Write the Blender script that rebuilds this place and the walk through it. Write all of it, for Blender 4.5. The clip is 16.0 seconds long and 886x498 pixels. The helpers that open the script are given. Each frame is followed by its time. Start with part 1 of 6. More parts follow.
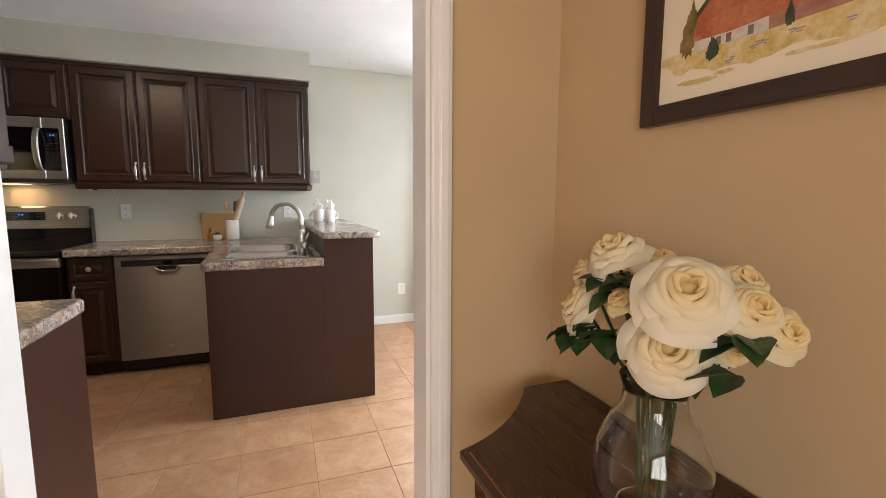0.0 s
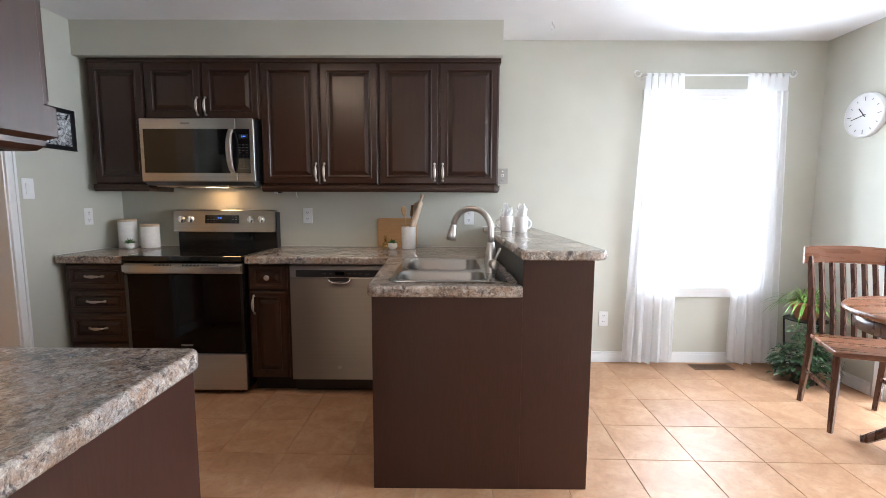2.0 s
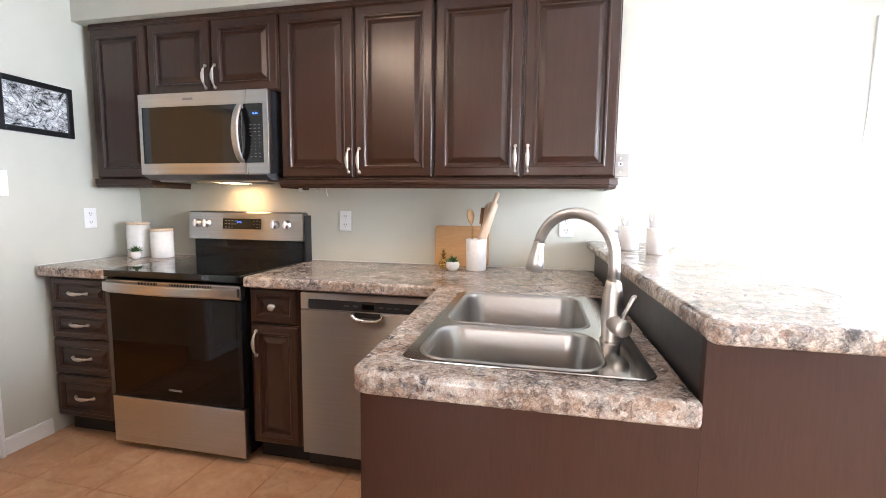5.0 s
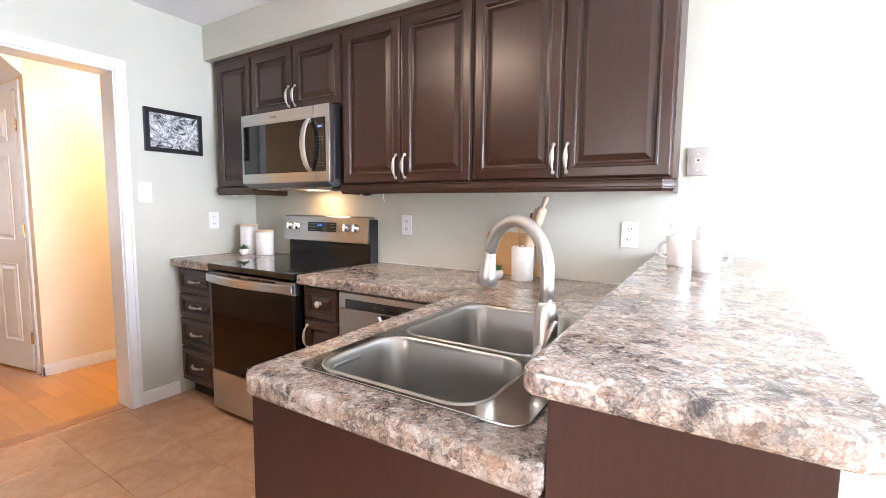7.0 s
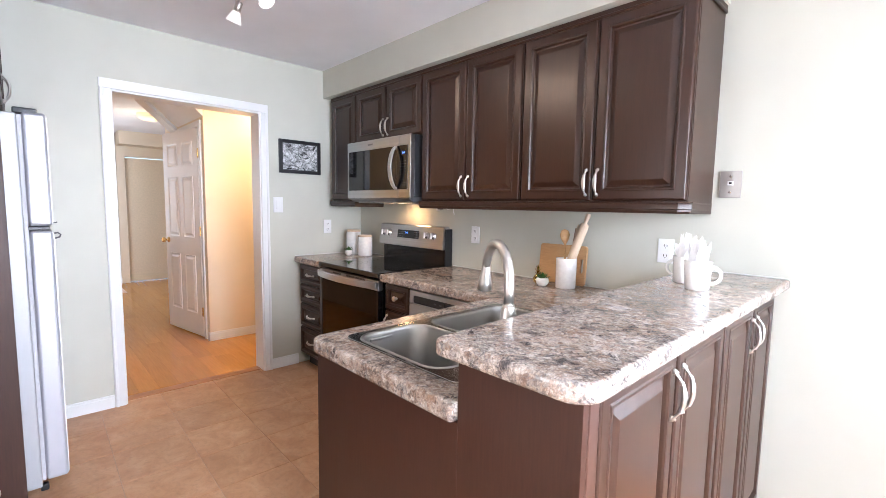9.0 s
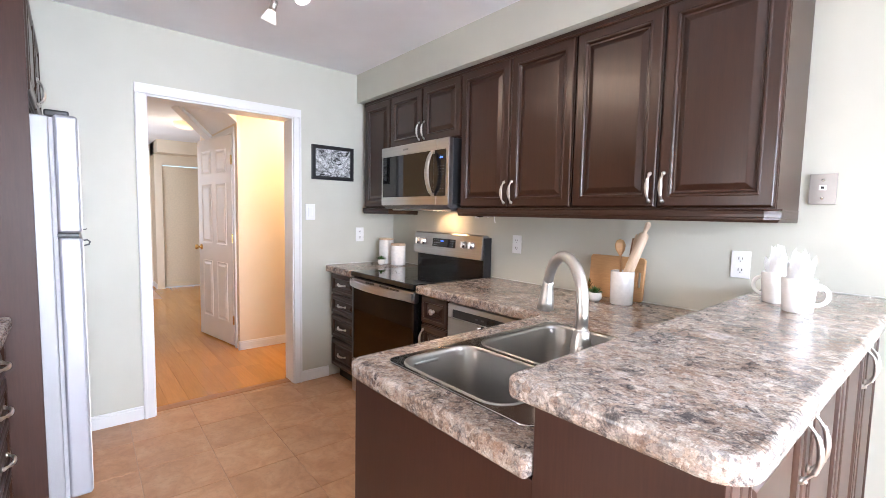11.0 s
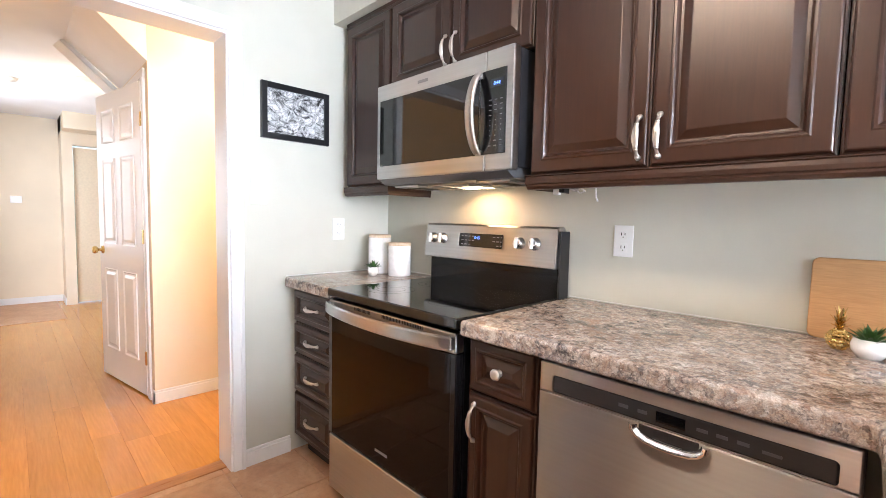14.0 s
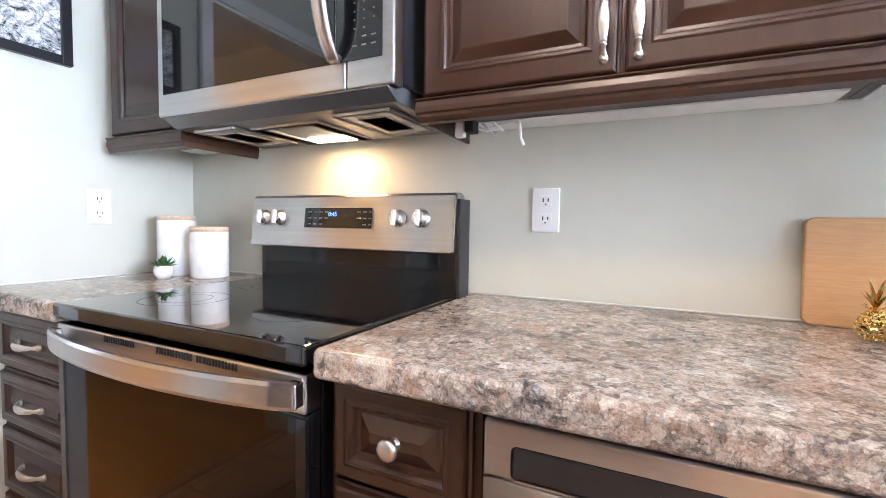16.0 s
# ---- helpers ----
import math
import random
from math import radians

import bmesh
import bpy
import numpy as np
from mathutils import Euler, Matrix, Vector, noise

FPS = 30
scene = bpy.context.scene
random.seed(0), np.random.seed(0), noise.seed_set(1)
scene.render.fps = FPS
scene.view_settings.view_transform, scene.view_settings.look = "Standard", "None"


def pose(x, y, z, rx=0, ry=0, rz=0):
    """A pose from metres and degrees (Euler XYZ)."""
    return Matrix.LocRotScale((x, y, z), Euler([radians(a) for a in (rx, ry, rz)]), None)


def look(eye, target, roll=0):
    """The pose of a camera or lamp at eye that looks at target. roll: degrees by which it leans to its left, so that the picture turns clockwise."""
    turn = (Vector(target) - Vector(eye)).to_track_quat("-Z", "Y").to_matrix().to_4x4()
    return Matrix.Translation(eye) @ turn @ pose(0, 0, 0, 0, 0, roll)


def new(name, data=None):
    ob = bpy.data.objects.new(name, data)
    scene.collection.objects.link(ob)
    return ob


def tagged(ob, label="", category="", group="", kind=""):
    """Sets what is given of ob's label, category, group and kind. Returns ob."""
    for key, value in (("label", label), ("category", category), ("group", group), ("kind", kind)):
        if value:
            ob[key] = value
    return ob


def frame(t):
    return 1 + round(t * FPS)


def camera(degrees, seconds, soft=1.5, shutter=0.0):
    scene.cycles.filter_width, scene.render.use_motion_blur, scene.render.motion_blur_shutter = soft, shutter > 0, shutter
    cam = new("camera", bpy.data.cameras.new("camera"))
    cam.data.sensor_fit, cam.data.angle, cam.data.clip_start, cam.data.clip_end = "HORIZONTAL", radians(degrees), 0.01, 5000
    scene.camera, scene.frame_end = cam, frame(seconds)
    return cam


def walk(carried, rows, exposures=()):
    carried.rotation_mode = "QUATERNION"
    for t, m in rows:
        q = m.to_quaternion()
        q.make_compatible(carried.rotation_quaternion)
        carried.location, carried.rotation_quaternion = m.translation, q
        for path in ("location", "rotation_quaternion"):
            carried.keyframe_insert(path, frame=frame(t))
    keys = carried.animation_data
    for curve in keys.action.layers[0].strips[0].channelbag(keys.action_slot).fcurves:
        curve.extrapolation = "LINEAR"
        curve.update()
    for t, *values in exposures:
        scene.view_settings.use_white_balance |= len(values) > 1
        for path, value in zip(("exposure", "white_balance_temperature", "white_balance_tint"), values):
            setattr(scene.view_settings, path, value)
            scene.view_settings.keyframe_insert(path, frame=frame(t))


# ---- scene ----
from mathutils.geometry import tessellate_polygon

cam = camera(90.2, 16.0, soft=0.45)
PATH = [
    (0, (2.55, -4.288, 1.275), (3.262, -2.433, 1.043), 0.2),
    (0.5, (2.498, -4.035, 1.268), (2.909, -2.091, 1.042), 0.3),
    (1, (2.465, -3.844, 1.263), (2.72, -1.871, 1.057), -0.0),
    (1.5, (2.472, -3.634, 1.266), (2.59, -1.649, 1.053), 0.2),
    (2, (2.499, -3.412, 1.268), (2.486, -1.424, 1.052), 0.2),
    (2.5, (2.487, -3.23, 1.233), (2.377, -1.242, 1.036), 0.2),
    (3, (2.474, -3.008, 1.246), (2.295, -1.027, 1.039), 0.4),
    (5.5, (2.591, -2.319, 1.251), (2.079, -0.396, 1.057), 0.5),
    (6, (2.686, -2.245, 1.261), (2.045, -0.36, 1.066), 0.4),
    (6.5, (2.848, -2.167, 1.268), (2.009, -0.362, 1.073), 0.5),
    (7, (3.002, -2.14, 1.259), (1.959, -0.444, 1.072), 0.6),
    (7.5, (3.165, -2.161, 1.285), (1.974, -0.565, 1.099), 0.7),
    (8, (3.302, -2.178, 1.318), (2.01, -0.663, 1.129), 0.7),
    (8.5, (3.418, -2.223, 1.339), (2.045, -0.781, 1.15), 0.8),
    (9, (3.476, -2.252, 1.341), (2.033, -0.88, 1.15), 1.0),
    (11.5, (3.131, -2.138, 1.329), (1.602, -0.858, 1.175), 1.2),
    (12, (2.923, -2.019, 1.315), (1.389, -0.746, 1.163), 1.2),
    (12.5, (2.744, -1.911, 1.319), (1.206, -0.641, 1.17), 1.1),
    (13, (2.527, -1.819, 1.285), (0.993, -0.544, 1.135), 1.1),
    (13.5, (2.325, -1.745, 1.253), (0.841, -0.412, 1.118), 1.2),
    (14, (2.13, -1.622, 1.222), (0.706, -0.225, 1.084), 1.2),
    (14.5, (1.972, -1.479, 1.22), (0.594, -0.037, 1.083), 1.1),
    (15, (1.826, -1.367, 1.186), (0.504, 0.128, 1.055), 1.1),
    (15.5, (1.72, -1.291, 1.163), (0.554, 0.33, 1.045), 1.1),
    (16, (1.7, -1.176, 1.109), (0.829, 0.621, 1.0), 0.9),
]
EXPOSURES = [(0.0, -0.1, 6300, 9), (0.5, 0.24, 6100, 9), (1.0, 0.32, 5950, 9), (1.5, 0.22, 5850, 10), (2.0, -0.03, 5850, 10), (3.0, -0.1, 5800, 11), (5.5, 1.27, 5850, 13), (7.0, 1.2, 5800, 14), (9.0, 0.82, 5750, 15), (11.5, 0.88, 5850, 15), (12.5, 0.97, 6000, 14), (13.0, 1.16, 6000, 14), (14.0, 1.47, 5800, 13), (16.0, 1.64, 5400, 12)]
walk(cam, [(t, look(eye, target, roll)) for t, eye, target, roll in PATH], exposures=EXPOSURES)

# ---- world, sun and large lights ----
world = bpy.data.worlds.new("world")
scene.world = world
world.use_nodes = True
wn = world.node_tree.nodes
sky = wn.new("ShaderNodeTexSky")
sky.sky_type = "NISHITA"
sky.sun_disc = False
sky.sun_elevation = radians(42)
sky.sun_rotation = radians(120)
sky.air_density, sky.dust_density = 1.0, 2.0
wn["Background"].inputs["Strength"].default_value = 0.15
world.node_tree.links.new(sky.outputs["Color"], wn["Background"].inputs["Color"])


def lamp(name, kind, m, power, color=(1, 1, 1), size=(1, 1), radius=0.05, spread=180):
    d = bpy.data.lights.new(name, kind)
    d.energy, d.color = power, color
    if kind == "AREA":
        d.shape, d.size, d.size_y, d.spread = "RECTANGLE", size[0], size[1], radians(spread)
    elif kind != "SUN":
        d.shadow_soft_size = radius
    ob = new(name, d)
    ob.matrix_world = m
    return ob


sun = lamp("sun", "SUN", look((8, 3, 9), (2, 1.5, 0)), 1.0, (1.0, 0.95, 0.88))
sun.data.angle = radians(12)
DAY = (0.92, 0.97, 1.0)
# sky light through window and patio door; living and entry lamps are added fill
lamp("window_daylight", "AREA", pose(4.45, 0.10, 1.33, -90, 0, 0), 48, DAY, (0.80, 1.40))
lamp("patio_daylight", "AREA", pose(5.86, -1.62, 1.30, 66, 0, 90), 96, DAY, (1.80, 2.00), spread=128)
lamp("living_fill", "AREA", pose(0.7, -7.38, 1.45, 90, 0, 0), 105, (1.0, 0.93, 0.84), (2.3, 1.5))
# added fill for the hall, with no source in sight
lamp("entry_fill", "AREA", pose(-3.9, -2.12, 1.5, 90, 0, 0), 14, DAY, (1.3, 1.4))

# ---- materials ----


def mat(name):
    m = bpy.data.materials.new(name)
    m.use_nodes = True
    nt = m.node_tree
    return m, nt, nt.nodes["Principled BSDF"]


def node(nt, kind, **vals):
    n = nt.nodes.new(kind)
    for k, v in vals.items():
        n.inputs[k].default_value = v
    return n


def coords(nt, scale=(1, 1, 1), turn=(0, 0, 0), kind="Object"):
    c = nt.nodes.new("ShaderNodeTexCoord")
    mp = nt.nodes.new("ShaderNodeMapping")
    mp.inputs["Scale"].default_value = scale
    mp.inputs["Rotation"].default_value = turn
    nt.links.new(c.outputs[kind], mp.inputs["Vector"])
    return mp.outputs["Vector"]


def noise_tex(nt, vec, scale, detail=4.0, rough=0.55, distort=0.0):
    n = node(nt, "ShaderNodeTexNoise", Scale=scale, Detail=detail, Roughness=rough, Distortion=distort)
    nt.links.new(vec, n.inputs["Vector"])
    return n.outputs["Fac"]


def ramp(nt, fac, stops, mode="LINEAR"):
    r = nt.nodes.new("ShaderNodeValToRGB")
    r.color_ramp.interpolation = mode
    e = r.color_ramp.elements
    while len(e) < len(stops):
        e.new(0.5)
    for el, (p, c) in zip(e, stops):
        el.position = p
        el.color = (*c, 1) if len(c) == 3 else c
    nt.links.new(fac, r.inputs["Fac"])
    return r.outputs["Color"]


def mix(nt, fac, a, b, mode="MIX"):
    m = nt.nodes.new("ShaderNodeMix")
    m.data_type, m.blend_type = "RGBA", mode
    for sock, v in ((m.inputs[0], fac), (m.inputs[6], a), (m.inputs[7], b)):
        if isinstance(v, (int, float)):
            sock.default_value = v
        elif isinstance(v, tuple):
            sock.default_value = (*v, 1)
        else:
            nt.links.new(v, sock)
    return m.outputs[2]


def bump(nt, bsdf, height, strength=0.2, dist=0.002):
    b = node(nt, "ShaderNodeBump", Strength=strength, Distance=dist)
    nt.links.new(height, b.inputs["Height"])
    nt.links.new(b.outputs["Normal"], bsdf.inputs["Normal"])


def rough_var(nt, bsdf, fac, lo, hi):
    r = nt.nodes.new("ShaderNodeMapRange")
    r.inputs["To Min"].default_value, r.inputs["To Max"].default_value = lo, hi
    nt.links.new(fac, r.inputs["Value"])
    nt.links.new(r.outputs["Result"], bsdf.inputs["Roughness"])


def painted(name, color, rough=0.55, grain=180, strength=0.12, vary=0.05):
    m, nt, b = mat(name)
    v = coords(nt, kind="Object")
    big = noise_tex(nt, v, 1.7, 3)
    fine = noise_tex(nt, v, grain, 3)
    lo = tuple(c * (1 - vary) for c in color)
    hi = tuple(min(1, c * (1 + vary)) for c in color)
    nt.links.new(ramp(nt, big, [(0.3, lo), (0.7, hi)]), b.inputs["Base Color"])
    rough_var(nt, b, big, rough - 0.06, rough + 0.06)
    bump(nt, b, fine, strength, 0.0008)
    return m


def plain(name, color, rough=0.5, metal=0.0, vary=0.06, scale=40, coat=0.0):
    m, nt, b = mat(name)
    f = noise_tex(nt, coords(nt), scale, 4)
    lo = tuple(c * (1 - vary) for c in color)
    hi = tuple(min(1, c * (1 + vary)) for c in color)
    nt.links.new(ramp(nt, f, [(0.3, lo), (0.7, hi)]), b.inputs["Base Color"])
    b.inputs["Metallic"].default_value = metal
    b.inputs["Coat Weight"].default_value = coat
    rough_var(nt, b, f, max(0.02, rough - 0.05), rough + 0.05)
    return m


def wood(name, dark, light, rough=0.35, axis="Z", scale=1.0, coat=0.0, contrast=0.3, random=False, spec=0.5, relief=0.08, sheen=0.07):
    m, nt, b = mat(name)
    sc = {"Z": (14, 14, 1.0), "X": (1.0, 14, 14), "Y": (14, 1.0, 14)}[axis]
    v = coords(nt, tuple(s * scale for s in sc))
    if random:
        oi = nt.nodes.new("ShaderNodeObjectInfo")
        add = nt.nodes.new("ShaderNodeVectorMath")
        mul = nt.nodes.new("ShaderNodeMath")
        mul.operation = "MULTIPLY"
        mul.inputs[1].default_value = 57.0
        nt.links.new(oi.outputs["Random"], mul.inputs[0])
        nt.links.new(v, add.inputs[0])
        nt.links.new(mul.outputs[0], add.inputs[1])
        v = add.outputs[0]
    g = noise_tex(nt, v, 3.0, 6, 0.6, 0.6)
    g2 = noise_tex(nt, v, 14.0, 3, 0.5)
    c = ramp(nt, g, [(0.5 - contrast, dark), (0.5 + contrast, light)])
    c = mix(nt, 0.25, c, ramp(nt, g2, [(0.3, tuple(x * 0.6 for x in dark)), (0.7, light)]))
    if random:
        hs = nt.nodes.new("ShaderNodeHueSaturation")
        mr = nt.nodes.new("ShaderNodeMapRange")
        mr.inputs["To Min"].default_value, mr.inputs["To Max"].default_value = 0.92, 1.08
        nt.links.new(oi.outputs["Random"], mr.inputs["Value"])
        nt.links.new(mr.outputs["Result"], hs.inputs["Value"])
        nt.links.new(c, hs.inputs["Color"])
        c = hs.outputs["Color"]
    nt.links.new(c, b.inputs["Base Color"])
    rough_var(nt, b, g, rough - sheen, rough + sheen)
    b.inputs["Specular IOR Level"].default_value = spec
    b.inputs["Coat Weight"].default_value = coat
    b.inputs["Coat Roughness"].default_value = 0.2
    bump(nt, b, g2, relief, 0.0006)
    return m


def brushed(name, color, rough=0.28, axis="X", relief=0.0, streak=0.6, even=0.90):
    m, nt, b = mat(name)
    sc = {"X": (1, 90, 90), "Z": (90, 90, 1), "Y": (90, 1, 90)}[axis]
    g = noise_tex(nt, coords(nt, sc), 1.0, 2)
    c = ramp(nt, g, [(0.3, tuple(x * even for x in color)), (0.7, color)])
    nt.links.new(c, b.inputs["Base Color"])
    b.inputs["Metallic"].default_value = 1.0
    tg = nt.nodes.new("ShaderNodeCombineXYZ")
    tg.inputs["Z"].default_value = 1.0
    nt.links.new(tg.outputs["Vector"], b.inputs["Tangent"])
    b.inputs["Anisotropic"].default_value = streak
    b.inputs["Roughness"].default_value = rough
    if relief:
        bump(nt, b, g, relief, 0.0004)
    return m


def glossy_black(name, color, rough=0.06, coat=0.4, spec=0.5):
    m, nt, b = mat(name)
    f = noise_tex(nt, coords(nt), 6.0, 4)
    b.inputs["Base Color"].default_value = (*color, 1)
    b.inputs["Specular IOR Level"].default_value = spec
    rough_var(nt, b, f, rough, rough + 0.03)
    b.inputs["Coat Weight"].default_value = coat
    b.inputs["Coat Roughness"].default_value = 0.04
    return m


def glow(name, color, strength):
    m, nt, b = mat(name)
    b.inputs["Base Color"].default_value = (*color, 1)
    b.inputs["Emission Color"].default_value = (*color, 1)
    b.inputs["Emission Strength"].default_value = strength
    return m


def granite():
    """Laminate printed as pebbly granite: pale and brown chips, charcoal clusters, dark veins and drifting zones."""
    m, nt, b = mat("granite_laminate")
    v = coords(nt)
    wob = node(nt, "ShaderNodeTexNoise", Scale=22.0, Detail=5.0, Roughness=0.65)
    nt.links.new(v, wob.inputs["Vector"])
    push = nt.nodes.new("ShaderNodeVectorMath")
    push.operation = "MULTIPLY_ADD"
    nt.links.new(wob.outputs["Color"], push.inputs[0])
    push.inputs[1].default_value = (0.034, 0.034, 0.034)
    nt.links.new(v, push.inputs[2])
    w = push.outputs[0]

    def chips(scale, feature="F1"):
        n = node(nt, "ShaderNodeTexVoronoi", Scale=scale)
        n.feature = feature
        nt.links.new(w, n.inputs["Vector"])
        return n

    palette = [(0.12, (0.075, 0.065, 0.065)), (0.26, (0.27, 0.195, 0.155)), (0.40, (0.44, 0.385, 0.34)), (0.50, (0.17, 0.165, 0.17)), (0.60, (0.52, 0.48, 0.44)), (0.74, (0.34, 0.25, 0.20)), (0.88, (0.62, 0.58, 0.54))]
    big = ramp(nt, chips(74.0).outputs["Color"], palette)
    small = ramp(nt, chips(190.0).outputs["Color"], palette)
    c = mix(nt, 0.45, big, small)
    pale = noise_tex(nt, coords(nt, (1.0, 1.2, 1.0), (0.2, 0.5, 0.8)), 13.0, 8, 0.72, 0.8)
    c = mix(nt, ramp(nt, pale, [(0.55, (0, 0, 0)), (0.63, (0.62, 0.62, 0.62))]), c, (0.58, 0.54, 0.50))
    rust = noise_tex(nt, coords(nt, turn=(0.4, 0.9, 0.2)), 10.0, 8, 0.74, 0.8)
    c = mix(nt, ramp(nt, rust, [(0.55, (0, 0, 0)), (0.64, (0.55, 0.55, 0.55))]), c, (0.33, 0.20, 0.13))
    drift = noise_tex(nt, coords(nt, (1.0, 1.3, 1.0), (0.9, 0.1, 0.4)), 5.0, 5, 0.6, 1.2)
    vein = nt.nodes.new("ShaderNodeMapRange")
    vein.inputs["From Min"].default_value, vein.inputs["From Max"].default_value = 0.0, 0.16
    vein.inputs["To Min"].default_value, vein.inputs["To Max"].default_value = 1.0, 0.0
    nt.links.new(chips(74.0, "DISTANCE_TO_EDGE").outputs["Distance"], vein.inputs["Value"])
    where = ramp(nt, drift, [(0.44, (0.0, 0.0, 0.0)), (0.62, (0.55, 0.55, 0.55))])
    c = mix(nt, mix(nt, 1.0, vein.outputs["Result"], where, "MULTIPLY"), c, (0.085, 0.075, 0.075))
    clump = noise_tex(nt, coords(nt, turn=(1.1, 0.3, 0.7)), 27.0, 10, 0.82, 0.7)
    both = nt.nodes.new("ShaderNodeMath")
    both.operation = "MULTIPLY_ADD"
    nt.links.new(drift, both.inputs[0])
    both.inputs[1].default_value = 0.30
    nt.links.new(clump, both.inputs[2])
    c = mix(nt, ramp(nt, both.outputs[0], [(0.685, (0, 0, 0)), (0.765, (0.85, 0.85, 0.85))]), c, (0.045, 0.044, 0.050))
    zone = noise_tex(nt, coords(nt, (1.0, 1.4, 1.0), (0.1, 0.2, 0.6)), 3.6, 4, 0.6, 1.4)
    c = mix(nt, 1.0, c, ramp(nt, zone, [(0.34, (0.82, 0.73, 0.65)), (0.47, (1.02, 1.00, 0.97)), (0.56, (1.18, 1.15, 1.12)), (0.68, (0.84, 0.87, 0.91))]), "MULTIPLY")
    grit = noise_tex(nt, v, 330.0, 3, 0.7)
    c = mix(nt, 0.75, c, ramp(nt, grit, [(0.36, (0.62, 0.61, 0.61)), (0.64, (1.28, 1.27, 1.25))]), "MULTIPLY")
    nt.links.new(c, b.inputs["Base Color"])
    rough_var(nt, b, pale, 0.13, 0.24)
    bump(nt, b, noise_tex(nt, v, 300, 3), 0.06, 0.0005)
    return m


def tile_mat():
    m, nt, b = mat("floor_tile")
    oi = nt.nodes.new("ShaderNodeObjectInfo")
    v0 = coords(nt, kind="Object")
    add = nt.nodes.new("ShaderNodeVectorMath")
    mul = nt.nodes.new("ShaderNodeMath")
    mul.operation = "MULTIPLY"
    mul.inputs[1].default_value = 31.0
    nt.links.new(oi.outputs["Random"], mul.inputs[0])
    nt.links.new(v0, add.inputs[0])
    nt.links.new(mul.outputs[0], add.inputs[1])
    v = add.outputs[0]
    a = noise_tex(nt, v, 7.0, 6, 0.65, 0.8)
    c = ramp(nt, a, [(0.3, (0.41, 0.215, 0.108)), (0.5, (0.50, 0.285, 0.158)), (0.7, (0.57, 0.355, 0.215))])
    f = noise_tex(nt, v, 45.0, 4, 0.6)
    c = mix(nt, ramp(nt, f, [(0.5, (0, 0, 0)), (0.75, (0.5, 0.5, 0.5))]), c, (0.32, 0.185, 0.11))
    hs = nt.nodes.new("ShaderNodeHueSaturation")
    mr = nt.nodes.new("ShaderNodeMapRange")
    mr.inputs["To Min"].default_value, mr.inputs["To Max"].default_value = 0.94, 1.06
    nt.links.new(oi.outputs["Random"], mr.inputs["Value"])
    nt.links.new(mr.outputs["Result"], hs.inputs["Value"])
    nt.links.new(c, hs.inputs["Color"])
    nt.links.new(hs.outputs["Color"], b.inputs["Base Color"])
    rough_var(nt, b, a, 0.38, 0.48)
    bump(nt, b, a, 0.12, 0.003)
    return m


def glass_mat(name, color=(1, 1, 1), rough=0.0):
    m, nt, b = mat(name)
    b.inputs["Base Color"].default_value = (*color, 1)
    b.inputs["Transmission Weight"].default_value = 1.0
    b.inputs["Roughness"].default_value = rough
    b.inputs["IOR"].default_value = 1.45
    return m


def cloth(name, color, through_light=0.5, clear=0.0):
    m, nt, b = mat(name)
    v = coords(nt, (900, 900, 900))
    wv = noise_tex(nt, v, 1.0, 2)
    b.inputs["Base Color"].default_value = (*color, 1)
    b.inputs["Roughness"].default_value = 0.9
    bump(nt, b, wv, 0.15, 0.0005)
    tr = node(nt, "ShaderNodeBsdfTranslucent")
    tr.inputs["Color"].default_value = (*color, 1)
    ms = node(nt, "ShaderNodeMixShader", Fac=through_light)
    nt.links.new(b.outputs[0], ms.inputs[1])
    nt.links.new(tr.outputs[0], ms.inputs[2])
    out = nt.nodes["Material Output"]
    last = ms
    if clear:
        tp = node(nt, "ShaderNodeBsdfTransparent")
        m2 = node(nt, "ShaderNodeMixShader", Fac=clear)
        nt.links.new(ms.outputs[0], m2.inputs[1])
        nt.links.new(tp.outputs[0], m2.inputs[2])
        last = m2
    nt.links.new(last.outputs[0], out.inputs["Surface"])
    return m


SAGE = painted("sage_wall_paint", (0.565, 0.558, 0.487))
TAN = painted("tan_wall_paint", (0.52, 0.388, 0.235))
CREAM = painted("cream_hall_paint", (0.76, 0.66, 0.51))
WHITE = painted("white_ceiling_paint", (0.86, 0.86, 0.88), 0.8, 120, 0.3)
TRIM = plain("white_trim_paint", (0.80, 0.80, 0.80), 0.3, vary=0.015, scale=6)
DOORPAINT = plain("white_door_paint", (0.78, 0.76, 0.74), 0.35, vary=0.02, scale=6)
ESPRESSO = wood("espresso_cabinet", (0.025, 0.0086, 0.0041), (0.044, 0.0163, 0.0078), 0.32, spec=0.52, relief=0.01, sheen=0.015)
PANELWOOD = wood("espresso_end_panel", (0.036, 0.0135, 0.0085), (0.056, 0.0220, 0.0132), 0.40, spec=0.30, contrast=0.9, relief=0.03)
DARKGAP = plain("dark_recess", (0.012, 0.010, 0.010), 0.7)
GRANITE = granite()
STEEL = brushed("brushed_stainless", (0.51, 0.505, 0.50), 0.30, streak=0.85)
STEELV = brushed("brushed_stainless_upright", (0.56, 0.55, 0.535), 0.31, "X", streak=0.96)
DISHSTEEL = brushed("dishwasher_stainless", (0.40, 0.375, 0.345), 0.40, "X", streak=1.0, even=0.94)
SINKSTEEL = brushed("sink_stainless", (0.40, 0.39, 0.37), 0.31, "Y", 0.0, 0.0, 0.97)
RIMSTEEL = brushed("sink_rim_stainless", (0.55, 0.54, 0.52), 0.13, "Y", 0.0, 0.0, 0.98)
NICKEL = plain("satin_nickel", (0.62, 0.595, 0.56), 0.36, 1.0, vary=0.02)
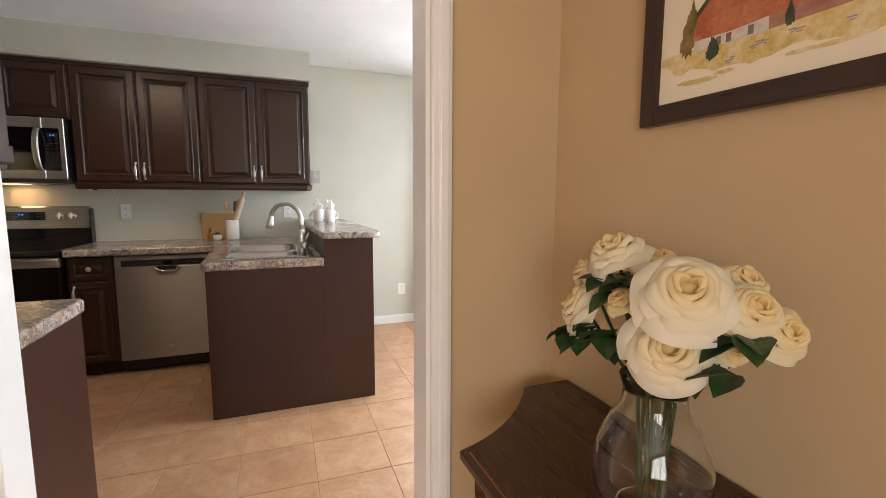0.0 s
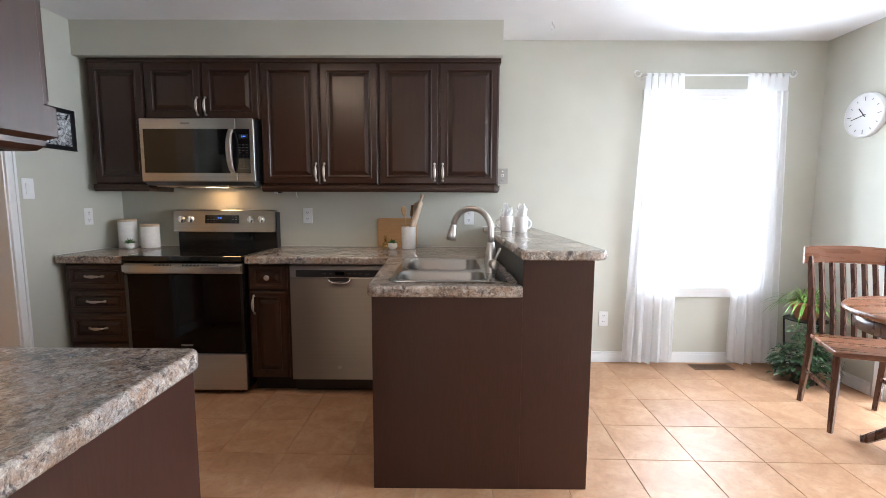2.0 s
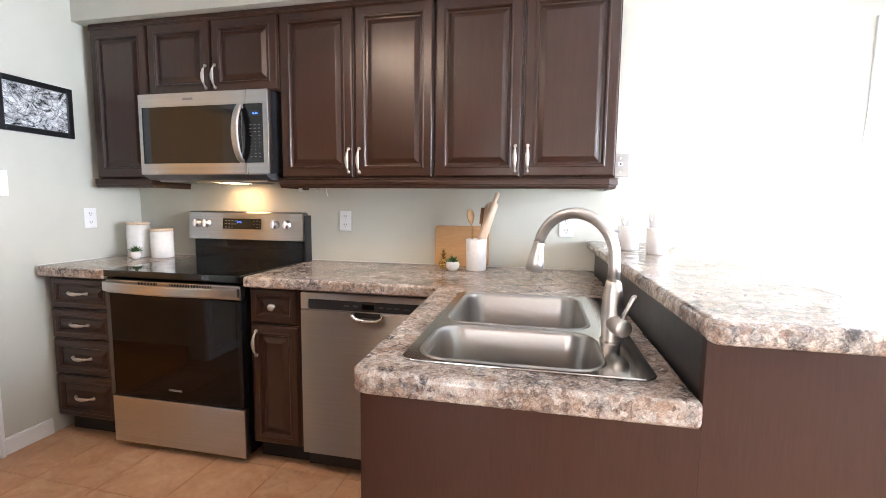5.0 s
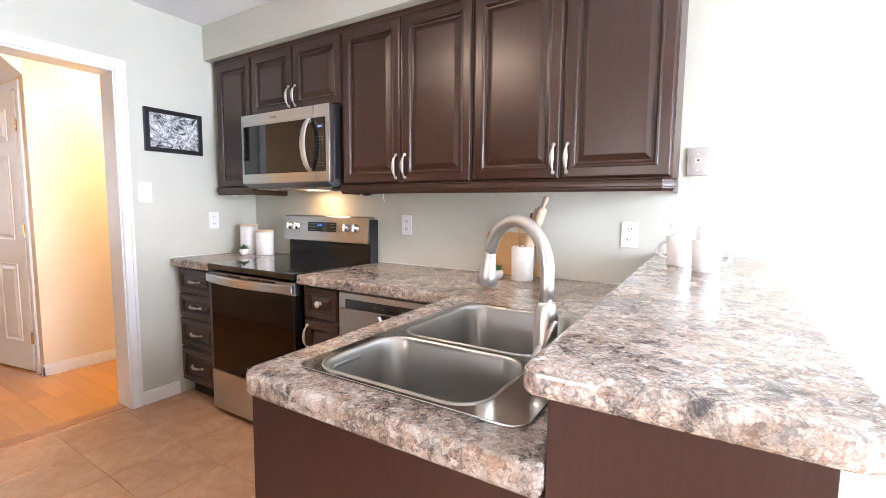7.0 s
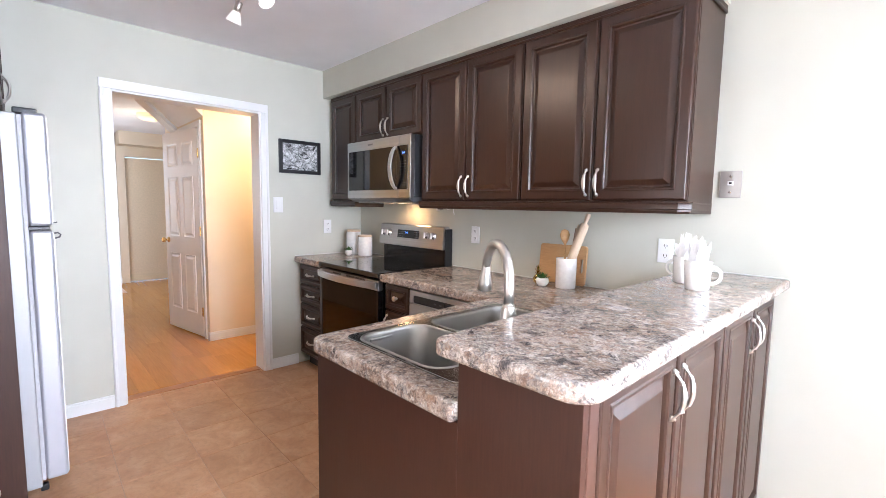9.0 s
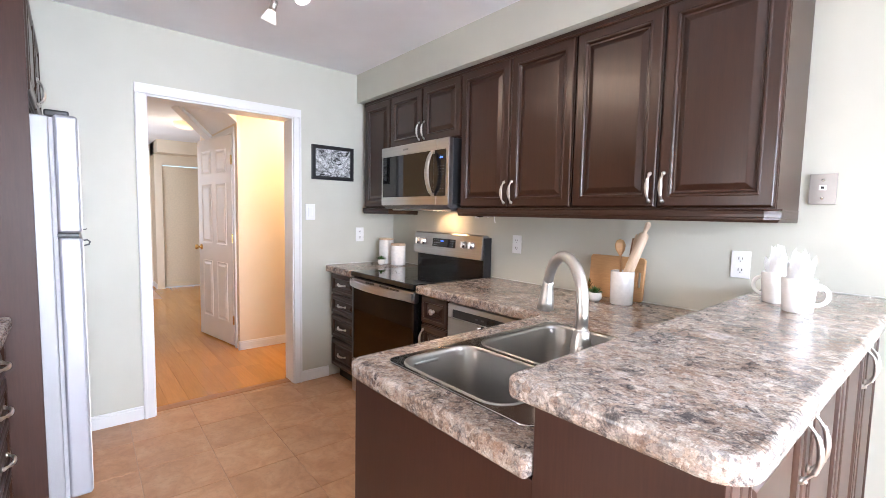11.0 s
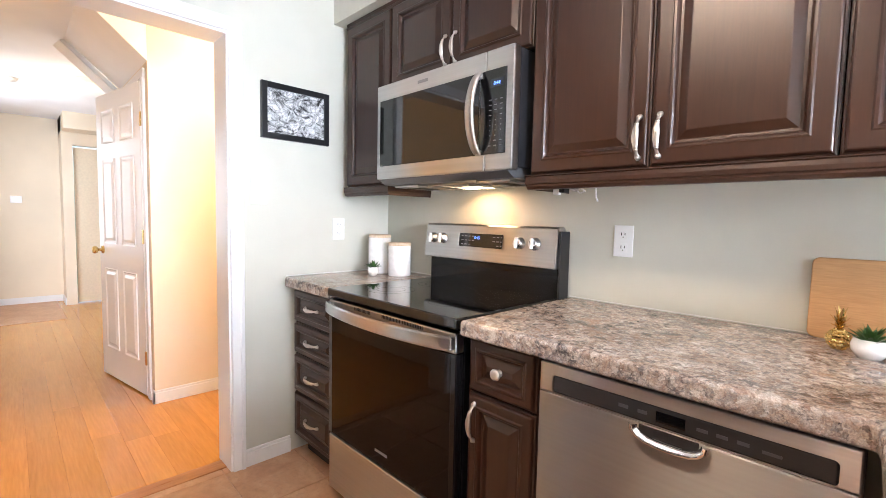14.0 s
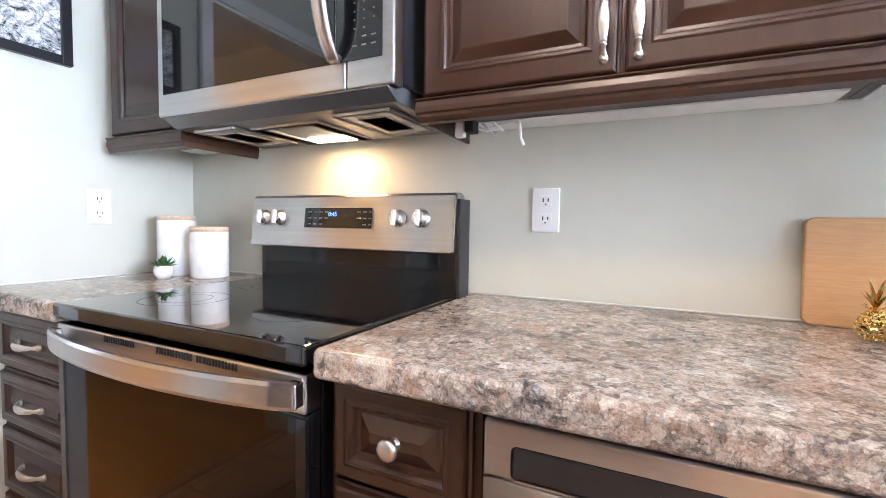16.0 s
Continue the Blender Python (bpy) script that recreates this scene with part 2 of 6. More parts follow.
CHROME = plain("polished_chrome", (0.75, 0.75, 0.76), 0.10, 1.0)
BLACKGLASS = glossy_black("black_glass", (0.005, 0.005, 0.006), 0.03, 0.2)
OVENGLASS = glossy_black("brown_black_oven_glass", (0.006, 0.003, 0.002), 0.03, 0.0, 0.17)
BLACKENAMEL = glossy_black("black_enamel", (0.007, 0.007, 0.008), 0.08, 0.0, 0.35)
BLACKPLASTIC = plain("black_plastic", (0.015, 0.015, 0.017), 0.35)
GREYMETAL = plain("grey_painted_metal", (0.085, 0.085, 0.088), 0.35, 0.4, vary=0.02)
WHITEPLASTIC = plain("white_plastic", (0.82, 0.82, 0.82), 0.3, vary=0.015, scale=10)
CERAMIC = plain("white_ceramic", (0.82, 0.81, 0.79), 0.18, coat=0.3)
TILE = tile_mat()
GROUT = painted("floor_grout", (0.44, 0.31, 0.21), 0.8)
LAMINATE = wood("orange_laminate", (0.50, 0.222, 0.042), (0.60, 0.285, 0.068), 0.12, "X", 0.5, random=True)
BAMBOO = wood("bamboo_board", (0.50, 0.27, 0.11), (0.63, 0.38, 0.175), 0.45, "X", 1.6)
PALEWOOD = wood("pale_beech", (0.60, 0.44, 0.30), (0.76, 0.60, 0.45), 0.5, "Z", 1.5)
LEAF = plain("green_leaf", (0.06, 0.15, 0.035), 0.45, vary=0.35)
LIGHTLEAF = plain("bright_green_leaf", (0.16, 0.30, 0.05), 0.45, vary=0.3)
DARKLEAF = plain("dark_ivy_leaf", (0.030, 0.062, 0.020), 0.4, vary=0.4)
GOLD = plain("gold_metal", (0.75, 0.55, 0.22), 0.15, 1.0)
BRASS = plain("brass", (0.70, 0.50, 0.20), 0.2, 1.0)
LEDBLUE = glow("blue_clock_digits", (0.10, 0.25, 1.0), 1.0)
HOODLENS = glow("warm_hood_lens", (1.0, 0.74, 0.42), 5.0)
INK = plain("pale_grey_print", (0.22, 0.22, 0.23), 0.5)
DIMINK = plain("grey_key_print", (0.15, 0.15, 0.155), 0.5)
CURTAIN = cloth("sheer_white_cotton", (0.93, 0.93, 0.94), 0.5, 0.03)
PAPER = cloth("white_tissue", (0.90, 0.90, 0.90), 0.35)
GLASS = glass_mat("window_glass")

# ---- building helpers ----


def part(name, bm, material, parent=None, label="", smooth=False):
    me = bpy.data.meshes.new(name)
    bm.normal_update()
    bm.to_mesh(me)
    bm.free()
    me.materials.append(material)
    if smooth:
        for p in me.polygons:
            p.use_smooth = True
    ob = new(name, me)
    if parent:
        ob.parent = parent
    if label:
        ob["label"] = label
    return ob


def thing(name, m, label, category, group="", kind=""):
    ob = new(name)
    ob.empty_display_size = 0.1
    ob.matrix_world = m if isinstance(m, Matrix) else pose(*m)
    return tagged(ob, label, category, group, kind)


def box(bm, x0, x1, y0, y1, z0, z1, r=0.0, seg=2):
    vs = bmesh.ops.create_cube(bm, size=1.0)["verts"]
    for v in vs:
        v.co = Vector((x0 + (v.co.x + 0.5) * (x1 - x0), y0 + (v.co.y + 0.5) * (y1 - y0), z0 + (v.co.z + 0.5) * (z1 - z0)))
    if r > 0:
        es = list({e for v in vs for e in v.link_edges})
        bmesh.ops.bevel(bm, geom=es, offset=r, segments=seg, profile=0.5, affect="EDGES")
    return bm


def boxes(*rows, r=0.0, seg=2):
    bm = bmesh.new()
    for row in rows:
        box(bm, *row, r=r, seg=seg)
    return bm


def tube(bm, pts, radii, seg=10, flat=1.0, caps=True):
    """A round or flattened tube along points."""
    pts = [Vector(p) for p in pts]
    rad = [radii] * len(pts) if isinstance(radii, (int, float)) else radii
    rings, side = [], None
    for i, p in enumerate(pts):
        d = (pts[min(i + 1, len(pts) - 1)] - pts[max(i - 1, 0)]).normalized()
        if side is None:
            side = d.orthogonal().normalized()
            for cand in (Vector((1, 0, 0)), Vector((0, 1, 0))):
                if abs(cand.dot(d)) < 0.3:
                    side = (cand - d * cand.dot(d)).normalized()
                    break
        side = (side - d * side.dot(d)).normalized()
        up = d.cross(side)
        rings.append([bm.verts.new(p + (side * math.cos(a) * flat + up * math.sin(a)) * rad[i])
                      for a in (2 * math.pi * k / seg for k in range(seg))])
    for a, b in zip(rings, rings[1:]):
        for k in range(seg):
            bm.faces.new((a[k], a[(k + 1) % seg], b[(k + 1) % seg], b[k]))
    if caps:
        bm.faces.new(rings[0][::-1])
        bm.faces.new(rings[-1])
    return bm


def lathe(bm, profile, seg=28, at=(0, 0, 0)):
    """A turned shape: profile of (radius, z), ends closed where the radius is 0."""
    at = Vector(at)
    rings = []
    for r, z in profile:
        if r < 1e-6:
            rings.append([bm.verts.new(at + Vector((0, 0, z)))])
        else:
            rings.append([bm.verts.new(at + Vector((r * math.cos(2 * math.pi * k / seg), r * math.sin(2 * math.pi * k / seg), z))) for k in range(seg)])
    for a, b in zip(rings, rings[1:]):
        for k in range(seg):
            k2 = (k + 1) % seg
            if len(a) == 1 and len(b) > 1:
                bm.faces.new((a[0], b[k2], b[k]))
            elif len(b) == 1 and len(a) > 1:
                bm.faces.new((a[k], a[k2], b[0]))
            elif len(a) > 1:
                bm.faces.new((a[k], a[k2], b[k2], b[k]))
    bmesh.ops.recalc_face_normals(bm, faces=bm.faces)
    return bm


def rounded(pts, radii, seg=6):
    """A counter-clockwise outline with its corners rounded."""
    out, n = [], len(pts)
    for i, p in enumerate(pts):
        p = Vector(p)
        r = radii[i] if not isinstance(radii, (int, float)) else radii
        if r <= 0:
            out.append(p)
            continue
        a = (Vector(pts[i - 1]) - p).normalized()
        b = (Vector(pts[(i + 1) % n]) - p).normalized()
        half = a.angle(b) / 2
        t = r / math.tan(half)
        c = p + (a + b).normalized() * (r / math.sin(half))
        s, e = p + a * t - c, p + b * t - c
        for k in range(seg + 1):
            q = s.lerp(e, k / seg)
            ang = s.angle(e)
            if ang > 1e-4:
                w0, w1 = math.sin((1 - k / seg) * ang) / math.sin(ang), math.sin(k / seg * ang) / math.sin(ang)
                q = s * w0 + e * w1
            out.append(c + q)
    return out


def inset(pts, d):
    out, n = [], len(pts)
    for i, p in enumerate(pts):
        e0, e1 = (p - pts[i - 1]).normalized(), (pts[(i + 1) % n] - p).normalized()
        n0, n1 = Vector((-e0.y, e0.x)), Vector((-e1.y, e1.x))
        m = (n0 + n1)
        m = m / max(0.3, 1 + n0.dot(n1))
        out.append(p + m * d)
    return out


def slab(bm, outline, z0, z1, r=0.008, seg=4, holes=()):
    """A flat board with a rounded edge all round and holes through it."""
    from_geo = [Vector((p[0], p[1])) for p in outline]
    rings = []
    steps = [(r * (1 - math.cos(a)), r * (1 - math.sin(a))) for a in (math.pi / 2 * k / seg for k in range(seg + 1))]
    for off, dz in [(o, d) for o, d in reversed(steps)]:
        rings.append([bm.verts.new((p.x, p.y, z0 + dz)) for p in inset(from_geo, off)])
    for off, dz in steps:
        rings.append([bm.verts.new((p.x, p.y, z1 - dz)) for p in inset(from_geo, off)])
    n = len(from_geo)
    for a, b in zip(rings, rings[1:]):
        for k in range(n):
            k2 = (k + 1) % n
            bm.faces.new((a[k], a[k2], b[k2], b[k]))
    top, bot = rings[-1], rings[0]
    ht, hb = [], []
    for h in holes:
        ht.append([bm.verts.new((p[0], p[1], z1)) for p in h])
        hb.append([bm.verts.new((p[0], p[1], z0)) for p in h])
        m = len(h)
        for k in range(m):
            k2 = (k + 1) % m
            bm.faces.new((hb[-1][k2], hb[-1][k], ht[-1][k], ht[-1][k2]))
    for ring, hs in ((top, ht), (bot, hb)):
        if not holes:
            bm.faces.new(ring if ring is top else ring[::-1])
            continue
        polys = [[v.co for v in ring]] + [[v.co for v in h] for h in hs]
        flat = list(ring) + [v for h in hs for v in h]
        for tri in tessellate_polygon(polys):
            try:
                bm.faces.new([flat[i] for i in tri])
            except ValueError:
                pass
    bmesh.ops.recalc_face_normals(bm, faces=bm.faces)
    return bm


def wall(name, axis, a0, a1, u0, u1, z0, z1, openings, material, label):
    """An upright wall with openings through it; axis is the way its thickness runs."""
    us = sorted({u0, u1, *[o[k] for o in openings for k in (0, 1)]})
    zs = sorted({z0, z1, *[o[k] for o in openings for k in (2, 3)]})
    us, zs = [u for u in us if u0 <= u <= u1], [z for z in zs if z0 <= z <= z1]
    solid = {}
    for i in range(len(us) - 1):
        for j in range(len(zs) - 1):
            uc, zc = (us[i] + us[i + 1]) / 2, (zs[j] + zs[j + 1]) / 2
            solid[i, j] = not any(o[0] < uc < o[1] and o[2] < zc < o[3] for o in openings)
    bm = bmesh.new()
    cache = {}

    def vert(a, u, z):
        key = (a, u, z)
        if key not in cache:
            cache[key] = bm.verts.new((a, u, z) if axis == "x" else (u, a, z))
        return cache[key]

    for (i, j), s in solid.items():
        if not s:
            continue
        for a in (a0, a1):
            bm.faces.new([vert(a, us[i], zs[j]), vert(a, us[i + 1], zs[j]), vert(a, us[i + 1], zs[j + 1]), vert(a, us[i], zs[j + 1])])
        for di, dj, p, q in ((-1, 0, (i, j), (i, j + 1)), (1, 0, (i + 1, j), (i + 1, j + 1)), (0, -1, (i, j), (i + 1, j)), (0, 1, (i, j + 1), (i + 1, j + 1))):
            if not solid.get((i + di, j + dj), False):
                bm.faces.new([vert(a0, us[p[0]], zs[p[1]]), vert(a0, us[q[0]], zs[q[1]]), vert(a1, us[q[0]], zs[q[1]]), vert(a1, us[p[0]], zs[p[1]])])
    bmesh.ops.recalc_face_normals(bm, faces=bm.faces)
    return tagged(part(name, bm, material), label, "wall", kind="structure")


def fixed(name, bm, material, label, category, smooth=False):
    return tagged(part(name, bm, material, smooth=smooth), label, category, kind="structure")

# ---- structure ----
CEIL = 2.45
wall("wall_north", "y", 0.0, 0.15, 0.0, 5.31, 0, CEIL, [(4.03, 4.87, 0.60, 2.04)], SAGE, "sage green painted kitchen wall behind the cabinets")
wall("wall_west", "x", -0.12, 0.0, -3.05, 0.15, 0, CEIL, [(-1.82, -0.905, 0.0, 2.032)], SAGE, "sage green wall with the cased opening to the hall")
wall("wall_east", "x", 5.31, 5.46, -3.05, 0.15, 0, CEIL, [(-2.50, -0.68, 0.0, 2.05)], SAGE, "sage green wall of the breakfast area")
wall("wall_south", "y", -3.105, -3.05, 0.0, 5.46, 0, CEIL, [(2.0, 2.94, 0.0, 2.10)], SAGE, "sage green wall behind the near counter")
wall("wall_south_living", "y", -3.160, -3.105, -0.8, 3.345, 0, CEIL, [(2.0, 2.94, 0.0, 2.10)], TAN, "tan painted wall round the kitchen doorway")
wall("wall_living_east", "x", 3.345, 3.46, -7.40, -3.105, 0, CEIL, [], TAN, "tan painted wall behind the console table")
wall("wall_living_south", "y", -7.55, -7.40, -0.8, 3.46, 0, CEIL, [(-0.5, 1.9, 0.70, 2.2)], TAN, "tan painted unseen living room end wall, opened for an added window")
wall("wall_living_west", "x", -0.92, -0.80, -7.55, -3.105, 0, CEIL, [], TAN, "tan painted living room side wall")
fixed("ceiling", boxes((-0.12, 5.46, -3.105, 0.15, CEIL, CEIL + 0.15)), WHITE, "white painted kitchen ceiling", "ceiling")
fixed("ceiling_living", boxes((-0.92, 3.46, -7.55, -3.105, CEIL, CEIL + 0.15)), WHITE, "white painted living room ceiling", "ceiling")
fixed("soffit", boxes((0.0, 2.872, -0.370, 0.0, 2.226, CEIL)), SAGE, "sage green boxed soffit above the wall cabinets", "soffit")
fixed("floor_living", boxes((-0.92, 3.46, -7.55, -3.105, -0.15, 0.0)), LAMINATE, "orange laminate living room floor", "floor")
floor = fixed("floor", boxes((-0.06, 5.46, -3.105, 0.15, -0.15, -0.004)), GROUT, "beige grouted ceramic tile floor", "floor")

# hall beyond the opening
wall("wall_hall_stair", "x", -1.23, -1.11, -0.995, 1.5, 0, CEIL, [], CREAM, "cream wall of the stair closet lit by a warm lamp")
wall("wall_hall_closet", "y", -0.995, -0.895, -2.60, -1.23, 0, CEIL, [(-2.02, -1.24, 0, 2.06)], CREAM, "cream closet wall with a white door")
wall("wall_hall_far", "x", -5.85, -5.72, -2.4, -1.13, 0, CEIL, [], CREAM, "cream wall at the end of the hall")
wall("wall_hall_return", "y", -1.13, -1.03, -5.85, -5.30, 0, CEIL, [], CREAM, "cream return wall beside the far door")
wall("wall_hall_end", "x", -5.42, -5.30, -1.03, 1.5, 0, CEIL, [(-1.02, -0.22, 0, 2.06)], CREAM, "cream wall round the far door")
wall("wall_hall_south", "y", -2.25, -2.10, -5.72, -0.12, 0, CEIL, [(-4.6, -3.2, 0.7, 2.15)], CREAM, "cream hall side wall")
wall("wall_hall_north", "y", 1.5, 1.6, -5.42, -0.12, 0, CEIL, [], CREAM, "cream wall closing the hall")
wall("wall_hall_east", "x", -0.16, -0.122, -2.1, 1.5, 0, CEIL, [(-1.82, -0.905, 0, 2.032)], CREAM, "cream hall side of the cased opening")
fixed("ceiling_hall", boxes((-5.85, -0.12, -2.25, 1.6, CEIL - 0.03, CEIL + 0.12)), WHITE, "white hall ceiling", "ceiling")
hall_floor = fixed("floor_hall", boxes((-5.85, -0.122, -2.25, 1.6, -0.15, -0.004)), LAMINATE, "glossy orange laminate hall floor", "floor")
entry = fixed("floor_entry_tile", boxes((-5.72, -4.35, -2.1, -1.20, -0.01, 0.004)), TILE, "beige stone tile patch at the entry", "floor")
bm = bmesh.new()
for x in (-1.112, -2.02):
    for y, z in ((-0.99, 2.137), (-1.31, 2.42), (-0.99, 2.42)):
        bm.verts.new((x, y, z))
bm.verts.ensure_lookup_table()
v = bm.verts
for f in ((0, 1, 4, 3), (0, 2, 1), (3, 4, 5), (1, 2, 5, 4), (0, 3, 5, 2)):
    bm.faces.new([v[i] for i in f])
bmesh.ops.recalc_face_normals(bm, faces=bm.faces)
fixed("stair_soffit", bm, WHITE, "white sloping underside of the stairs", "soffit")
bm = bmesh.new()
tube(bm, [(-2.045, -1.02, 2.10), (-2.045, -1.34, 2.40)], 0.045, 4)
fixed("stair_trim", bm, TRIM, "white painted trim along the sloping stair underside", "trim")


def casing(name, axis, a, u0, u1, z1, width, depth, label):
    """A door casing on one face of a wall; a is the wall's face, depth the way it stands out."""
    bm = bmesh.new()
    lo, hi = min(a, a + depth), max(a, a + depth)
    rows = [(u0 - width, u0, 0.0, z1), (u1, u1 + width, 0.0, z1), (u0 - width, u1 + width, z1, z1 + width)]
    for p, q, z0, zz in rows:
        if axis == "x":
            box(bm, lo, hi, p, q, z0, zz, 0.004)
            box(bm, min(a, a + depth * 1.35), max(a, a + depth * 1.35), p + 0.004 if p < u0 else p + width * 0.66, (p + width * 0.34) if p < u0 and q <= u0 else q - 0.004, z0, zz, 0.003) if zz <= z1 else None
        else:
            box(bm, p, q, lo, hi, z0, zz, 0.004)
    return fixed(name, bm, TRIM, label, "trim")


casing("trim_hall_opening", "x", 0.0, -1.82, -0.905, 2.032, 0.060, 0.018, "white painted casing round the hall opening")
fixed("jamb_hall_opening", boxes((-0.160, 0.004, -1.826, -1.812, 0, 2.026), (-0.160, 0.004, -0.913, -0.899, 0, 2.026), (-0.160, 0.004, -1.826, -0.899, 2.020, 2.038), r=0.002), TRIM, "white painted jamb lining of the hall opening", "trim")
fixed("jamb_kitchen_doorway", boxes((1.994, 2.006, -3.163, -3.047, 0, 2.09), (2.932, 2.946, -3.163, -3.047, 0, 2.09), (1.994, 2.946, -3.163, -3.047, 2.086, 2.104), r=0.002), TRIM, "white painted jamb lining of the kitchen doorway", "trim")
fixed("trim_living_doorway", boxes((1.850, 1.994, -3.178, -3.160, 0, 2.16), (2.946, 3.002, -3.178, -3.160, 0, 2.16), (1.856, 1.882, -3.185, -3.160, 0, 2.16), (2.966, 2.992, -3.185, -3.160, 0, 2.16), (1.994, 2.946, -3.178, -3.160, 2.104, 2.16), r=0.003), TRIM, "white painted casing on the living room side", "trim")


def baseboard(name, rows, label):
    bm = bmesh.new()
    for x0, x1, y0, y1 in rows:
        box(bm, x0, x1, y0, y1, 0.0, 0.070, 0.002)
        t = 0.004
        box(bm, x0 + (t if x1 - x0 < 0.1 and x1 > 3 else 0), x1 - (t if x1 - x0 < 0.1 and x1 <= 3 else 0), y0 + (t if y1 - y0 < 0.1 else 0), y1, 0.069, 0.085, 0.003)
    return fixed(name, bm, TRIM, label, "baseboard")


baseboard("baseboard_west", [(0.0, 0.013, -2.9, -1.882), (0.0, 0.013, -0.843, -0.62)], "white baseboard beside the hall opening")
baseboard("baseboard_north", [(3.125, 5.297, -0.013, 0.0)], "white baseboard under the window")
baseboard("baseboard_east", [(5.297, 5.31, -0.60, -0.013)], "white baseboard by the patio door")
baseboard("baseboard_hall", [(-1.11, -1.097, -1.008, 1.5), (-1.14, -1.097, -1.008, -0.995), (-5.72, -5.707, -2.1, -1.143), (-5.72, -5.30, -1.143, -1.13)], "white hall baseboard")
baseboard("baseboard_living", [(3.332, 3.345, -7.4, -3.16), (3.003, 3.332, -3.173, -3.16)], "white living room baseboard")

# window in the north wall
win = tagged(new("window_1"), "white window behind sheer curtains, bright daylight outside", "window", kind="structure")
win.location = (4.45, 0.0, 0.60)
part("window_frame", boxes((-0.42, -0.37, 0.03, 0.11, 0, 1.44), (0.37, 0.42, 0.03, 0.11, 0, 1.44), (-0.37, 0.37, 0.03, 0.11, 1.39, 1.44), (-0.37, 0.37, 0.03, 0.11, 0, 0.05), (-0.37, 0.37, 0.045, 0.095, 0.50, 0.55), r=0.004), WHITEPLASTIC, win)
part("casing", boxes((-0.485, -0.42, -0.018, 0.0, -0.07, 1.50), (0.42, 0.485, -0.018, 0.0, -0.07, 1.50), (-0.42, 0.42, -0.018, 0.0, 1.44, 1.50), (-0.42, 0.42, -0.018, 0.0, -0.07, -0.012), r=0.004), TRIM, win)
part("window_sill", boxes((-0.43, 0.43, -0.035, 0.03, -0.012, 0.012), r=0.005), TRIM, win)
for zz0, zz1 in ((0.05, 0.50), (0.55, 1.39)):
    pane = part("pane", boxes((-0.37, 0.37, 0.066, 0.072, zz0, zz1)), GLASS, win)
    pane.visible_shadow = False
patio = tagged(new("window_2"), "white sliding patio door letting daylight in", "patio door", kind="structure")
patio.location = (5.31, -1.59, 0.0)
part("window_frame", boxes((0.03, 0.12, -0.91, -0.85, 0, 2.05), (0.03, 0.12, 0.85, 0.91, 0, 2.05), (0.03, 0.12, -0.85, 0.85, 1.99, 2.05), (0.03, 0.12, -0.85, 0.85, 0, 0.06), (0.03, 0.12, -0.04, 0.04, 0.06, 1.99), r=0.004), WHITEPLASTIC, patio)
part("casing", boxes((-0.018, 0.0, 0.91, 0.975, 0, 2.115), (-0.018, 0.0, -0.975, -0.91, 0, 2.115), (-0.018, 0.0, -0.91, 0.91, 2.05, 2.115), r=0.004), TRIM, patio)
for y0, y1 in ((-0.85, -0.04), (0.04, 0.85)):
    pane = part("pane", boxes((0.07, 0.076, y0, y1, 0.06, 1.99)), GLASS, patio)
    pane.visible_shadow = False
# living room window added for the fill lamp; none is seen
lwin = tagged(new("added_window_1"), "unseen window frame added behind the living room fill lamp", "window", kind="structure")
lwin.location = (0.7, -7.40, 0.70)
part("window_frame", boxes((-1.2, -1.13, -0.12, -0.03, 0, 1.5), (1.13, 1.2, -0.12, -0.03, 0, 1.5), (-1.13, 1.13, -0.12, -0.03, 1.43, 1.5), (-1.13, 1.13, -0.12, -0.03, 0, 0.07), (-0.03, 0.03, -0.12, -0.03, 0.07, 1.43), r=0.004), WHITEPLASTIC, lwin)
# unseen entry window, put in to go with the hall's fill lamp
hwin = tagged(new("added_window_2"), "unseen window frame added behind the entry fill lamp", "window", kind="structure")
hwin.location = (-3.9, -2.10, 0.70)
part("window_frame", boxes((-0.7, -0.64, -0.12, -0.03, 0, 1.45), (0.64, 0.7, -0.12, -0.03, 0, 1.45), (-0.64, 0.64, -0.12, -0.03, 1.39, 1.45), (-0.64, 0.64, -0.12, -0.03, 0, 0.06), r=0.004), WHITEPLASTIC, hwin)
GRASS = plain("lawn", (0.10, 0.16, 0.05), 0.9, vary=0.4, scale=3)
fixed("ground", boxes((-400, 400, -400, 400, -0.6, -0.35)), GRASS, "lawn outside the windows", "ground")

# ---- kitchen cabinets ----


def ring_loft(bm, rings):
    """Joins rectangular rings (x0, x1, z0, z1, y) into one surface, closed at the first and last."""
    vs = [[bm.verts.new(p) for p in ((x0, y, z0), (x1, y, z0), (x1, y, z1), (x0, y, z1))] for x0, x1, z0, z1, y in rings]
    for a, b in zip(vs, vs[1:]):
        for k in range(4):
            bm.faces.new((a[k], a[(k + 1) % 4], b[(k + 1) % 4], b[k]))
    bm.faces.new(vs[0][::-1])
    bm.faces.new(vs[-1])
    bmesh.ops.recalc_face_normals(bm, faces=bm.faces)


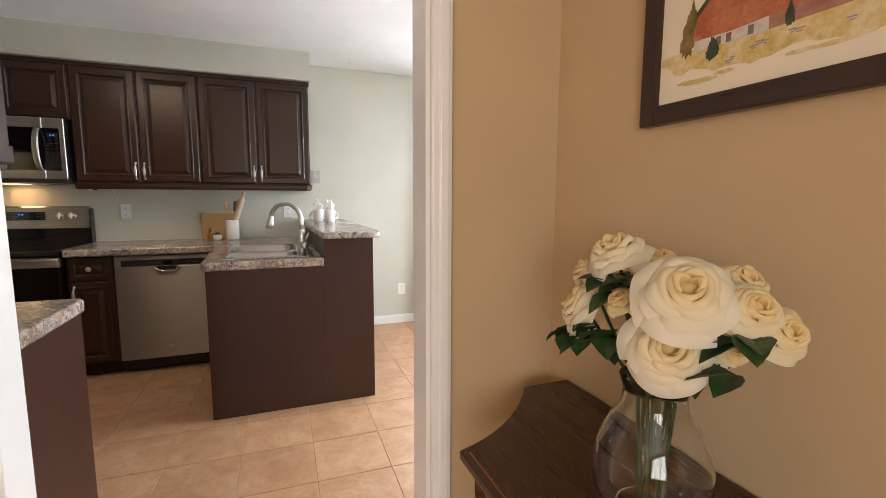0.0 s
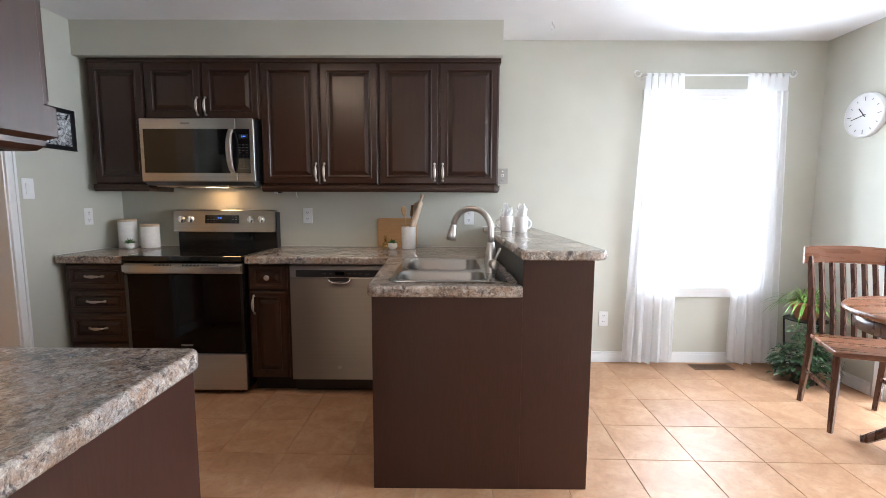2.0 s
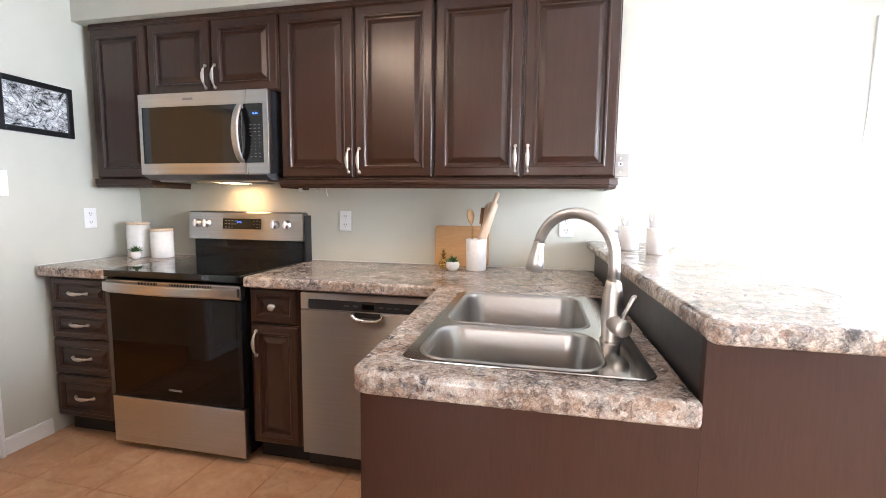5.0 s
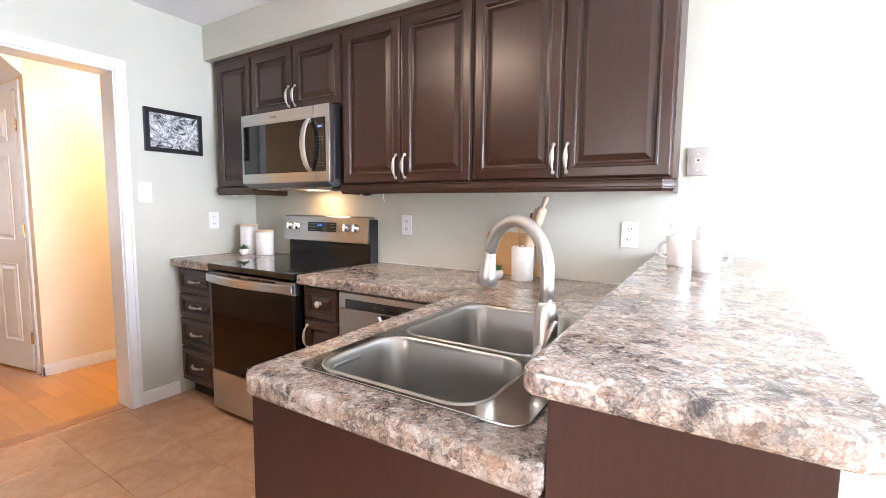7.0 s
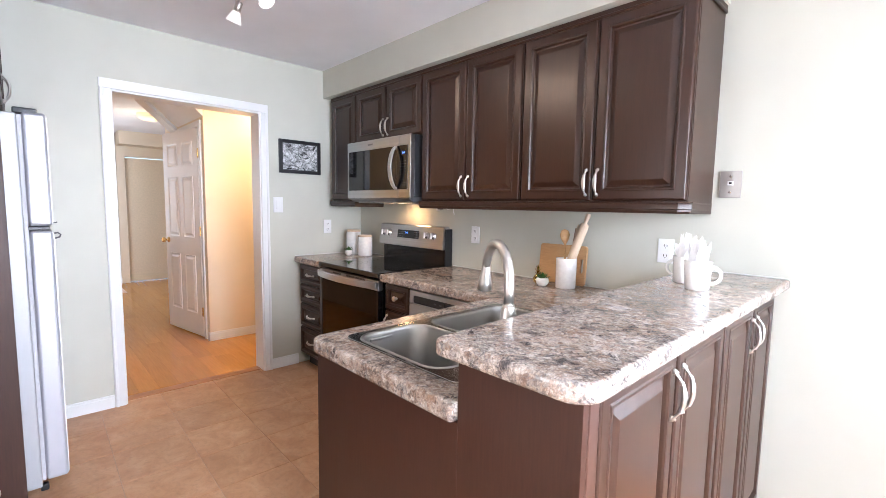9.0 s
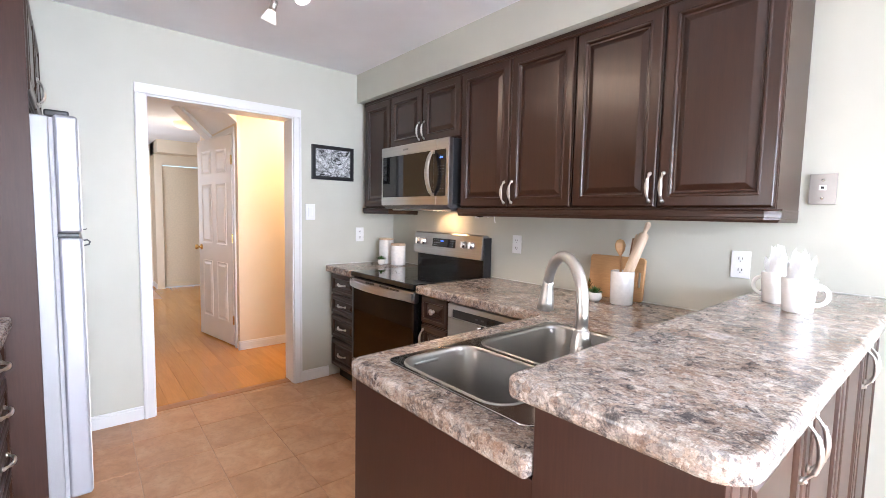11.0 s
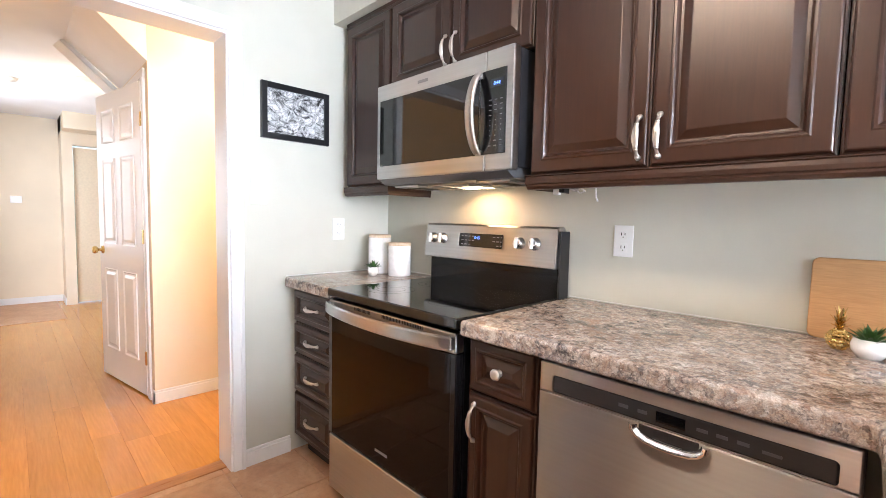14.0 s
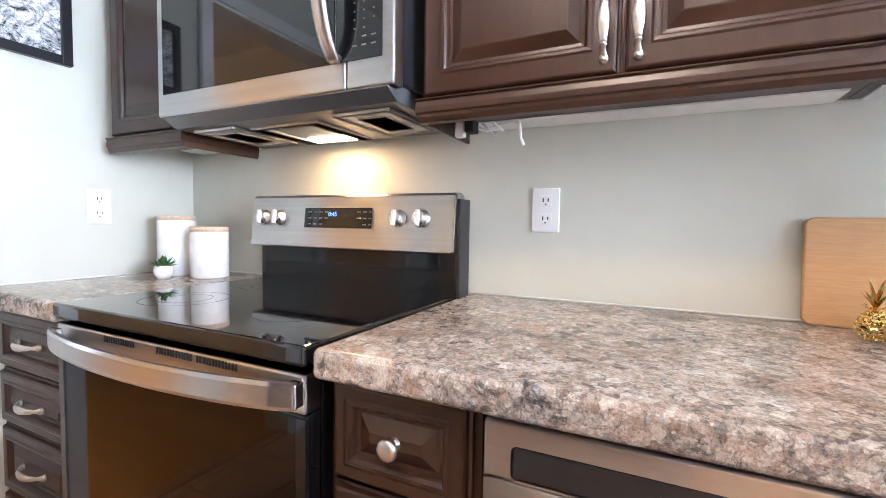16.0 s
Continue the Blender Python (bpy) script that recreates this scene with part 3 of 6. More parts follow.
def panel_front(w, h, edge=0.055, thick=0.020):
    """A raised-panel cabinet front, its back at y = 0 and its face towards -y, from (0, 0)."""
    bm = bmesh.new()
    prof = [(0, 0.0), (0, thick - 0.013), (0.0045, thick - 0.0115), (0.0065, thick - 0.0035), (0.0095, thick - 0.0008), (0.0125, thick), (edge - 0.010, thick), (edge - 0.006, thick + 0.0025), (edge, thick + 0.002),
            (edge + 0.004, thick - 0.003), (edge + 0.007, thick - 0.0105), (edge + 0.014, thick - 0.0115), (edge + 0.036, thick - 0.0015), (edge + 0.039, thick - 0.0008)]
    m = min(w, h) / 2 - 0.008
    prof = [(min(i, m - 0.0005 * (len(prof) - k)) if i > m else i, d) for k, (i, d) in enumerate(prof)]
    ring_loft(bm, [(i, w - i, i, h - i, -d) for i, d in prof])
    return bm


def bow_pull(length=0.128):
    """An arched cabinet pull along z: round flat feet, turned rings and a swelling flattened grip, its feet on y = 0."""
    bm = bmesh.new()
    h = length / 2
    # station along the pull, distance from the door, half width, half depth
    rows = [(-1.0, 0.004, 0.0010, 0.0010), (-0.985, 0.004, 0.0050, 0.0032), (-0.93, 0.005, 0.0078, 0.0042), (-0.87, 0.006, 0.0080, 0.0042), (-0.80, 0.009, 0.0060, 0.0038),
            (-0.70, 0.014, 0.0046, 0.0036), (-0.62, 0.018, 0.0046, 0.0036), (-0.60, 0.019, 0.0066, 0.0054), (-0.57, 0.020, 0.0068, 0.0056), (-0.55, 0.0205, 0.0052, 0.0042),
            (-0.53, 0.021, 0.0052, 0.0042), (-0.51, 0.0215, 0.0072, 0.0056), (-0.47, 0.0225, 0.0072, 0.0056), (-0.45, 0.023, 0.0064, 0.0048), (-0.25, 0.0265, 0.0092, 0.0056), (0.0, 0.0275, 0.0102, 0.0058)]
    rows = rows + [(-s, y, w, d) for s, y, w, d in reversed(rows[:-1])]
    rings = []
    for s, y, w, d in rows:
        rings.append([bm.verts.new((w * math.cos(2 * math.pi * k / 14), -y + d * math.sin(2 * math.pi * k / 14), s * h)) for k in range(14)])
    for a, b in zip(rings, rings[1:]):
        for k in range(14):
            bm.faces.new((a[k], a[(k + 1) % 14], b[(k + 1) % 14], b[k]))
    bm.faces.new(rings[0])
    bm.faces.new(rings[-1])
    for s in (-1, 1):
        tube(bm, [(0, 0, s * h * 0.90), (0, -0.005, s * h * 0.90)], [0.0085, 0.0070], 12)
        tube(bm, [(0, -0.007, s * h * 0.90), (0, -0.0115, s * h * 0.90), (0, -0.0120, s * h * 0.90)], [0.0042, 0.0036, 0.0015], 10)
    bmesh.ops.recalc_face_normals(bm, faces=bm.faces)
    return bm


def round_knob():
    bm = bmesh.new()
    lathe(bm, [(0, 0), (0.011, 0), (0.011, 0.003), (0.006, 0.006), (0.006, 0.013), (0.015, 0.018), (0.0175, 0.023), (0.016, 0.028), (0.010, 0.031), (0, 0.032)], 24)
    bmesh.ops.rotate(bm, verts=bm.verts, cent=(0, 0, 0), matrix=Matrix.Rotation(radians(90), 3, "X"))
    return bm


PULL = bow_pull()
pull_me = bpy.data.meshes.new("handle")
PULL.to_mesh(pull_me)
PULL.free()
pull_me.materials.append(NICKEL)
for p in pull_me.polygons:
    p.use_smooth = True


def pull(parent, x, z, y, turn=0):
    ob = new("handle", pull_me)
    ob.parent = parent
    ob.matrix_local = pose(x, y, z, 0, turn, 0)
    ob["label"] = "satin nickel bow handle"
    return ob


def front(unit, name, x, z, w, h, y, pull_at=None, turn=0, knob=False, edge=0.055):
    """A door or drawer front on a unit, with its pull."""
    d = part(name, panel_front(w, h, edge), ESPRESSO, unit)
    d.location = (x, y, z)
    if knob:
        k = part("knob", round_knob(), NICKEL, d, "satin nickel knob", True)
        k.location = (pull_at[0], -0.016, pull_at[1])
    elif pull_at:
        pull(d, pull_at[0], pull_at[1], -0.021, turn)
    return d


# wall cabinets: origin at the back of their lower left corner
UPW = "dark espresso raised-panel wall cabinet with satin nickel pulls"


def upper(x0, x1, z0, z1, doors, label, depth=0.305, m=None, grp="wall cabinets over the range run"):
    u = thing("wall_cabinet", m if m else (x0, -0.003, z0), label, "cabinet", grp)
    w, h = x1 - x0, z1 - z0
    part("body", boxes((0, w, -depth, 0, 0, h), r=0.001), ESPRESSO, u)
    # white rear strip, cut narrow to fit the camera's view of the underside
    if depth < 0.31 and w > 0.36 and h > 0.5:
        part("rear_strip", boxes((0.02, w - 0.02, -0.095, -0.002, -0.0045, -0.0005)), WHITEPLASTIC, u, "white strip along the rear of the cabinet's underside")
    n = len(doors)
    for i, side in enumerate(doors):
        dw = w / n
        px = dw - 0.028 if side == "R" else 0.028
        front(u, "door", i * dw + 0.002, 0.004, dw - 0.004, h - 0.03, -depth - 0.001, (px - 0.002, 0.085) if side else None)
    return u


upper(0.058, 0.437, 1.375, 2.222, [None], "narrow dark espresso wall cabinet beside the microwave")
upper(0.439, 1.226, 1.815, 2.222, ["R", "L"], "short two-door espresso cabinet above the microwave")
upper(1.228, 2.033, 1.375, 2.222, ["R", "L"], "two-door espresso raised-panel wall cabinet over the dishwasher")
upper(2.035, 2.858, 1.375, 2.222, ["R", "L"], "two-door espresso raised-panel wall cabinet ending by the window wall")
BEAD = [(-0.018, 0.0), (0.015, 0.0), (0.0170, -0.003), (0.013, -0.006), (-0.018, -0.006)]
PROFILE = [(0.0, -0.0061), (0.012, -0.0061), (0.014, -0.018), (0.014, -0.029), (0.0095, -0.032), (0.009, -0.038), (0.003, -0.047), (0.0, -0.048), (-0.02, -0.048), (-0.02, -0.0061)]


def sweep_profile(path, profile, normals):
    """A moulding: a profile of (out, up) along a path in plan."""
    bm = bmesh.new()
    rings = [[bm.verts.new((p[0] + n[0] * o, p[1] + n[1] * o, p[2] + u)) for o, u in profile] for p, n in zip(path, normals)]
    k = len(profile)
    for a, b in zip(rings, rings[1:]):
        for i in range(k):
            bm.faces.new((a[i], a[(i + 1) % k], b[(i + 1) % k], b[i]))
    bm.faces.new(rings[0])
    bm.faces.new(rings[-1][::-1])
    bmesh.ops.recalc_face_normals(bm, faces=bm.faces)
    return bm


def light_rail(path, normals, label, at=(0, 0, 0), profile=PROFILE):
    t = thing("light_rail", at, label, "moulding")
    if profile is PROFILE:
        part("bead", sweep_profile(path, BEAD, normals), ESPRESSO, t, "thin bead along its upper edge")
    part("moulding", sweep_profile(path, profile, normals), ESPRESSO, t)
    return t


light_rail([(0.058, -0.327, 1.376), (0.437, -0.327, 1.376), (0.437, -0.06, 1.376)], [(0, -1), (0.3, -1), (0.3, 0)], "espresso moulding under the narrow wall cabinet")
light_rail([(1.228, -0.06, 1.376), (1.228, -0.327, 1.376), (2.825, -0.327, 1.376), (2.858, -0.297, 1.376), (2.858, -0.005, 1.376)], [(-0.3, 0), (-0.3, -1), (0.4, -1), (1, -0.4), (0.1, 0)], "espresso moulding under the long wall cabinets")
CROWN = [(0.0, -0.006), (0.016, -0.006), (0.0215, 0.000), (0.0215, 0.004), (0.017, 0.008), (0.017, 0.026), (0.0, 0.026)]
light_rail([(0.058, -0.309, 2.196), (2.860, -0.309, 2.196), (2.860, -0.005, 2.196)], [(0, -1), (0.3, -1), (0.3, 0)], "espresso strip along the top of the wall cabinets", profile=CROWN)

# base cabinets of the range run
BASE_Y = -0.600


def base_unit(name, m, w, label, grp="base cabinets", h=0.865, depth=0.597):
    u = thing(name, m, label, "cabinet", grp)
    part("body", boxes((0, w, -depth, 0, 0.10, h), r=0.001), ESPRESSO, u)
    part("toe_kick", boxes((0, w, -depth + 0.06, -depth + 0.075, 0, 0.10)), DARKGAP, u)
    return u


u = base_unit("drawer_cabinet", (0.045, -0.003, 0), 0.392, "narrow dark espresso base cabinet with four drawers")
zz = [0.105, 0.338, 0.533, 0.692, 0.862]
for i in range(4):
    front(u, "drawer", 0.002, zz[i] + 0.002, 0.388, zz[i + 1] - zz[i] - 0.005, -0.598, (0.19, (zz[i + 1] - zz[i]) / 2), 90, edge=0.038)
u = base_unit("base_cabinet", (1.220, -0.003, 0), 0.268, "narrow espresso base cabinet with a knobbed drawer and a door")
front(u, "drawer", 0.012, 0.692, 0.244, 0.168, -0.598, (0.122, 0.084), knob=True, edge=0.038)
front(u, "door", 0.012, 0.108, 0.244, 0.578, -0.598, (0.030, 0.49), edge=0.045)

# peninsula
pen = thing("peninsula", (2.185, -1.58, 0), "dark espresso peninsula with end panel and raised bar back", "cabinet")
part("sink_base", boxes((0, 0.64, 0.022, 0.975, 0.10, 0.70), (0, 0.02, 0.022, 0.90, 0.70, 0.864)), PANELWOOD, pen)
part("toe_kick", boxes((0.06, 0.075, 0.03, 0.97, 0, 0.10)), DARKGAP, pen)
part("end_panel", boxes((0, 0.640, 0.0, 0.02, 0, 0.864), (0.640, 0.937, 0.0, 0.02, 0, 1.030), r=0.001), PANELWOOD, pen, "smooth dark brown end panel")
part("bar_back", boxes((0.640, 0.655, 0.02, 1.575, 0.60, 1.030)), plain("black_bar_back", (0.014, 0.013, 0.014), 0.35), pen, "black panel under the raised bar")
part("bar_body", boxes((0.656, 0.915, 0.021, 1.575, 0.10, 1.030)), PANELWOOD, pen)
part("plinth", boxes((0.656, 0.90, 0.021, 1.575, 0.0, 0.10)), DARKGAP, pen)
part("corner_post", boxes((0.915, 0.938, 0.0205, 0.058, 0.0, 1.030), r=0.003), wood("espresso_post", (0.05, 0.022, 0.015), (0.075, 0.034, 0.024), 0.3), pen)
for y0, y1, s in ((0.062, 0.452, "R"), (0.456, 0.846, "L"), (0.856, 1.206, "R"), (1.210, 1.560, "L")):
    d = part("door", panel_front(y1 - y0, 0.915, 0.05), ESPRESSO, pen)
    d.matrix_local = pose(0.916, y0, 0.105, 0, 0, 90)
    pull(d, (y1 - y0 - 0.028) if s == "R" else 0.028, 0.80, -0.021)

# counters
sink_hole = rounded([(2.285, -1.505), (2.735, -1.505), (2.735, -0.76), (2.285, -0.76)], 0.05)
ct = thing("countertop", (0, 0, 0.865), "speckled brown granite-look laminate countertop with rounded edge", "countertop")
bm = bmesh.new()
slab(bm, rounded([(1.222, -0.658), (2.130, -0.658), (2.138, -0.70), (2.165, -1.600), (2.823, -1.600), (2.823, -0.003), (1.222, -0.003)], [0.0135, 0.01, 0.012, 0.045, 0.0135, 0.0135, 0.0135]), 0.0, 0.050, 0.012, 4, [[(p.x, p.y) for p in sink_hole]])
part("top", bm, GRANITE, ct, smooth=False)
CAULK = plain("white_caulk", (0.72, 0.71, 0.68), 0.5)
part("caulk_bead", boxes((1.222, 2.80, -0.007, -0.002, 0.0505, 0.0545), r=0.001), CAULK, ct, "white caulk bead along the wall")
ct2 = thing("countertop", (0, 0, 0.865), "short granite-look countertop beside the range", "countertop")
bm = bmesh.new()
part("top", slab(bm, rounded([(0.002, -0.658), (0.444, -0.658), (0.444, -0.003), (0.002, -0.003)], [0.04, 0.0135, 0.0135, 0.0135]), 0.0, 0.050, 0.012), GRANITE, ct2)
part("caulk_bead", boxes((0.01, 0.44, -0.007, -0.002, 0.0505, 0.0545), (0.0015, 0.006, -0.64, -0.01, 0.0505, 0.0545), r=0.001), CAULK, ct2)
bar = thing("bar_top", (0, 0, 1.030), "raised granite-look laminate breakfast bar top with rounded corners", "countertop")
bm = bmesh.new()
part("top", slab(bm, rounded([(2.808, -1.645), (3.165, -1.645), (3.165, -0.003), (2.782, -0.003)], [0.022, 0.055, 0.0135, 0.0135]), 0.0, 0.040, 0.012), GRANITE, bar)
part("caulk_bead", boxes((2.78, 3.16, -0.007, -0.002, 0.0405, 0.0445), r=0.001), CAULK, bar)

# near counter by the doorway
near = base_unit("base_cabinet", pose(1.884, -3.047, 0, 0, 0, 180), 0.47, "espresso base cabinet of drawers by the doorway", "near base cabinets", depth=0.622)
part("end_panel", boxes((-0.016, 0.0, -0.643, 0, 0, 0.864), r=0.001), PANELWOOD, near, "smooth brown end panel")
near2 = base_unit("base_cabinet", pose(1.414, -3.047, 0, 0, 0, 180), 0.446, "espresso base cabinet of drawers beside the refrigerator", "near base cabinets", depth=0.622)
for un in (near, near2):
    for i in range(4):
        front(un, "drawer", 0.002, zz[i] + 0.002, (0.466 if un is near else 0.442), zz[i + 1] - zz[i] - 0.005, -0.623, (0.233, (zz[i + 1] - zz[i]) / 2), 90, edge=0.038)
ct3 = thing("countertop", (0, 0, 0.865), "granite-look countertop by the doorway", "countertop")
bm = bmesh.new()
part("top", slab(bm, rounded([(0.966, -3.047), (1.912, -3.047), (1.912, -2.380), (0.966, -2.380)], [0.0135, 0.0135, 0.03, 0.0135]), 0.0, 0.050, 0.012), GRANITE, ct3)
part("caulk_bead", boxes((0.97, 1.91, -3.0485, -3.044, 0.0505, 0.0545), r=0.001), CAULK, ct3)
nu = upper(0, 0.90, 0, 0.81, ["R", "L"], "espresso wall cabinet by the doorway with a plain side", 0.325, pose(1.885, -3.047, 1.41, 0, 0, 180), "wall cabinets by the doorway")
light_rail([(0.985, -2.702, 1.411), (1.885, -2.702, 1.411), (1.885, -3.045, 1.411)], [(0, 1), (0.9, 1), (1, 0)], "stepped espresso moulding under the near wall cabinet", profile=[(-0.02, 0.0), (0.0, 0.0), (0.0, -0.045), (-0.012, -0.052), (-0.012, -0.060), (-0.020, -0.068), (-0.03, -0.07), (-0.04, -0.07), (-0.04, 0.0)])

# ---- appliances ----


def bars(rows, y, z_thick=0.0012):
    """Small printed marks standing a hair proud of a face that looks towards -y."""
    bm = bmesh.new()
    for x, z, w, h in rows:
        box(bm, x - w / 2, x + w / 2, y - z_thick, y, z - h / 2, z + h / 2)
    return bm


def digits(text, size, parent, material, at, name="clock_digits"):
    cu = bpy.data.curves.new(name, "FONT")
    cu.body, cu.size, cu.extrude = text, size, 0.0004
    cu.align_x, cu.align_y = "CENTER", "CENTER"
    tmp = bpy.data.objects.new("text_tmp", cu)
    me = bpy.data.meshes.new_from_object(tmp)
    bpy.data.objects.remove(tmp)
    me.materials.append(material)
    ob = new(name, me)
    ob.parent = parent
    ob.matrix_local = pose(*at, 90, 0, 0)
    return ob


rg = thing("range", (0.449, -0.012, 0), "freestanding stainless electric range with black glass cooktop", "range")
part("body", boxes((0.004, 0.758, -0.600, -0.01, 0.035, 0.880), r=0.003), BLACKENAMEL, rg)
for x in (0.06, 0.70):
    for y in (-0.56, -0.06):
        bm = bmesh.new()
        part("foot", lathe(bm, [(0, 0), (0.018, 0), (0.018, 0.03), (0.01, 0.036), (0, 0.036)], 14, (x, y, 0)), BLACKPLASTIC, rg)
od = part("oven_door", boxes((0.003, 0.759, -0.638, -0.603, 0.280, 0.800), r=0.005), BLACKENAMEL, rg)
part("door_glass", boxes((0.0245, 0.7375, -0.6405, -0.637, 0.286, 0.796), r=0.001), OVENGLASS, od, "dark brown tinted oven window")
part("side_trim", boxes((0.003, 0.024, -0.641, -0.637, 0.285, 0.795), r=0.001), GREYMETAL, od, "slim grey metal edge")
part("side_trim", boxes((0.738, 0.759, -0.641, -0.637, 0.285, 0.795), r=0.001), BLACKENAMEL, od)
part("logo", bars([(0.381, 0.335, 0.075, 0.010)], -0.6405), INK, od)
tb = part("door_top_band", boxes((0.003, 0.759, -0.642, -0.603, 0.802, 0.868), r=0.005), STEEL, rg)
bm = bmesh.new()
for g in (0.20, 0.38, 0.50):
    for k in range(13):
        box(bm, g + k * 0.0085, g + k * 0.0085 + 0.004, -0.6435, -0.6415, 0.850, 0.863)
tagged(part("vent_grille", bm, DARKGAP, tb), kind="stuff")
bm = bmesh.new()
pts, n = [], 20
prof = [(0.0, -0.021), (0.010, -0.023), (0.013, -0.016), (0.013, 0.016), (0.010, 0.023), (0.0, 0.021)]
rings = []
for k in range(n + 1):
    s = -1 + 2 * k / n
    x = 0.381 + s * 0.372
    y = -0.650 - 0.048 * (1 - s * s) ** 0.8
    rings.append([bm.verts.new((x, y - o, 0.838 + u)) for o, u in prof])
for a, b in zip(rings, rings[1:]):
    for i in range(len(prof)):
        bm.faces.new((a[i], a[(i + 1) % len(prof)], b[(i + 1) % len(prof)], b[i]))
bm.faces.new(rings[0])
bm.faces.new(rings[-1][::-1])
box(bm, 0.005, 0.028, -0.662, -0.640, 0.818, 0.858, 0.003)
box(bm, 0.734, 0.757, -0.662, -0.640, 0.818, 0.858, 0.003)
bmesh.ops.recalc_face_normals(bm, faces=bm.faces)
part("handle", bm, STEEL, rg, "broad bowed stainless oven handle")
dr = part("storage_drawer", boxes((0.003, 0.759, -0.640, -0.603, 0.035, 0.274), r=0.004), STEEL, rg, "plain stainless drawer front")
ck = part("cooktop", boxes((-0.001, 0.763, -0.648, -0.062, 0.882, 0.916), r=0.006, seg=3), BLACKGLASS, rg, "glossy black ceramic glass top")
BURNER = plain("faint_burner_print", (0.016, 0.016, 0.017), 0.2)
for cx, cy, r in ((0.20, -0.20, 0.080), (0.56, -0.20, 0.10), (0.20, -0.46, 0.10), (0.56, -0.46, 0.085)):
    for rr in (r, r * 0.6):
        bm = bmesh.new()
        a = [bm.verts.new((cx + (rr + w) * math.cos(q * math.pi / 20), cy + (rr + w) * math.sin(q * math.pi / 20), 0.9164)) for w in (0, 0.002) for q in range(40)]
        for k in range(40):
            bm.faces.new((a[k], a[(k + 1) % 40], a[40 + (k + 1) % 40], a[40 + k]))
        part("burner_ring", bm, BURNER, ck)
part("riser", boxes((0.012, 0.758, -0.058, -0.005, 0.900, 1.035), r=0.006), BLACKENAMEL, rg, "glossy black riser below the control panel")
bm = bmesh.new()
ring = [(-0.085, 1.030), (-0.095, 1.034), (-0.078, 1.190), (-0.070, 1.197), (-0.030, 1.197), (-0.020, 1.190), (-0.012, 1.030)]
sides = [[bm.verts.new((x, y, z)) for y, z in ring] for x in (0.0, 0.762)]
for k in range(len(ring)):
    bm.faces.new((sides[0][k], sides[0][(k + 1) % len(ring)], sides[1][(k + 1) % len(ring)], sides[1][k]))
bm.faces.new(sides[0])
bm.faces.new(sides[1][::-1])
bmesh.ops.recalc_face_normals(bm, faces=bm.faces)
bmesh.ops.bevel(bm, geom=[e for e in bm.edges if abs(e.verts[0].co.x - e.verts[1].co.x) < 0.01], offset=0.004, segments=2, affect="EDGES")
part("backguard", bm, STEEL, rg, "stainless control panel")
part("end_cap", boxes((0.7625, 0.772, -0.072, -0.004, 0.900, 1.180), r=0.002), BLACKPLASTIC, rg)
cp = part("control_display", boxes((0.240, 0.495, -0.004, 0.0, -0.031, 0.031), r=0.001), BLACKGLASS, rg, "black touch display with blue clock")
cp.matrix_local = pose(0, -0.0865, 1.125, -6.2, 0, 0)
tagged(part("key_print", bars([(0.262 + 0.022 * c + (0.10 if c > 3 else 0), 0.018 - 0.019 * r, 0.013, 0.0032) for r in range(3) for c in range(7) if not (r == 2 and c in (3, 4)) and c < 7], -0.004, 0.0006), INK, cp), kind="stuff")
digits("0:45", 0.019, cp, LEDBLUE, (0.352, -0.0045, 0.011))
for x in (0.062, 0.130, 0.585, 0.662):
    bm = bmesh.new()
    lathe(bm, [(0, 0), (0.026, 0), (0.026, 0.004), (0.022, 0.006), (0.021, 0.020), (0.018, 0.024), (0, 0.024)], 28)
    bmesh.ops.rotate(bm, verts=bm.verts, cent=(0, 0, 0), matrix=Matrix.Rotation(radians(90), 3, "X"))
    kn = part("knob", bm, plain("satin_chrome", (0.80, 0.80, 0.81), 0.28, 1.0, vary=0.01), rg, "round chrome burner knob", True)
    kn.matrix_local = pose(x, -0.0865, 1.125, -6.2, 0, 0)
    part("grip", boxes((-0.006, 0.006, -0.033, -0.020, -0.022, 0.022), r=0.003), WHITEPLASTIC, kn)

# microwave over the range
mw = thing("microwave", (0.443, -0.004, 1.375), "stainless over-the-range microwave with dark glass door", "microwave")
part("body", boxes((0.006, 0.762, -0.360, 0.0, 0.030, 0.436), r=0.003), BLACKPLASTIC, mw)
dface = boxes((0.0, 0.646, -0.402, -0.362, 0.018, 0.436), r=0.006, seg=3)
dr = part("door", dface, STEEL, mw, "brushed stainless door")
part("door_glass", boxes((0.026, 0.618, -0.4045, -0.4015, 0.076, 0.366), r=0.001), BLACKGLASS, dr, "dark reflective door glass")
part("logo", bars([(0.31, 0.402, 0.060, 0.012)], -0.4022), INK, dr)
pan = part("control_side", boxes((0.648, 0.768, -0.402, -0.362, 0.018, 0.436), r=0.006, seg=3), STEEL, mw)
cg = part("control_glass", boxes((0.622, 0.740, -0.4050, -0.4015, 0.076, 0.366), r=0.001), BLACKGLASS, pan)
tagged(part("key_print", bars([(0.672 + 0.024 * c, 0.262 - 0.0175 * r, 0.004 if 3 < r < 8 else 0.011, 0.003) for r in range(10) for c in range(3) if (r, c) not in ((3, 1), (8, 0), (7, 2))], -0.405, 0.0006), DIMINK, pan), kind="stuff")
part("display", bars([(0.700, 0.318, 0.060, 0.028)], -0.405, 0.0005), plain("grey_blue_lcd", (0.022, 0.026, 0.034), 0.2), pan)
digits("0:44", 0.017, pan, LEDBLUE, (0.700, -0.4057, 0.317))
bm = bmesh.new()
rings = []
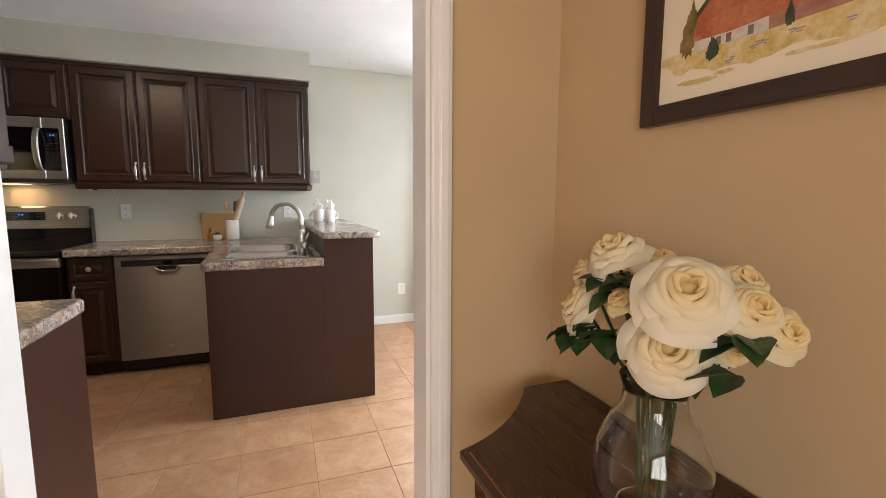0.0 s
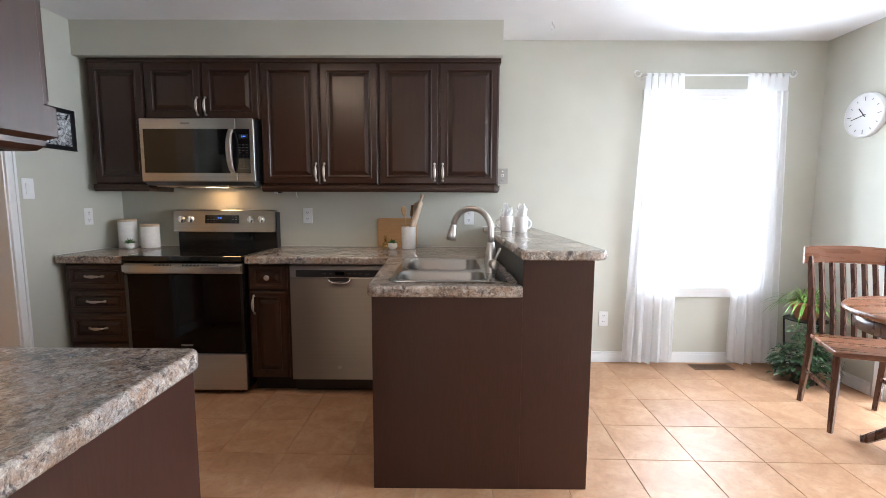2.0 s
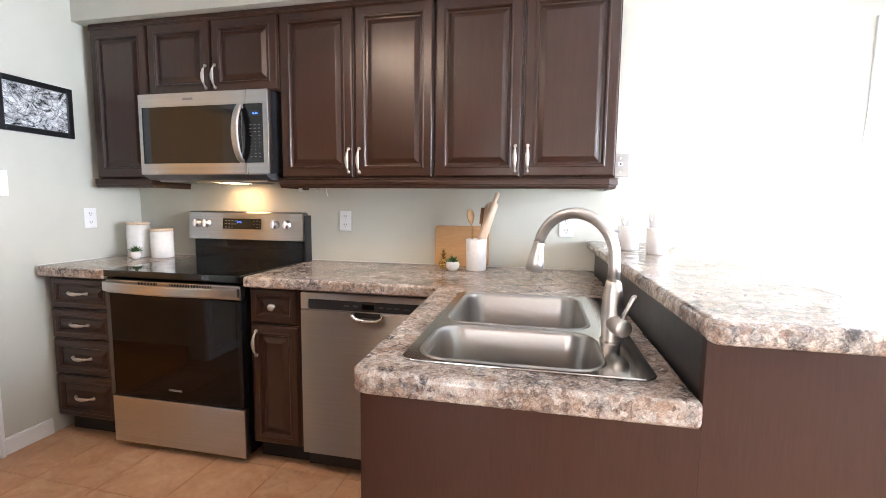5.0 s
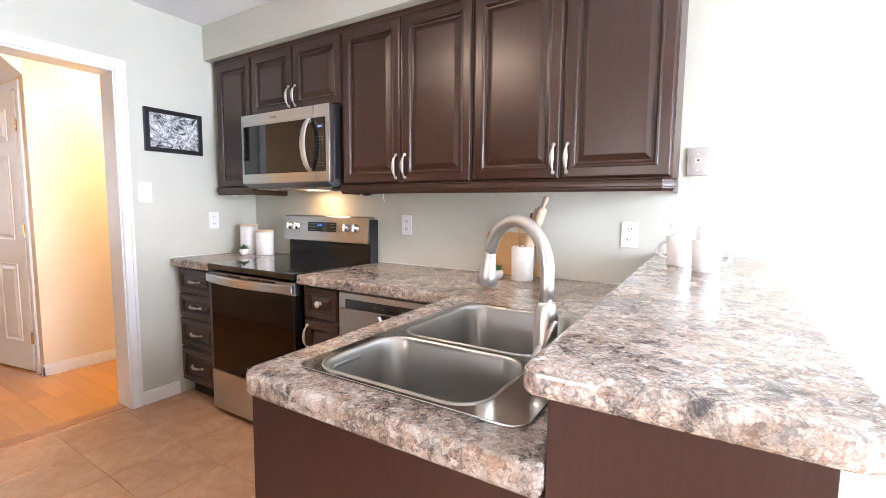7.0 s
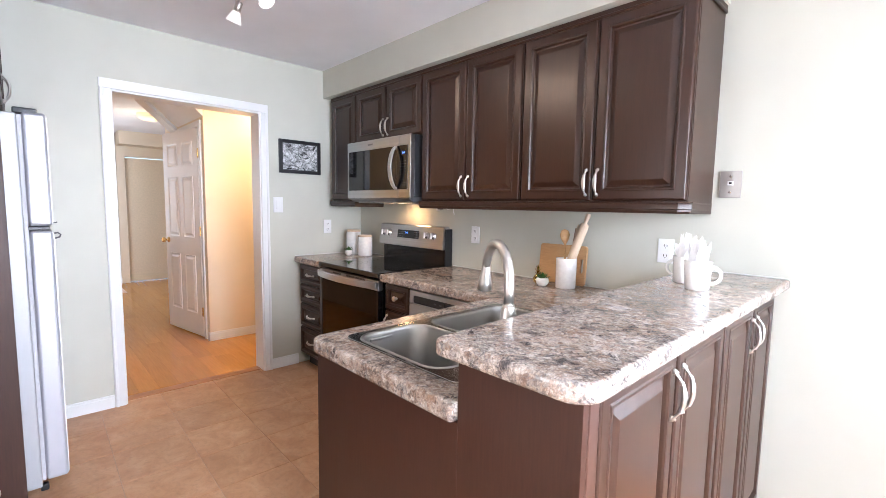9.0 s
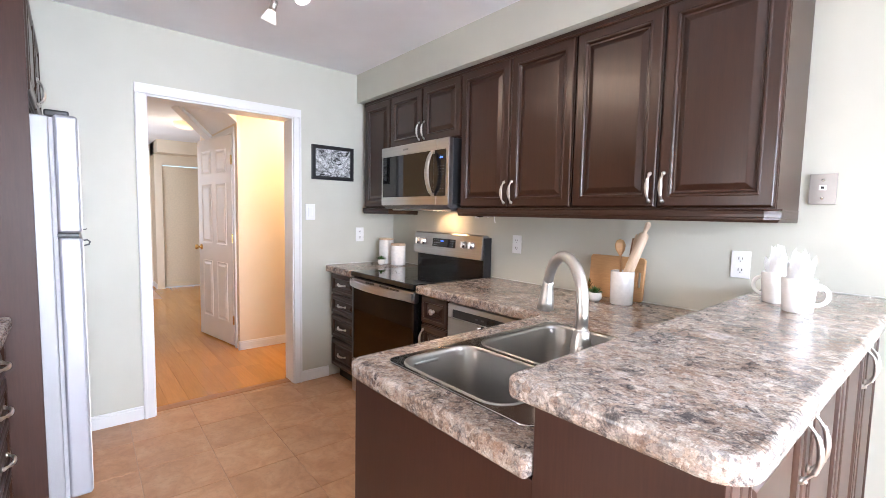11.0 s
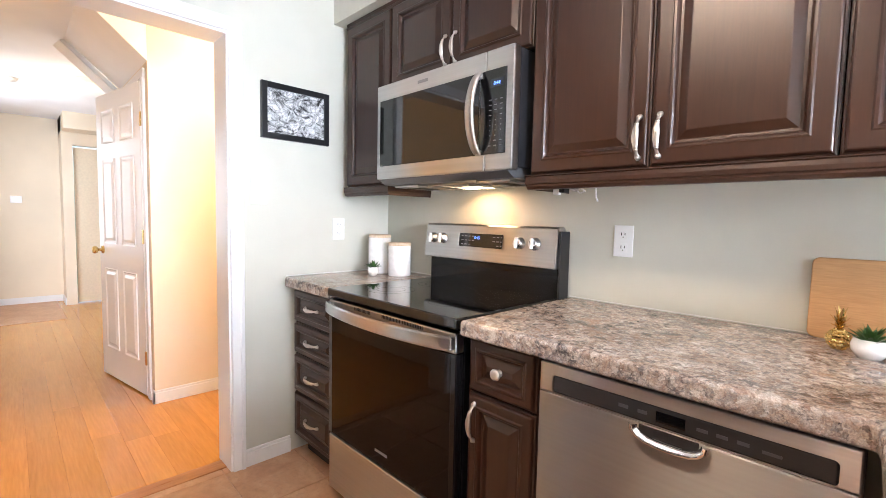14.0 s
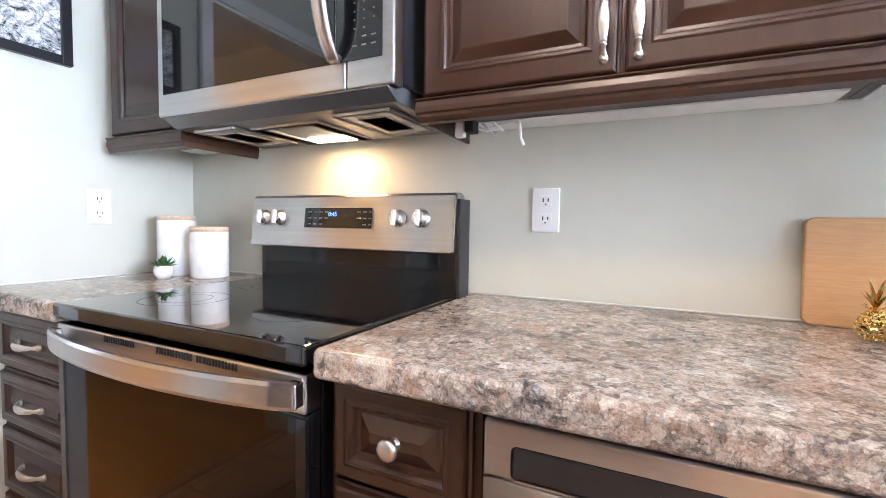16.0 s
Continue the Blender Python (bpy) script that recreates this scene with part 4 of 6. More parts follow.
for k in range(19):
    s = -1 + 2 * k / 18
    y = -0.408 - 0.050 * (1 - s * s) ** 0.75
    z = 0.2215 + s * 0.142
    hw = 0.020 - 0.003 * s * s
    rings.append([bm.verts.new((0.622 + o * hw, y - u, z)) for o, u in ((-1, 0), (-0.9, 0.006), (-0.5, 0.010), (0.5, 0.010), (0.9, 0.006), (1, 0), (0.5, -0.004), (-0.5, -0.004))])
for a, b in zip(rings, rings[1:]):
    for i in range(8):
        bm.faces.new((a[i], a[(i + 1) % 8], b[(i + 1) % 8], b[i]))
bm.faces.new(rings[0])
bm.faces.new(rings[-1][::-1])
for z in (0.084, 0.352):
    box(bm, 0.610, 0.634, -0.412, -0.402, z - 0.009, z + 0.009, 0.002)
bmesh.ops.recalc_face_normals(bm, faces=bm.faces)
part("handle", bm, STEELV, mw, "bowed stainless door handle", True)
bm = bmesh.new()
sec = [(-0.398, 0.016), (-0.360, -0.006), (-0.05, -0.012), (-0.02, 0.0), (-0.004, 0.030), (-0.398, 0.030)]
sides = [[bm.verts.new((x, y, z)) for y, z in sec] for x in (0.012, 0.750)]
for k in range(6):
    bm.faces.new((sides[0][k], sides[0][(k + 1) % 6], sides[1][(k + 1) % 6], sides[1][k]))
bm.faces.new(sides[0])
bm.faces.new(sides[1][::-1])
bmesh.ops.recalc_face_normals(bm, faces=bm.faces)
und = part("underside", bm, plain("dark_grey_metal", (0.14, 0.14, 0.145), 0.3, 0.5), mw, "grey metal underside with filters and lamp")
# mesh tone raised to stand in for light bounced off the cooktop
MESH = plain("filter_mesh", (0.55, 0.54, 0.52), 0.4, 0.3)
for x in (0.06, 0.56):
    fl = part("filter", boxes((x, x + 0.15, -0.33, -0.10, -0.0130, -0.006), r=0.002), MESH, und, "mesh grease filter, its tone raised for bounced light")
    part("filter_frame", boxes((x - 0.006, x + 0.006, -0.336, -0.094, -0.0165, -0.008), (x + 0.144, x + 0.156, -0.336, -0.094, -0.0165, -0.008), (x + 0.006, x + 0.144, -0.336, -0.324, -0.0165, -0.008),
                               (x + 0.006, x + 0.144, -0.106, -0.094, -0.0165, -0.008), (x + 0.035, x + 0.115, -0.290, -0.150, -0.0160, -0.012), r=0.0015), STEEL, fl, "bright metal filter frame")
part("lamp_bezel", boxes((0.240, 0.278, -0.30, -0.06, -0.0150, -0.006), (0.442, 0.480, -0.30, -0.06, -0.0150, -0.006), (0.278, 0.442, -0.30, -0.282, -0.0150, -0.006), r=0.002), STEEL, und)
part("lamp_lens", boxes((0.285, 0.435, -0.130, -0.075, -0.0155, -0.008), r=0.002), HOODLENS, und, "glowing warm lamp lens")
lamp("hood_lamp", "AREA", pose(0.803, -0.106, 1.352), 0.6, (1.0, 0.53, 0.20), (0.14, 0.06))

# dishwasher
dm = thing("dishwasher", (1.500, -0.02, 0), "stainless dishwasher with dark control strip under the counter", "dishwasher")
part("body", boxes((0.003, 0.619, -0.565, 0, 0.02, 0.855)), BLACKPLASTIC, dm)
part("toe_kick", boxes((0.0, 0.622, -0.535, -0.52, 0.0, 0.10)), DARKGAP, dm)
dd = part("door", boxes((0.004, 0.622, -0.622, -0.568, 0.105, 0.7795), r=0.004), DISHSTEEL, dm, "brushed stainless door with vertical streaks of light")
bm = bmesh.new()
strip_hole = rounded([(0.042, 0.7835), (0.592, 0.7835), (0.592, 0.829), (0.042, 0.829)], 0.009, 5)
slab(bm, rounded([(0.004, 0.7797), (0.622, 0.7797), (0.622, 0.858), (0.004, 0.858)], [0.001, 0.001, 0.006, 0.006], 4), 0.568, 0.622, 0.005, 3, [[(p.x, p.y) for p in strip_hole]])
bmesh.ops.rotate(bm, verts=bm.verts, cent=(0, 0, 0), matrix=Matrix.Rotation(radians(90), 3, "X"))
tp = part("control_frame", bm, STEEL, dm, "satin steel frame round the controls")
ds = part("control_strip", boxes((0.042, 0.592, -0.6205, -0.605, 0.783, 0.829), r=0.005, seg=3), BLACKPLASTIC, dm, "narrow black control strip")
part("display", bars([(0.325, 0.806, 0.058, 0.024)], -0.6205, 0.0008), BLACKGLASS, ds)
tagged(part("key_print", bars([(0.225, 0.806, 0.022, 0.008), (0.267, 0.806, 0.020, 0.008), (0.385, 0.806, 0.02, 0.007), (0.42, 0.806, 0.02, 0.007), (0.455, 0.806, 0.02, 0.007), (0.50, 0.803, 0.03, 0.006)], -0.6205, 0.0005), plain("dim_print", (0.07, 0.07, 0.075), 0.4), ds), kind="stuff")
# scooped chrome pocket: straight upper edge, rounded lower corners, a lip standing proud
bm = bmesh.new()
out = [(-0.080, 0.0), (-0.078, -0.013), (-0.066, -0.026), (-0.048, -0.034), (-0.024, -0.0375), (0.0, -0.0385), (0.024, -0.0375), (0.048, -0.034), (0.066, -0.026), (0.078, -0.013), (0.080, 0.0)]
rings = [[bm.verts.new((0.322 + x * sx, y, 0.777 + z * sz)) for x, z in out] for sx, sz, y in ((1.0, 1.0, -0.6225), (0.99, 1.0, -0.633), (0.93, 0.90, -0.638), (0.86, 0.74, -0.634), (0.80, 0.60, -0.6235))]
for a, b in zip(rings, rings[1:]):
    for k in range(len(out) - 1):
        bm.faces.new((a[k], a[k + 1], b[k + 1], b[k]))
bmesh.ops.recalc_face_normals(bm, faces=bm.faces)
part("pocket_handle", bm, CHROME, dm, "polished chrome pocket handle", True)
part("pocket_back", boxes((0.262, 0.382, -0.6245, -0.6215, 0.756, 0.779), r=0.0008), DARKGAP, dm)
bm = bmesh.new()
lathe(bm, [(0, 0), (0.011, 0), (0.011, 0.0012), (0, 0.0012)], 20)
bmesh.ops.rotate(bm, verts=bm.verts, cent=(0, 0, 0), matrix=Matrix.Rotation(radians(90), 3, "X"))
lg = part("logo", bm, STEEL, dm)
lg.location = (0.313, -0.622, 0.19)

# refrigerator with its gable panel and deep cabinet above
TEXTURED = plain("textured_grey_side", (0.36, 0.36, 0.37), 0.45, 0.3, vary=0.10, scale=260)
fr = thing("refrigerator", pose(0.848, -3.03, 0, 0, 0, 180), "tall stainless top-freezer refrigerator beside a gable panel", "refrigerator")
part("body", boxes((0, 0.745, -0.778, 0, 0.03, 1.705), r=0.006), TEXTURED, fr, "grey textured steel side")
part("gasket", boxes((0.006, 0.739, -0.792, -0.7785, 0.06, 1.70)), plain("grey_gasket", (0.42, 0.42, 0.44), 0.6), fr)
SILVER = plain("silver_door_edge", (0.40, 0.40, 0.43), 0.34, 0.25, vary=0.02, scale=4)
for nm, z0, z1 in (("fridge_door", 0.055, 1.205), ("freezer_door", 1.225, 1.715)):
    dd = part(nm, boxes((0.0, 0.745, -0.872, -0.7925, z0, z1), r=0.014, seg=4), SILVER, fr, "silver-edged door")
    part("front_skin", boxes((0.012, 0.733, -0.8745, -0.871, z0 + 0.012, z1 - 0.012), r=0.001), STEELV, dd, "brushed stainless door face")
    up = 1 if nm == "freezer_door" else -1
    zc = z0 + 0.014 if up > 0 else z1 - 0.014
    bm = bmesh.new()
    if up < 0:
        tube(bm, [(0.02, -0.872, zc), (0.02, -0.888, zc + 0.003), (0.02, -0.897, zc - 0.006), (0.02, -0.893, zc - 0.017), (0.02, -0.876, zc - 0.022)], 0.0035, 8)
    else:
        tube(bm, [(0.02, -0.872, zc), (0.02, -0.884, zc), (0.02, -0.887, zc + 0.004)], 0.0025, 8)
    part("hinge_cover", bm, GREYMETAL, dd)
part("middle_hinge", boxes((0.004, 0.05, -0.862, -0.79, 1.2065, 1.2235), r=0.003), BLACKPLASTIC, fr)
part("hinge", boxes((0.010, 0.06, -0.845, -0.765, 1.7055, 1.732), r=0.006), BLACKPLASTIC, fr)
part("foot", boxes((0.02, 0.05, -0.80, -0.77, 0.0, 0.031), r=0.006), BLACKPLASTIC, fr)
part("foot", boxes((0.69, 0.72, -0.80, -0.77, 0.0, 0.031), r=0.006), BLACKPLASTIC, fr)
gp = thing("gable_panel", (0.945, -3.047, 0), "plain espresso gable panel beside the refrigerator", "panel")
part("panel", boxes((0.0, 0.018, 0.0, 0.745, 0.0, 2.222), r=0.001), PANELWOOD, gp)
fu = upper(0, 0.94, 0, 0.452, ["R", "L"], "deep espresso cabinet above the refrigerator", 0.730, pose(0.943, -3.047, 1.77, 0, 0, 180), "wall cabinets by the doorway")

# sink and faucet
sk = thing("sink", (2.51, -1.13, 0.915), "double-bowl stainless drop-in kitchen sink", "sink")


def bowl(bm, x0, x1, y0, y1, depth):
    o = lambda d, r: [Vector((p.x, p.y)) for p in rounded([(x0 + d, y0 + d), (x1 - d, y0 + d), (x1 - d, y1 - d), (x0 + d, y1 - d)], r, 7)]
    rings = []
    for d, z, r in ((-0.010, 0.0045, 0.074), (-0.009, 0.0072, 0.073), (-0.006, 0.0084, 0.070), (-0.003, 0.0074, 0.067), (0.0, 0.0035, 0.064), (0.003, -0.004, 0.062), (0.012, -depth + 0.05, 0.058), (0.020, -depth + 0.022, 0.054), (0.036, -depth + 0.005, 0.045), (0.060, -depth, 0.04)):
        rings.append([bm.verts.new((p.x, p.y, z)) for p in o(d, r)])
    n = len(rings[0])
    for a, b in zip(rings, rings[1:]):
        for k in range(n):
            bm.faces.new((a[k], a[(k + 1) % n], b[(k + 1) % n], b[k]))
    bm.faces.new(rings[-1])
    return [(v.co.x, v.co.y) for v in rings[0]]


bm = bmesh.new()
near_bowl = (-0.225, 0.165, -0.370, -0.105)
far_bowl = (-0.225, 0.165, -0.065, 0.350)
holes = []
for ext, depth in ((near_bowl, 0.19), (far_bowl, 0.20)):
    bm = bmesh.new()
    holes.append(bowl(bm, *ext, depth))
    bmesh.ops.recalc_face_normals(bm, faces=bm.faces)
    if sum(f.normal.z for f in bm.faces) < 0:
        bmesh.ops.reverse_faces(bm, faces=bm.faces)
    part("bowl", bm, SINKSTEEL, sk, "deep brushed steel bowl", True)
bm = bmesh.new()
slab(bm, rounded([(-0.262, -0.392), (0.262, -0.392), (0.262, 0.385), (-0.262, 0.385)], 0.035), 0.0005, 0.0055, 0.0024, 4, holes)
part("rim", bm, RIMSTEEL, sk, "polished steel rim and faucet deck")
part("embossed_rib", boxes((-0.223, -0.2165, -0.317, -0.228, -0.021, -0.011), r=0.003), SINKSTEEL, sk)
for cx, cy, dz in ((-0.03, -0.2375, -0.19), (-0.03, 0.1425, -0.20)):
    bm = bmesh.new()
    lathe(bm, [(0, 0.001), (0.030, 0.001), (0.038, 0.004), (0.045, 0.003), (0.046, 0.0)], 26, (cx, cy, dz))
    part("drain", bm, CHROME, sk, "", True)
fc = thing("faucet", (2.718, -1.272, 0.919, 0, 0, -31), "brushed nickel gooseneck faucet with pull-down spray head", "faucet")
bm = bmesh.new()
lathe(bm, [(0, 0), (0.027, 0), (0.027, 0.006), (0.023, 0.010), (0.0255, 0.08), (0.0235, 0.120), (0.0195, 0.140), (0.0165, 0.150), (0, 0.150)], 28)
part("base", bm, NICKEL, fc, "", True)
bm = bmesh.new()
pts = [(0, 0, 0.145), (0, 0, 0.185)]
for k in range(1, 17):
    a = math.pi * k / 16 * 0.88
    pts.append((-0.107 + 0.107 * math.cos(a), 0, 0.205 + 0.108 * math.sin(a)))
pts.append((pts[-1][0] - 0.004, 0, pts[-1][2] - 0.014))
tube(bm, pts, 0.0145, 18)
part("spout", bm, NICKEL, fc, "high arched spout", True)
e = pts[-1]
bm = bmesh.new()
tube(bm, [(e[0], 0, e[2] + 0.004), (e[0] - 0.001, 0, e[2] - 0.006), (e[0] - 0.004, 0, e[2] - 0.02), (e[0] - 0.010, 0, e[2] - 0.055), (e[0] - 0.014, 0, e[2] - 0.078), (e[0] - 0.0145, 0, e[2] - 0.080)], [0.0148, 0.0150, 0.0165, 0.0225, 0.0245, 0.020], 22)
part("spray_head", bm, NICKEL, fc, "flared spray head", True)
bm = bmesh.new()
tube(bm, [(0.007, -0.007, 0.048), (0.021, -0.021, 0.048), (0.046, -0.046, 0.048), (0.050, -0.050, 0.048)], [0.020, 0.022, 0.022, 0.016], 20)
part("valve", bm, NICKEL, fc, "", True)
bm = bmesh.new()
tube(bm, [(0.038, -0.036, 0.062), (0.046, -0.036, 0.085), (0.062, -0.032, 0.122), (0.064, -0.031, 0.128)], [0.007, 0.0055, 0.0065, 0.004], 12)
part("lever", bm, NICKEL, fc, "", True)

# ---- wall plates, picture, clock ----


def outlet(m, label):
    t = thing("wall_outlet", m, label, "outlet", "wall outlets")
    part("plate", boxes((-0.036, 0.036, -0.006, 0, -0.058, 0.058), r=0.002), WHITEPLASTIC, t)
    for z in (-0.024, 0.024):
        s = part("socket", boxes((-0.016, 0.016, -0.0075, -0.0055, z - 0.015, z + 0.015), r=0.0008), WHITEPLASTIC, t)
        part("slots", boxes((-0.008, -0.005, -0.0079, -0.0074, z - 0.003, z + 0.008), (0.005, 0.008, -0.0079, -0.0074, z - 0.002, z + 0.007), (-0.002, 0.002, -0.0079, -0.0074, z - 0.011, z - 0.007)), DARKGAP, s)
    return t


outlet((1.432, 0, 1.152), "white duplex wall outlet above the counter by the range")
outlet((2.676, 0, 1.146), "white duplex wall outlet above the raised bar")
outlet(pose(0, -0.339, 1.153, 0, 0, 90), "white duplex wall outlet on the side wall over the counter")
outlet((3.742, 0, 0.35), "white duplex wall outlet low on the window wall")
sw = thing("light_switch", pose(0, -0.772, 1.333, 0, 0, 90), "white rocker light switch beside the hall opening", "switch")
part("plate", boxes((-0.039, 0.039, -0.006, 0, -0.061, 0.061), r=0.002), WHITEPLASTIC, sw)
part("rocker", boxes((-0.017, 0.017, -0.0095, -0.0055, -0.033, 0.033), r=0.0015), WHITEPLASTIC, sw)
ph = thing("phone_jack_plate", (2.927, 0, 1.459), "brushed metal telephone jack plate on the wall", "wall plate")
pl = part("plate", boxes((-0.041, 0.041, -0.010, 0, -0.058, 0.058), r=0.002), plain("dull_metal_plate", (0.42, 0.40, 0.38), 0.4, 0.7, vary=0.03), ph)
part("jack", boxes((-0.011, 0.011, -0.0125, -0.0095, -0.004, 0.014), r=0.001), WHITEPLASTIC, ph)
part("jack_hole", boxes((-0.005, 0.005, -0.0128, -0.0122, 0.001, 0.010)), DARKGAP, ph)
for z in (-0.034, 0.034):
    bm = bmesh.new()
    lathe(bm, [(0, 0), (0.006, 0), (0.005, 0.003), (0, 0.0035)], 14)
    bmesh.ops.rotate(bm, verts=bm.verts, cent=(0, 0, 0), matrix=Matrix.Rotation(radians(90), 3, "X"))
    s = part("stud", bm, CHROME, ph)
    s.location = (0, -0.010, z)


def photo_mat():
    m, nt, b = mat("black_and_white_photo")
    v = coords(nt, (5.5, 5.5, 7.5), kind="Object")
    n1 = node(nt, "ShaderNodeTexNoise", Scale=2.2, Detail=9.0, Roughness=0.78, Distortion=2.2)
    nt.links.new(v, n1.inputs["Vector"])
    n2 = node(nt, "ShaderNodeTexVoronoi", Scale=5.0)
    n2.feature = "DISTANCE_TO_EDGE"
    nt.links.new(v, n2.inputs["Vector"])
    c = mix(nt, ramp(nt, n2.outputs["Distance"], [(0.01, (0.45, 0.45, 0.45)), (0.06, (0, 0, 0))]), ramp(nt, n1.outputs["Fac"], [(0.40, (0.02, 0.02, 0.02)), (0.60, (0.75, 0.76, 0.78))]), (0.04, 0.04, 0.045))
    nt.links.new(c, b.inputs["Base Color"])
    b.inputs["Roughness"].default_value = 0.15
    return m


BLACKFRAME = plain("black_picture_frame", (0.012, 0.012, 0.014), 0.3)
pf = thing("framed_photo", pose(0, -0.585, 1.7205, 0, 0, 90), "small black-framed black and white photo of bare branches", "picture")
part("frame", boxes((-0.177, -0.149, -0.022, 0, -0.1325, 0.1325), (0.149, 0.177, -0.022, 0, -0.1325, 0.1325), (-0.149, 0.149, -0.022, 0, -0.1325, -0.1045), (-0.149, 0.149, -0.022, 0, 0.1045, 0.1325), r=0.002), BLACKFRAME, pf)
part("print", boxes((-0.149, 0.149, -0.012, -0.002, -0.1045, 0.1045)), photo_mat(), pf, "black and white photo print")

ck = thing("wall_clock", pose(5.31, -0.371, 1.846, 0, 0, -90), "round white wall clock with thin black hands", "clock")
bm = bmesh.new()
lathe(bm, [(0, 0), (0.142, 0), (0.145, 0.008), (0.145, 0.030), (0.139, 0.036), (0.132, 0.034), (0.130, 0.028), (0, 0.028)], 48)
bmesh.ops.rotate(bm, verts=bm.verts, cent=(0, 0, 0), matrix=Matrix.Rotation(radians(90), 3, "X"))
part("case", bm, WHITEPLASTIC, ck, "", True)
bm = bmesh.new()
for h in range(12):
    a = h * math.pi / 6
    vs = bmesh.ops.create_cube(bm, size=1.0)["verts"]
    for v in vs:
        v.co = Vector((v.co.x * 0.005, v.co.y * 0.001, v.co.z * (0.026 if h % 3 == 0 else 0.014) + 0.108))
    bmesh.ops.rotate(bm, verts=vs, cent=(0, 0, 0), matrix=Matrix.Rotation(a, 3, "Y"))
q = part("hour_marks", bm, plain("grey_clock_print", (0.25, 0.26, 0.28), 0.5), ck)
q.location = (0, -0.0288, 0)
for nm, ln, w, ang in (("hour_pointer", 0.062, 0.007, -38), ("minute_pointer", 0.092, 0.005, -103)):
    h = part(nm, boxes((-w / 2, w / 2, -0.001, 0, -0.015, ln), r=0.0004), BLACKPLASTIC, ck)
    h.matrix_local = pose(0, -0.030 - (0.001 if nm[0] == "m" else 0), 0, 0, ang, 0)

# ---- window dressing ----
rod = thing("curtain_rod", (4.45, -0.075, 2.185), "white metal curtain rod with scrolled ends", "curtain rod")
bm = bmesh.new()
tube(bm, [(-0.535, 0, 0), (0.535, 0, 0)], 0.008, 12)
part("bar", bm, TRIM, rod, "", True)
for s in (-1, 1):
    bm = bmesh.new()
    pts = []
    for k in range(26):
        a = k / 25 * 3.6 * math.pi / 2 + math.pi
        r = 0.012 + 0.018 * (1 - k / 25)
        pts.append((s * (0.565 + r * math.cos(a)), 0, 0.012 + r * math.sin(a)))
    tube(bm, pts, 0.006, 8)
    part("finial", bm, TRIM, rod, "", True)
    bm = bmesh.new()
    tube(bm, [(s * 0.50, 0, 0), (s * 0.50, 0.05, -0.01), (s * 0.50, 0.074, -0.01)], 0.006, 8)
    part("bracket", bm, TRIM, rod)


def curtain(x0, x1, b0, b1, phase):
    c = thing("curtain", ((x0 + x1) / 2, -0.075, 0.03), "sheer white cotton tab-top curtain panel hanging from the rod", "curtain", "window curtains")
    mx = (x0 + x1) / 2
    bm = bmesh.new()
    nu, nv = 72, 16
    grid = []
    for j in range(nv + 1):
        t = j / nv
        row = []
        for i in range(nu + 1):
            u = i / nu
            xt, xb = x0 + (x1 - x0) * u, b0 + (b1 - b0) * u
            x = xt * t + xb * (1 - t)
            amp = 0.010 + 0.022 * (1 - t)
            y = amp * math.sin(u * 34 + phase + 0.6 * math.sin(t * 3)) + 0.3 * amp * math.sin(u * 83 + phase * 3 + t * 2)
            row.append(bm.verts.new((x - mx, y, 0.01 * math.sin(u * 9 + phase) * (1 - t) + t * 2.045)))
        grid.append(row)
    for j in range(nv):
        for i in range(nu):
            bm.faces.new((grid[j][i], grid[j][i + 1], grid[j + 1][i + 1], grid[j + 1][i]))
    part("fabric", bm, CURTAIN, c, "", True)
    n = 6
    for k in range(n):
        xx = x0 + (x1 - x0) * (k + 0.5) / n - mx
        w = (x1 - x0) / n * 0.32
        bm = bmesh.new()
        ring = [(xx, 0.012 * math.cos(a), 2.155 + 0.0 + 0.013 * math.sin(a)) for a in (math.pi * q / 8 for q in range(9))]
        ring = [(xx, 0.012, 2.04)] + ring + [(xx, -0.012, 2.04)]
        rows = [[bm.verts.new((p[0] + s * w, p[1], p[2])) for p in ring] for s in (-1, 1)]
        for q in range(len(ring) - 1):
            bm.faces.new((rows[0][q], rows[0][q + 1], rows[1][q + 1], rows[1][q]))
        part("tab", bm, CURTAIN, c, "", True)
    return c


curtain(3.945, 4.235, 3.875, 4.265, 0.3)
curtain(4.690, 4.985, 4.690, 5.045, 1.7)
vt = thing("floor_register", (4.545, -0.115, 0.0), "brown metal floor heating register", "vent")
part("rim", boxes((-0.15, 0.15, -0.055, -0.045, 0, 0.006), (-0.15, 0.15, 0.045, 0.055, 0, 0.006), (-0.15, -0.14, -0.045, 0.045, 0, 0.006), (0.14, 0.15, -0.045, 0.045, 0, 0.006), r=0.001), plain("brown_enamel", (0.16, 0.09, 0.05), 0.4), vt)
SLAT = plain("brown_enamel_slat", (0.13, 0.07, 0.04), 0.4)
for k in range(20):
    part("slat", boxes((-0.138 + k * 0.0142, -0.131 + k * 0.0142, -0.045, 0.045, 0.0, 0.0045)), SLAT, vt)
hk = thing("ceiling_hook", (3.20, -0.34, CEIL), "small white plant hook in the ceiling", "hook")
bm = bmesh.new()
tube(bm, [(0, 0, 0), (0, 0, -0.015), (0.010, 0, -0.03), (0.016, 0, -0.04), (0.008, 0, -0.052), (-0.006, 0, -0.05), (-0.012, 0, -0.042)], 0.004, 8)
part("hook", bm, TRIM, hk, "", True)

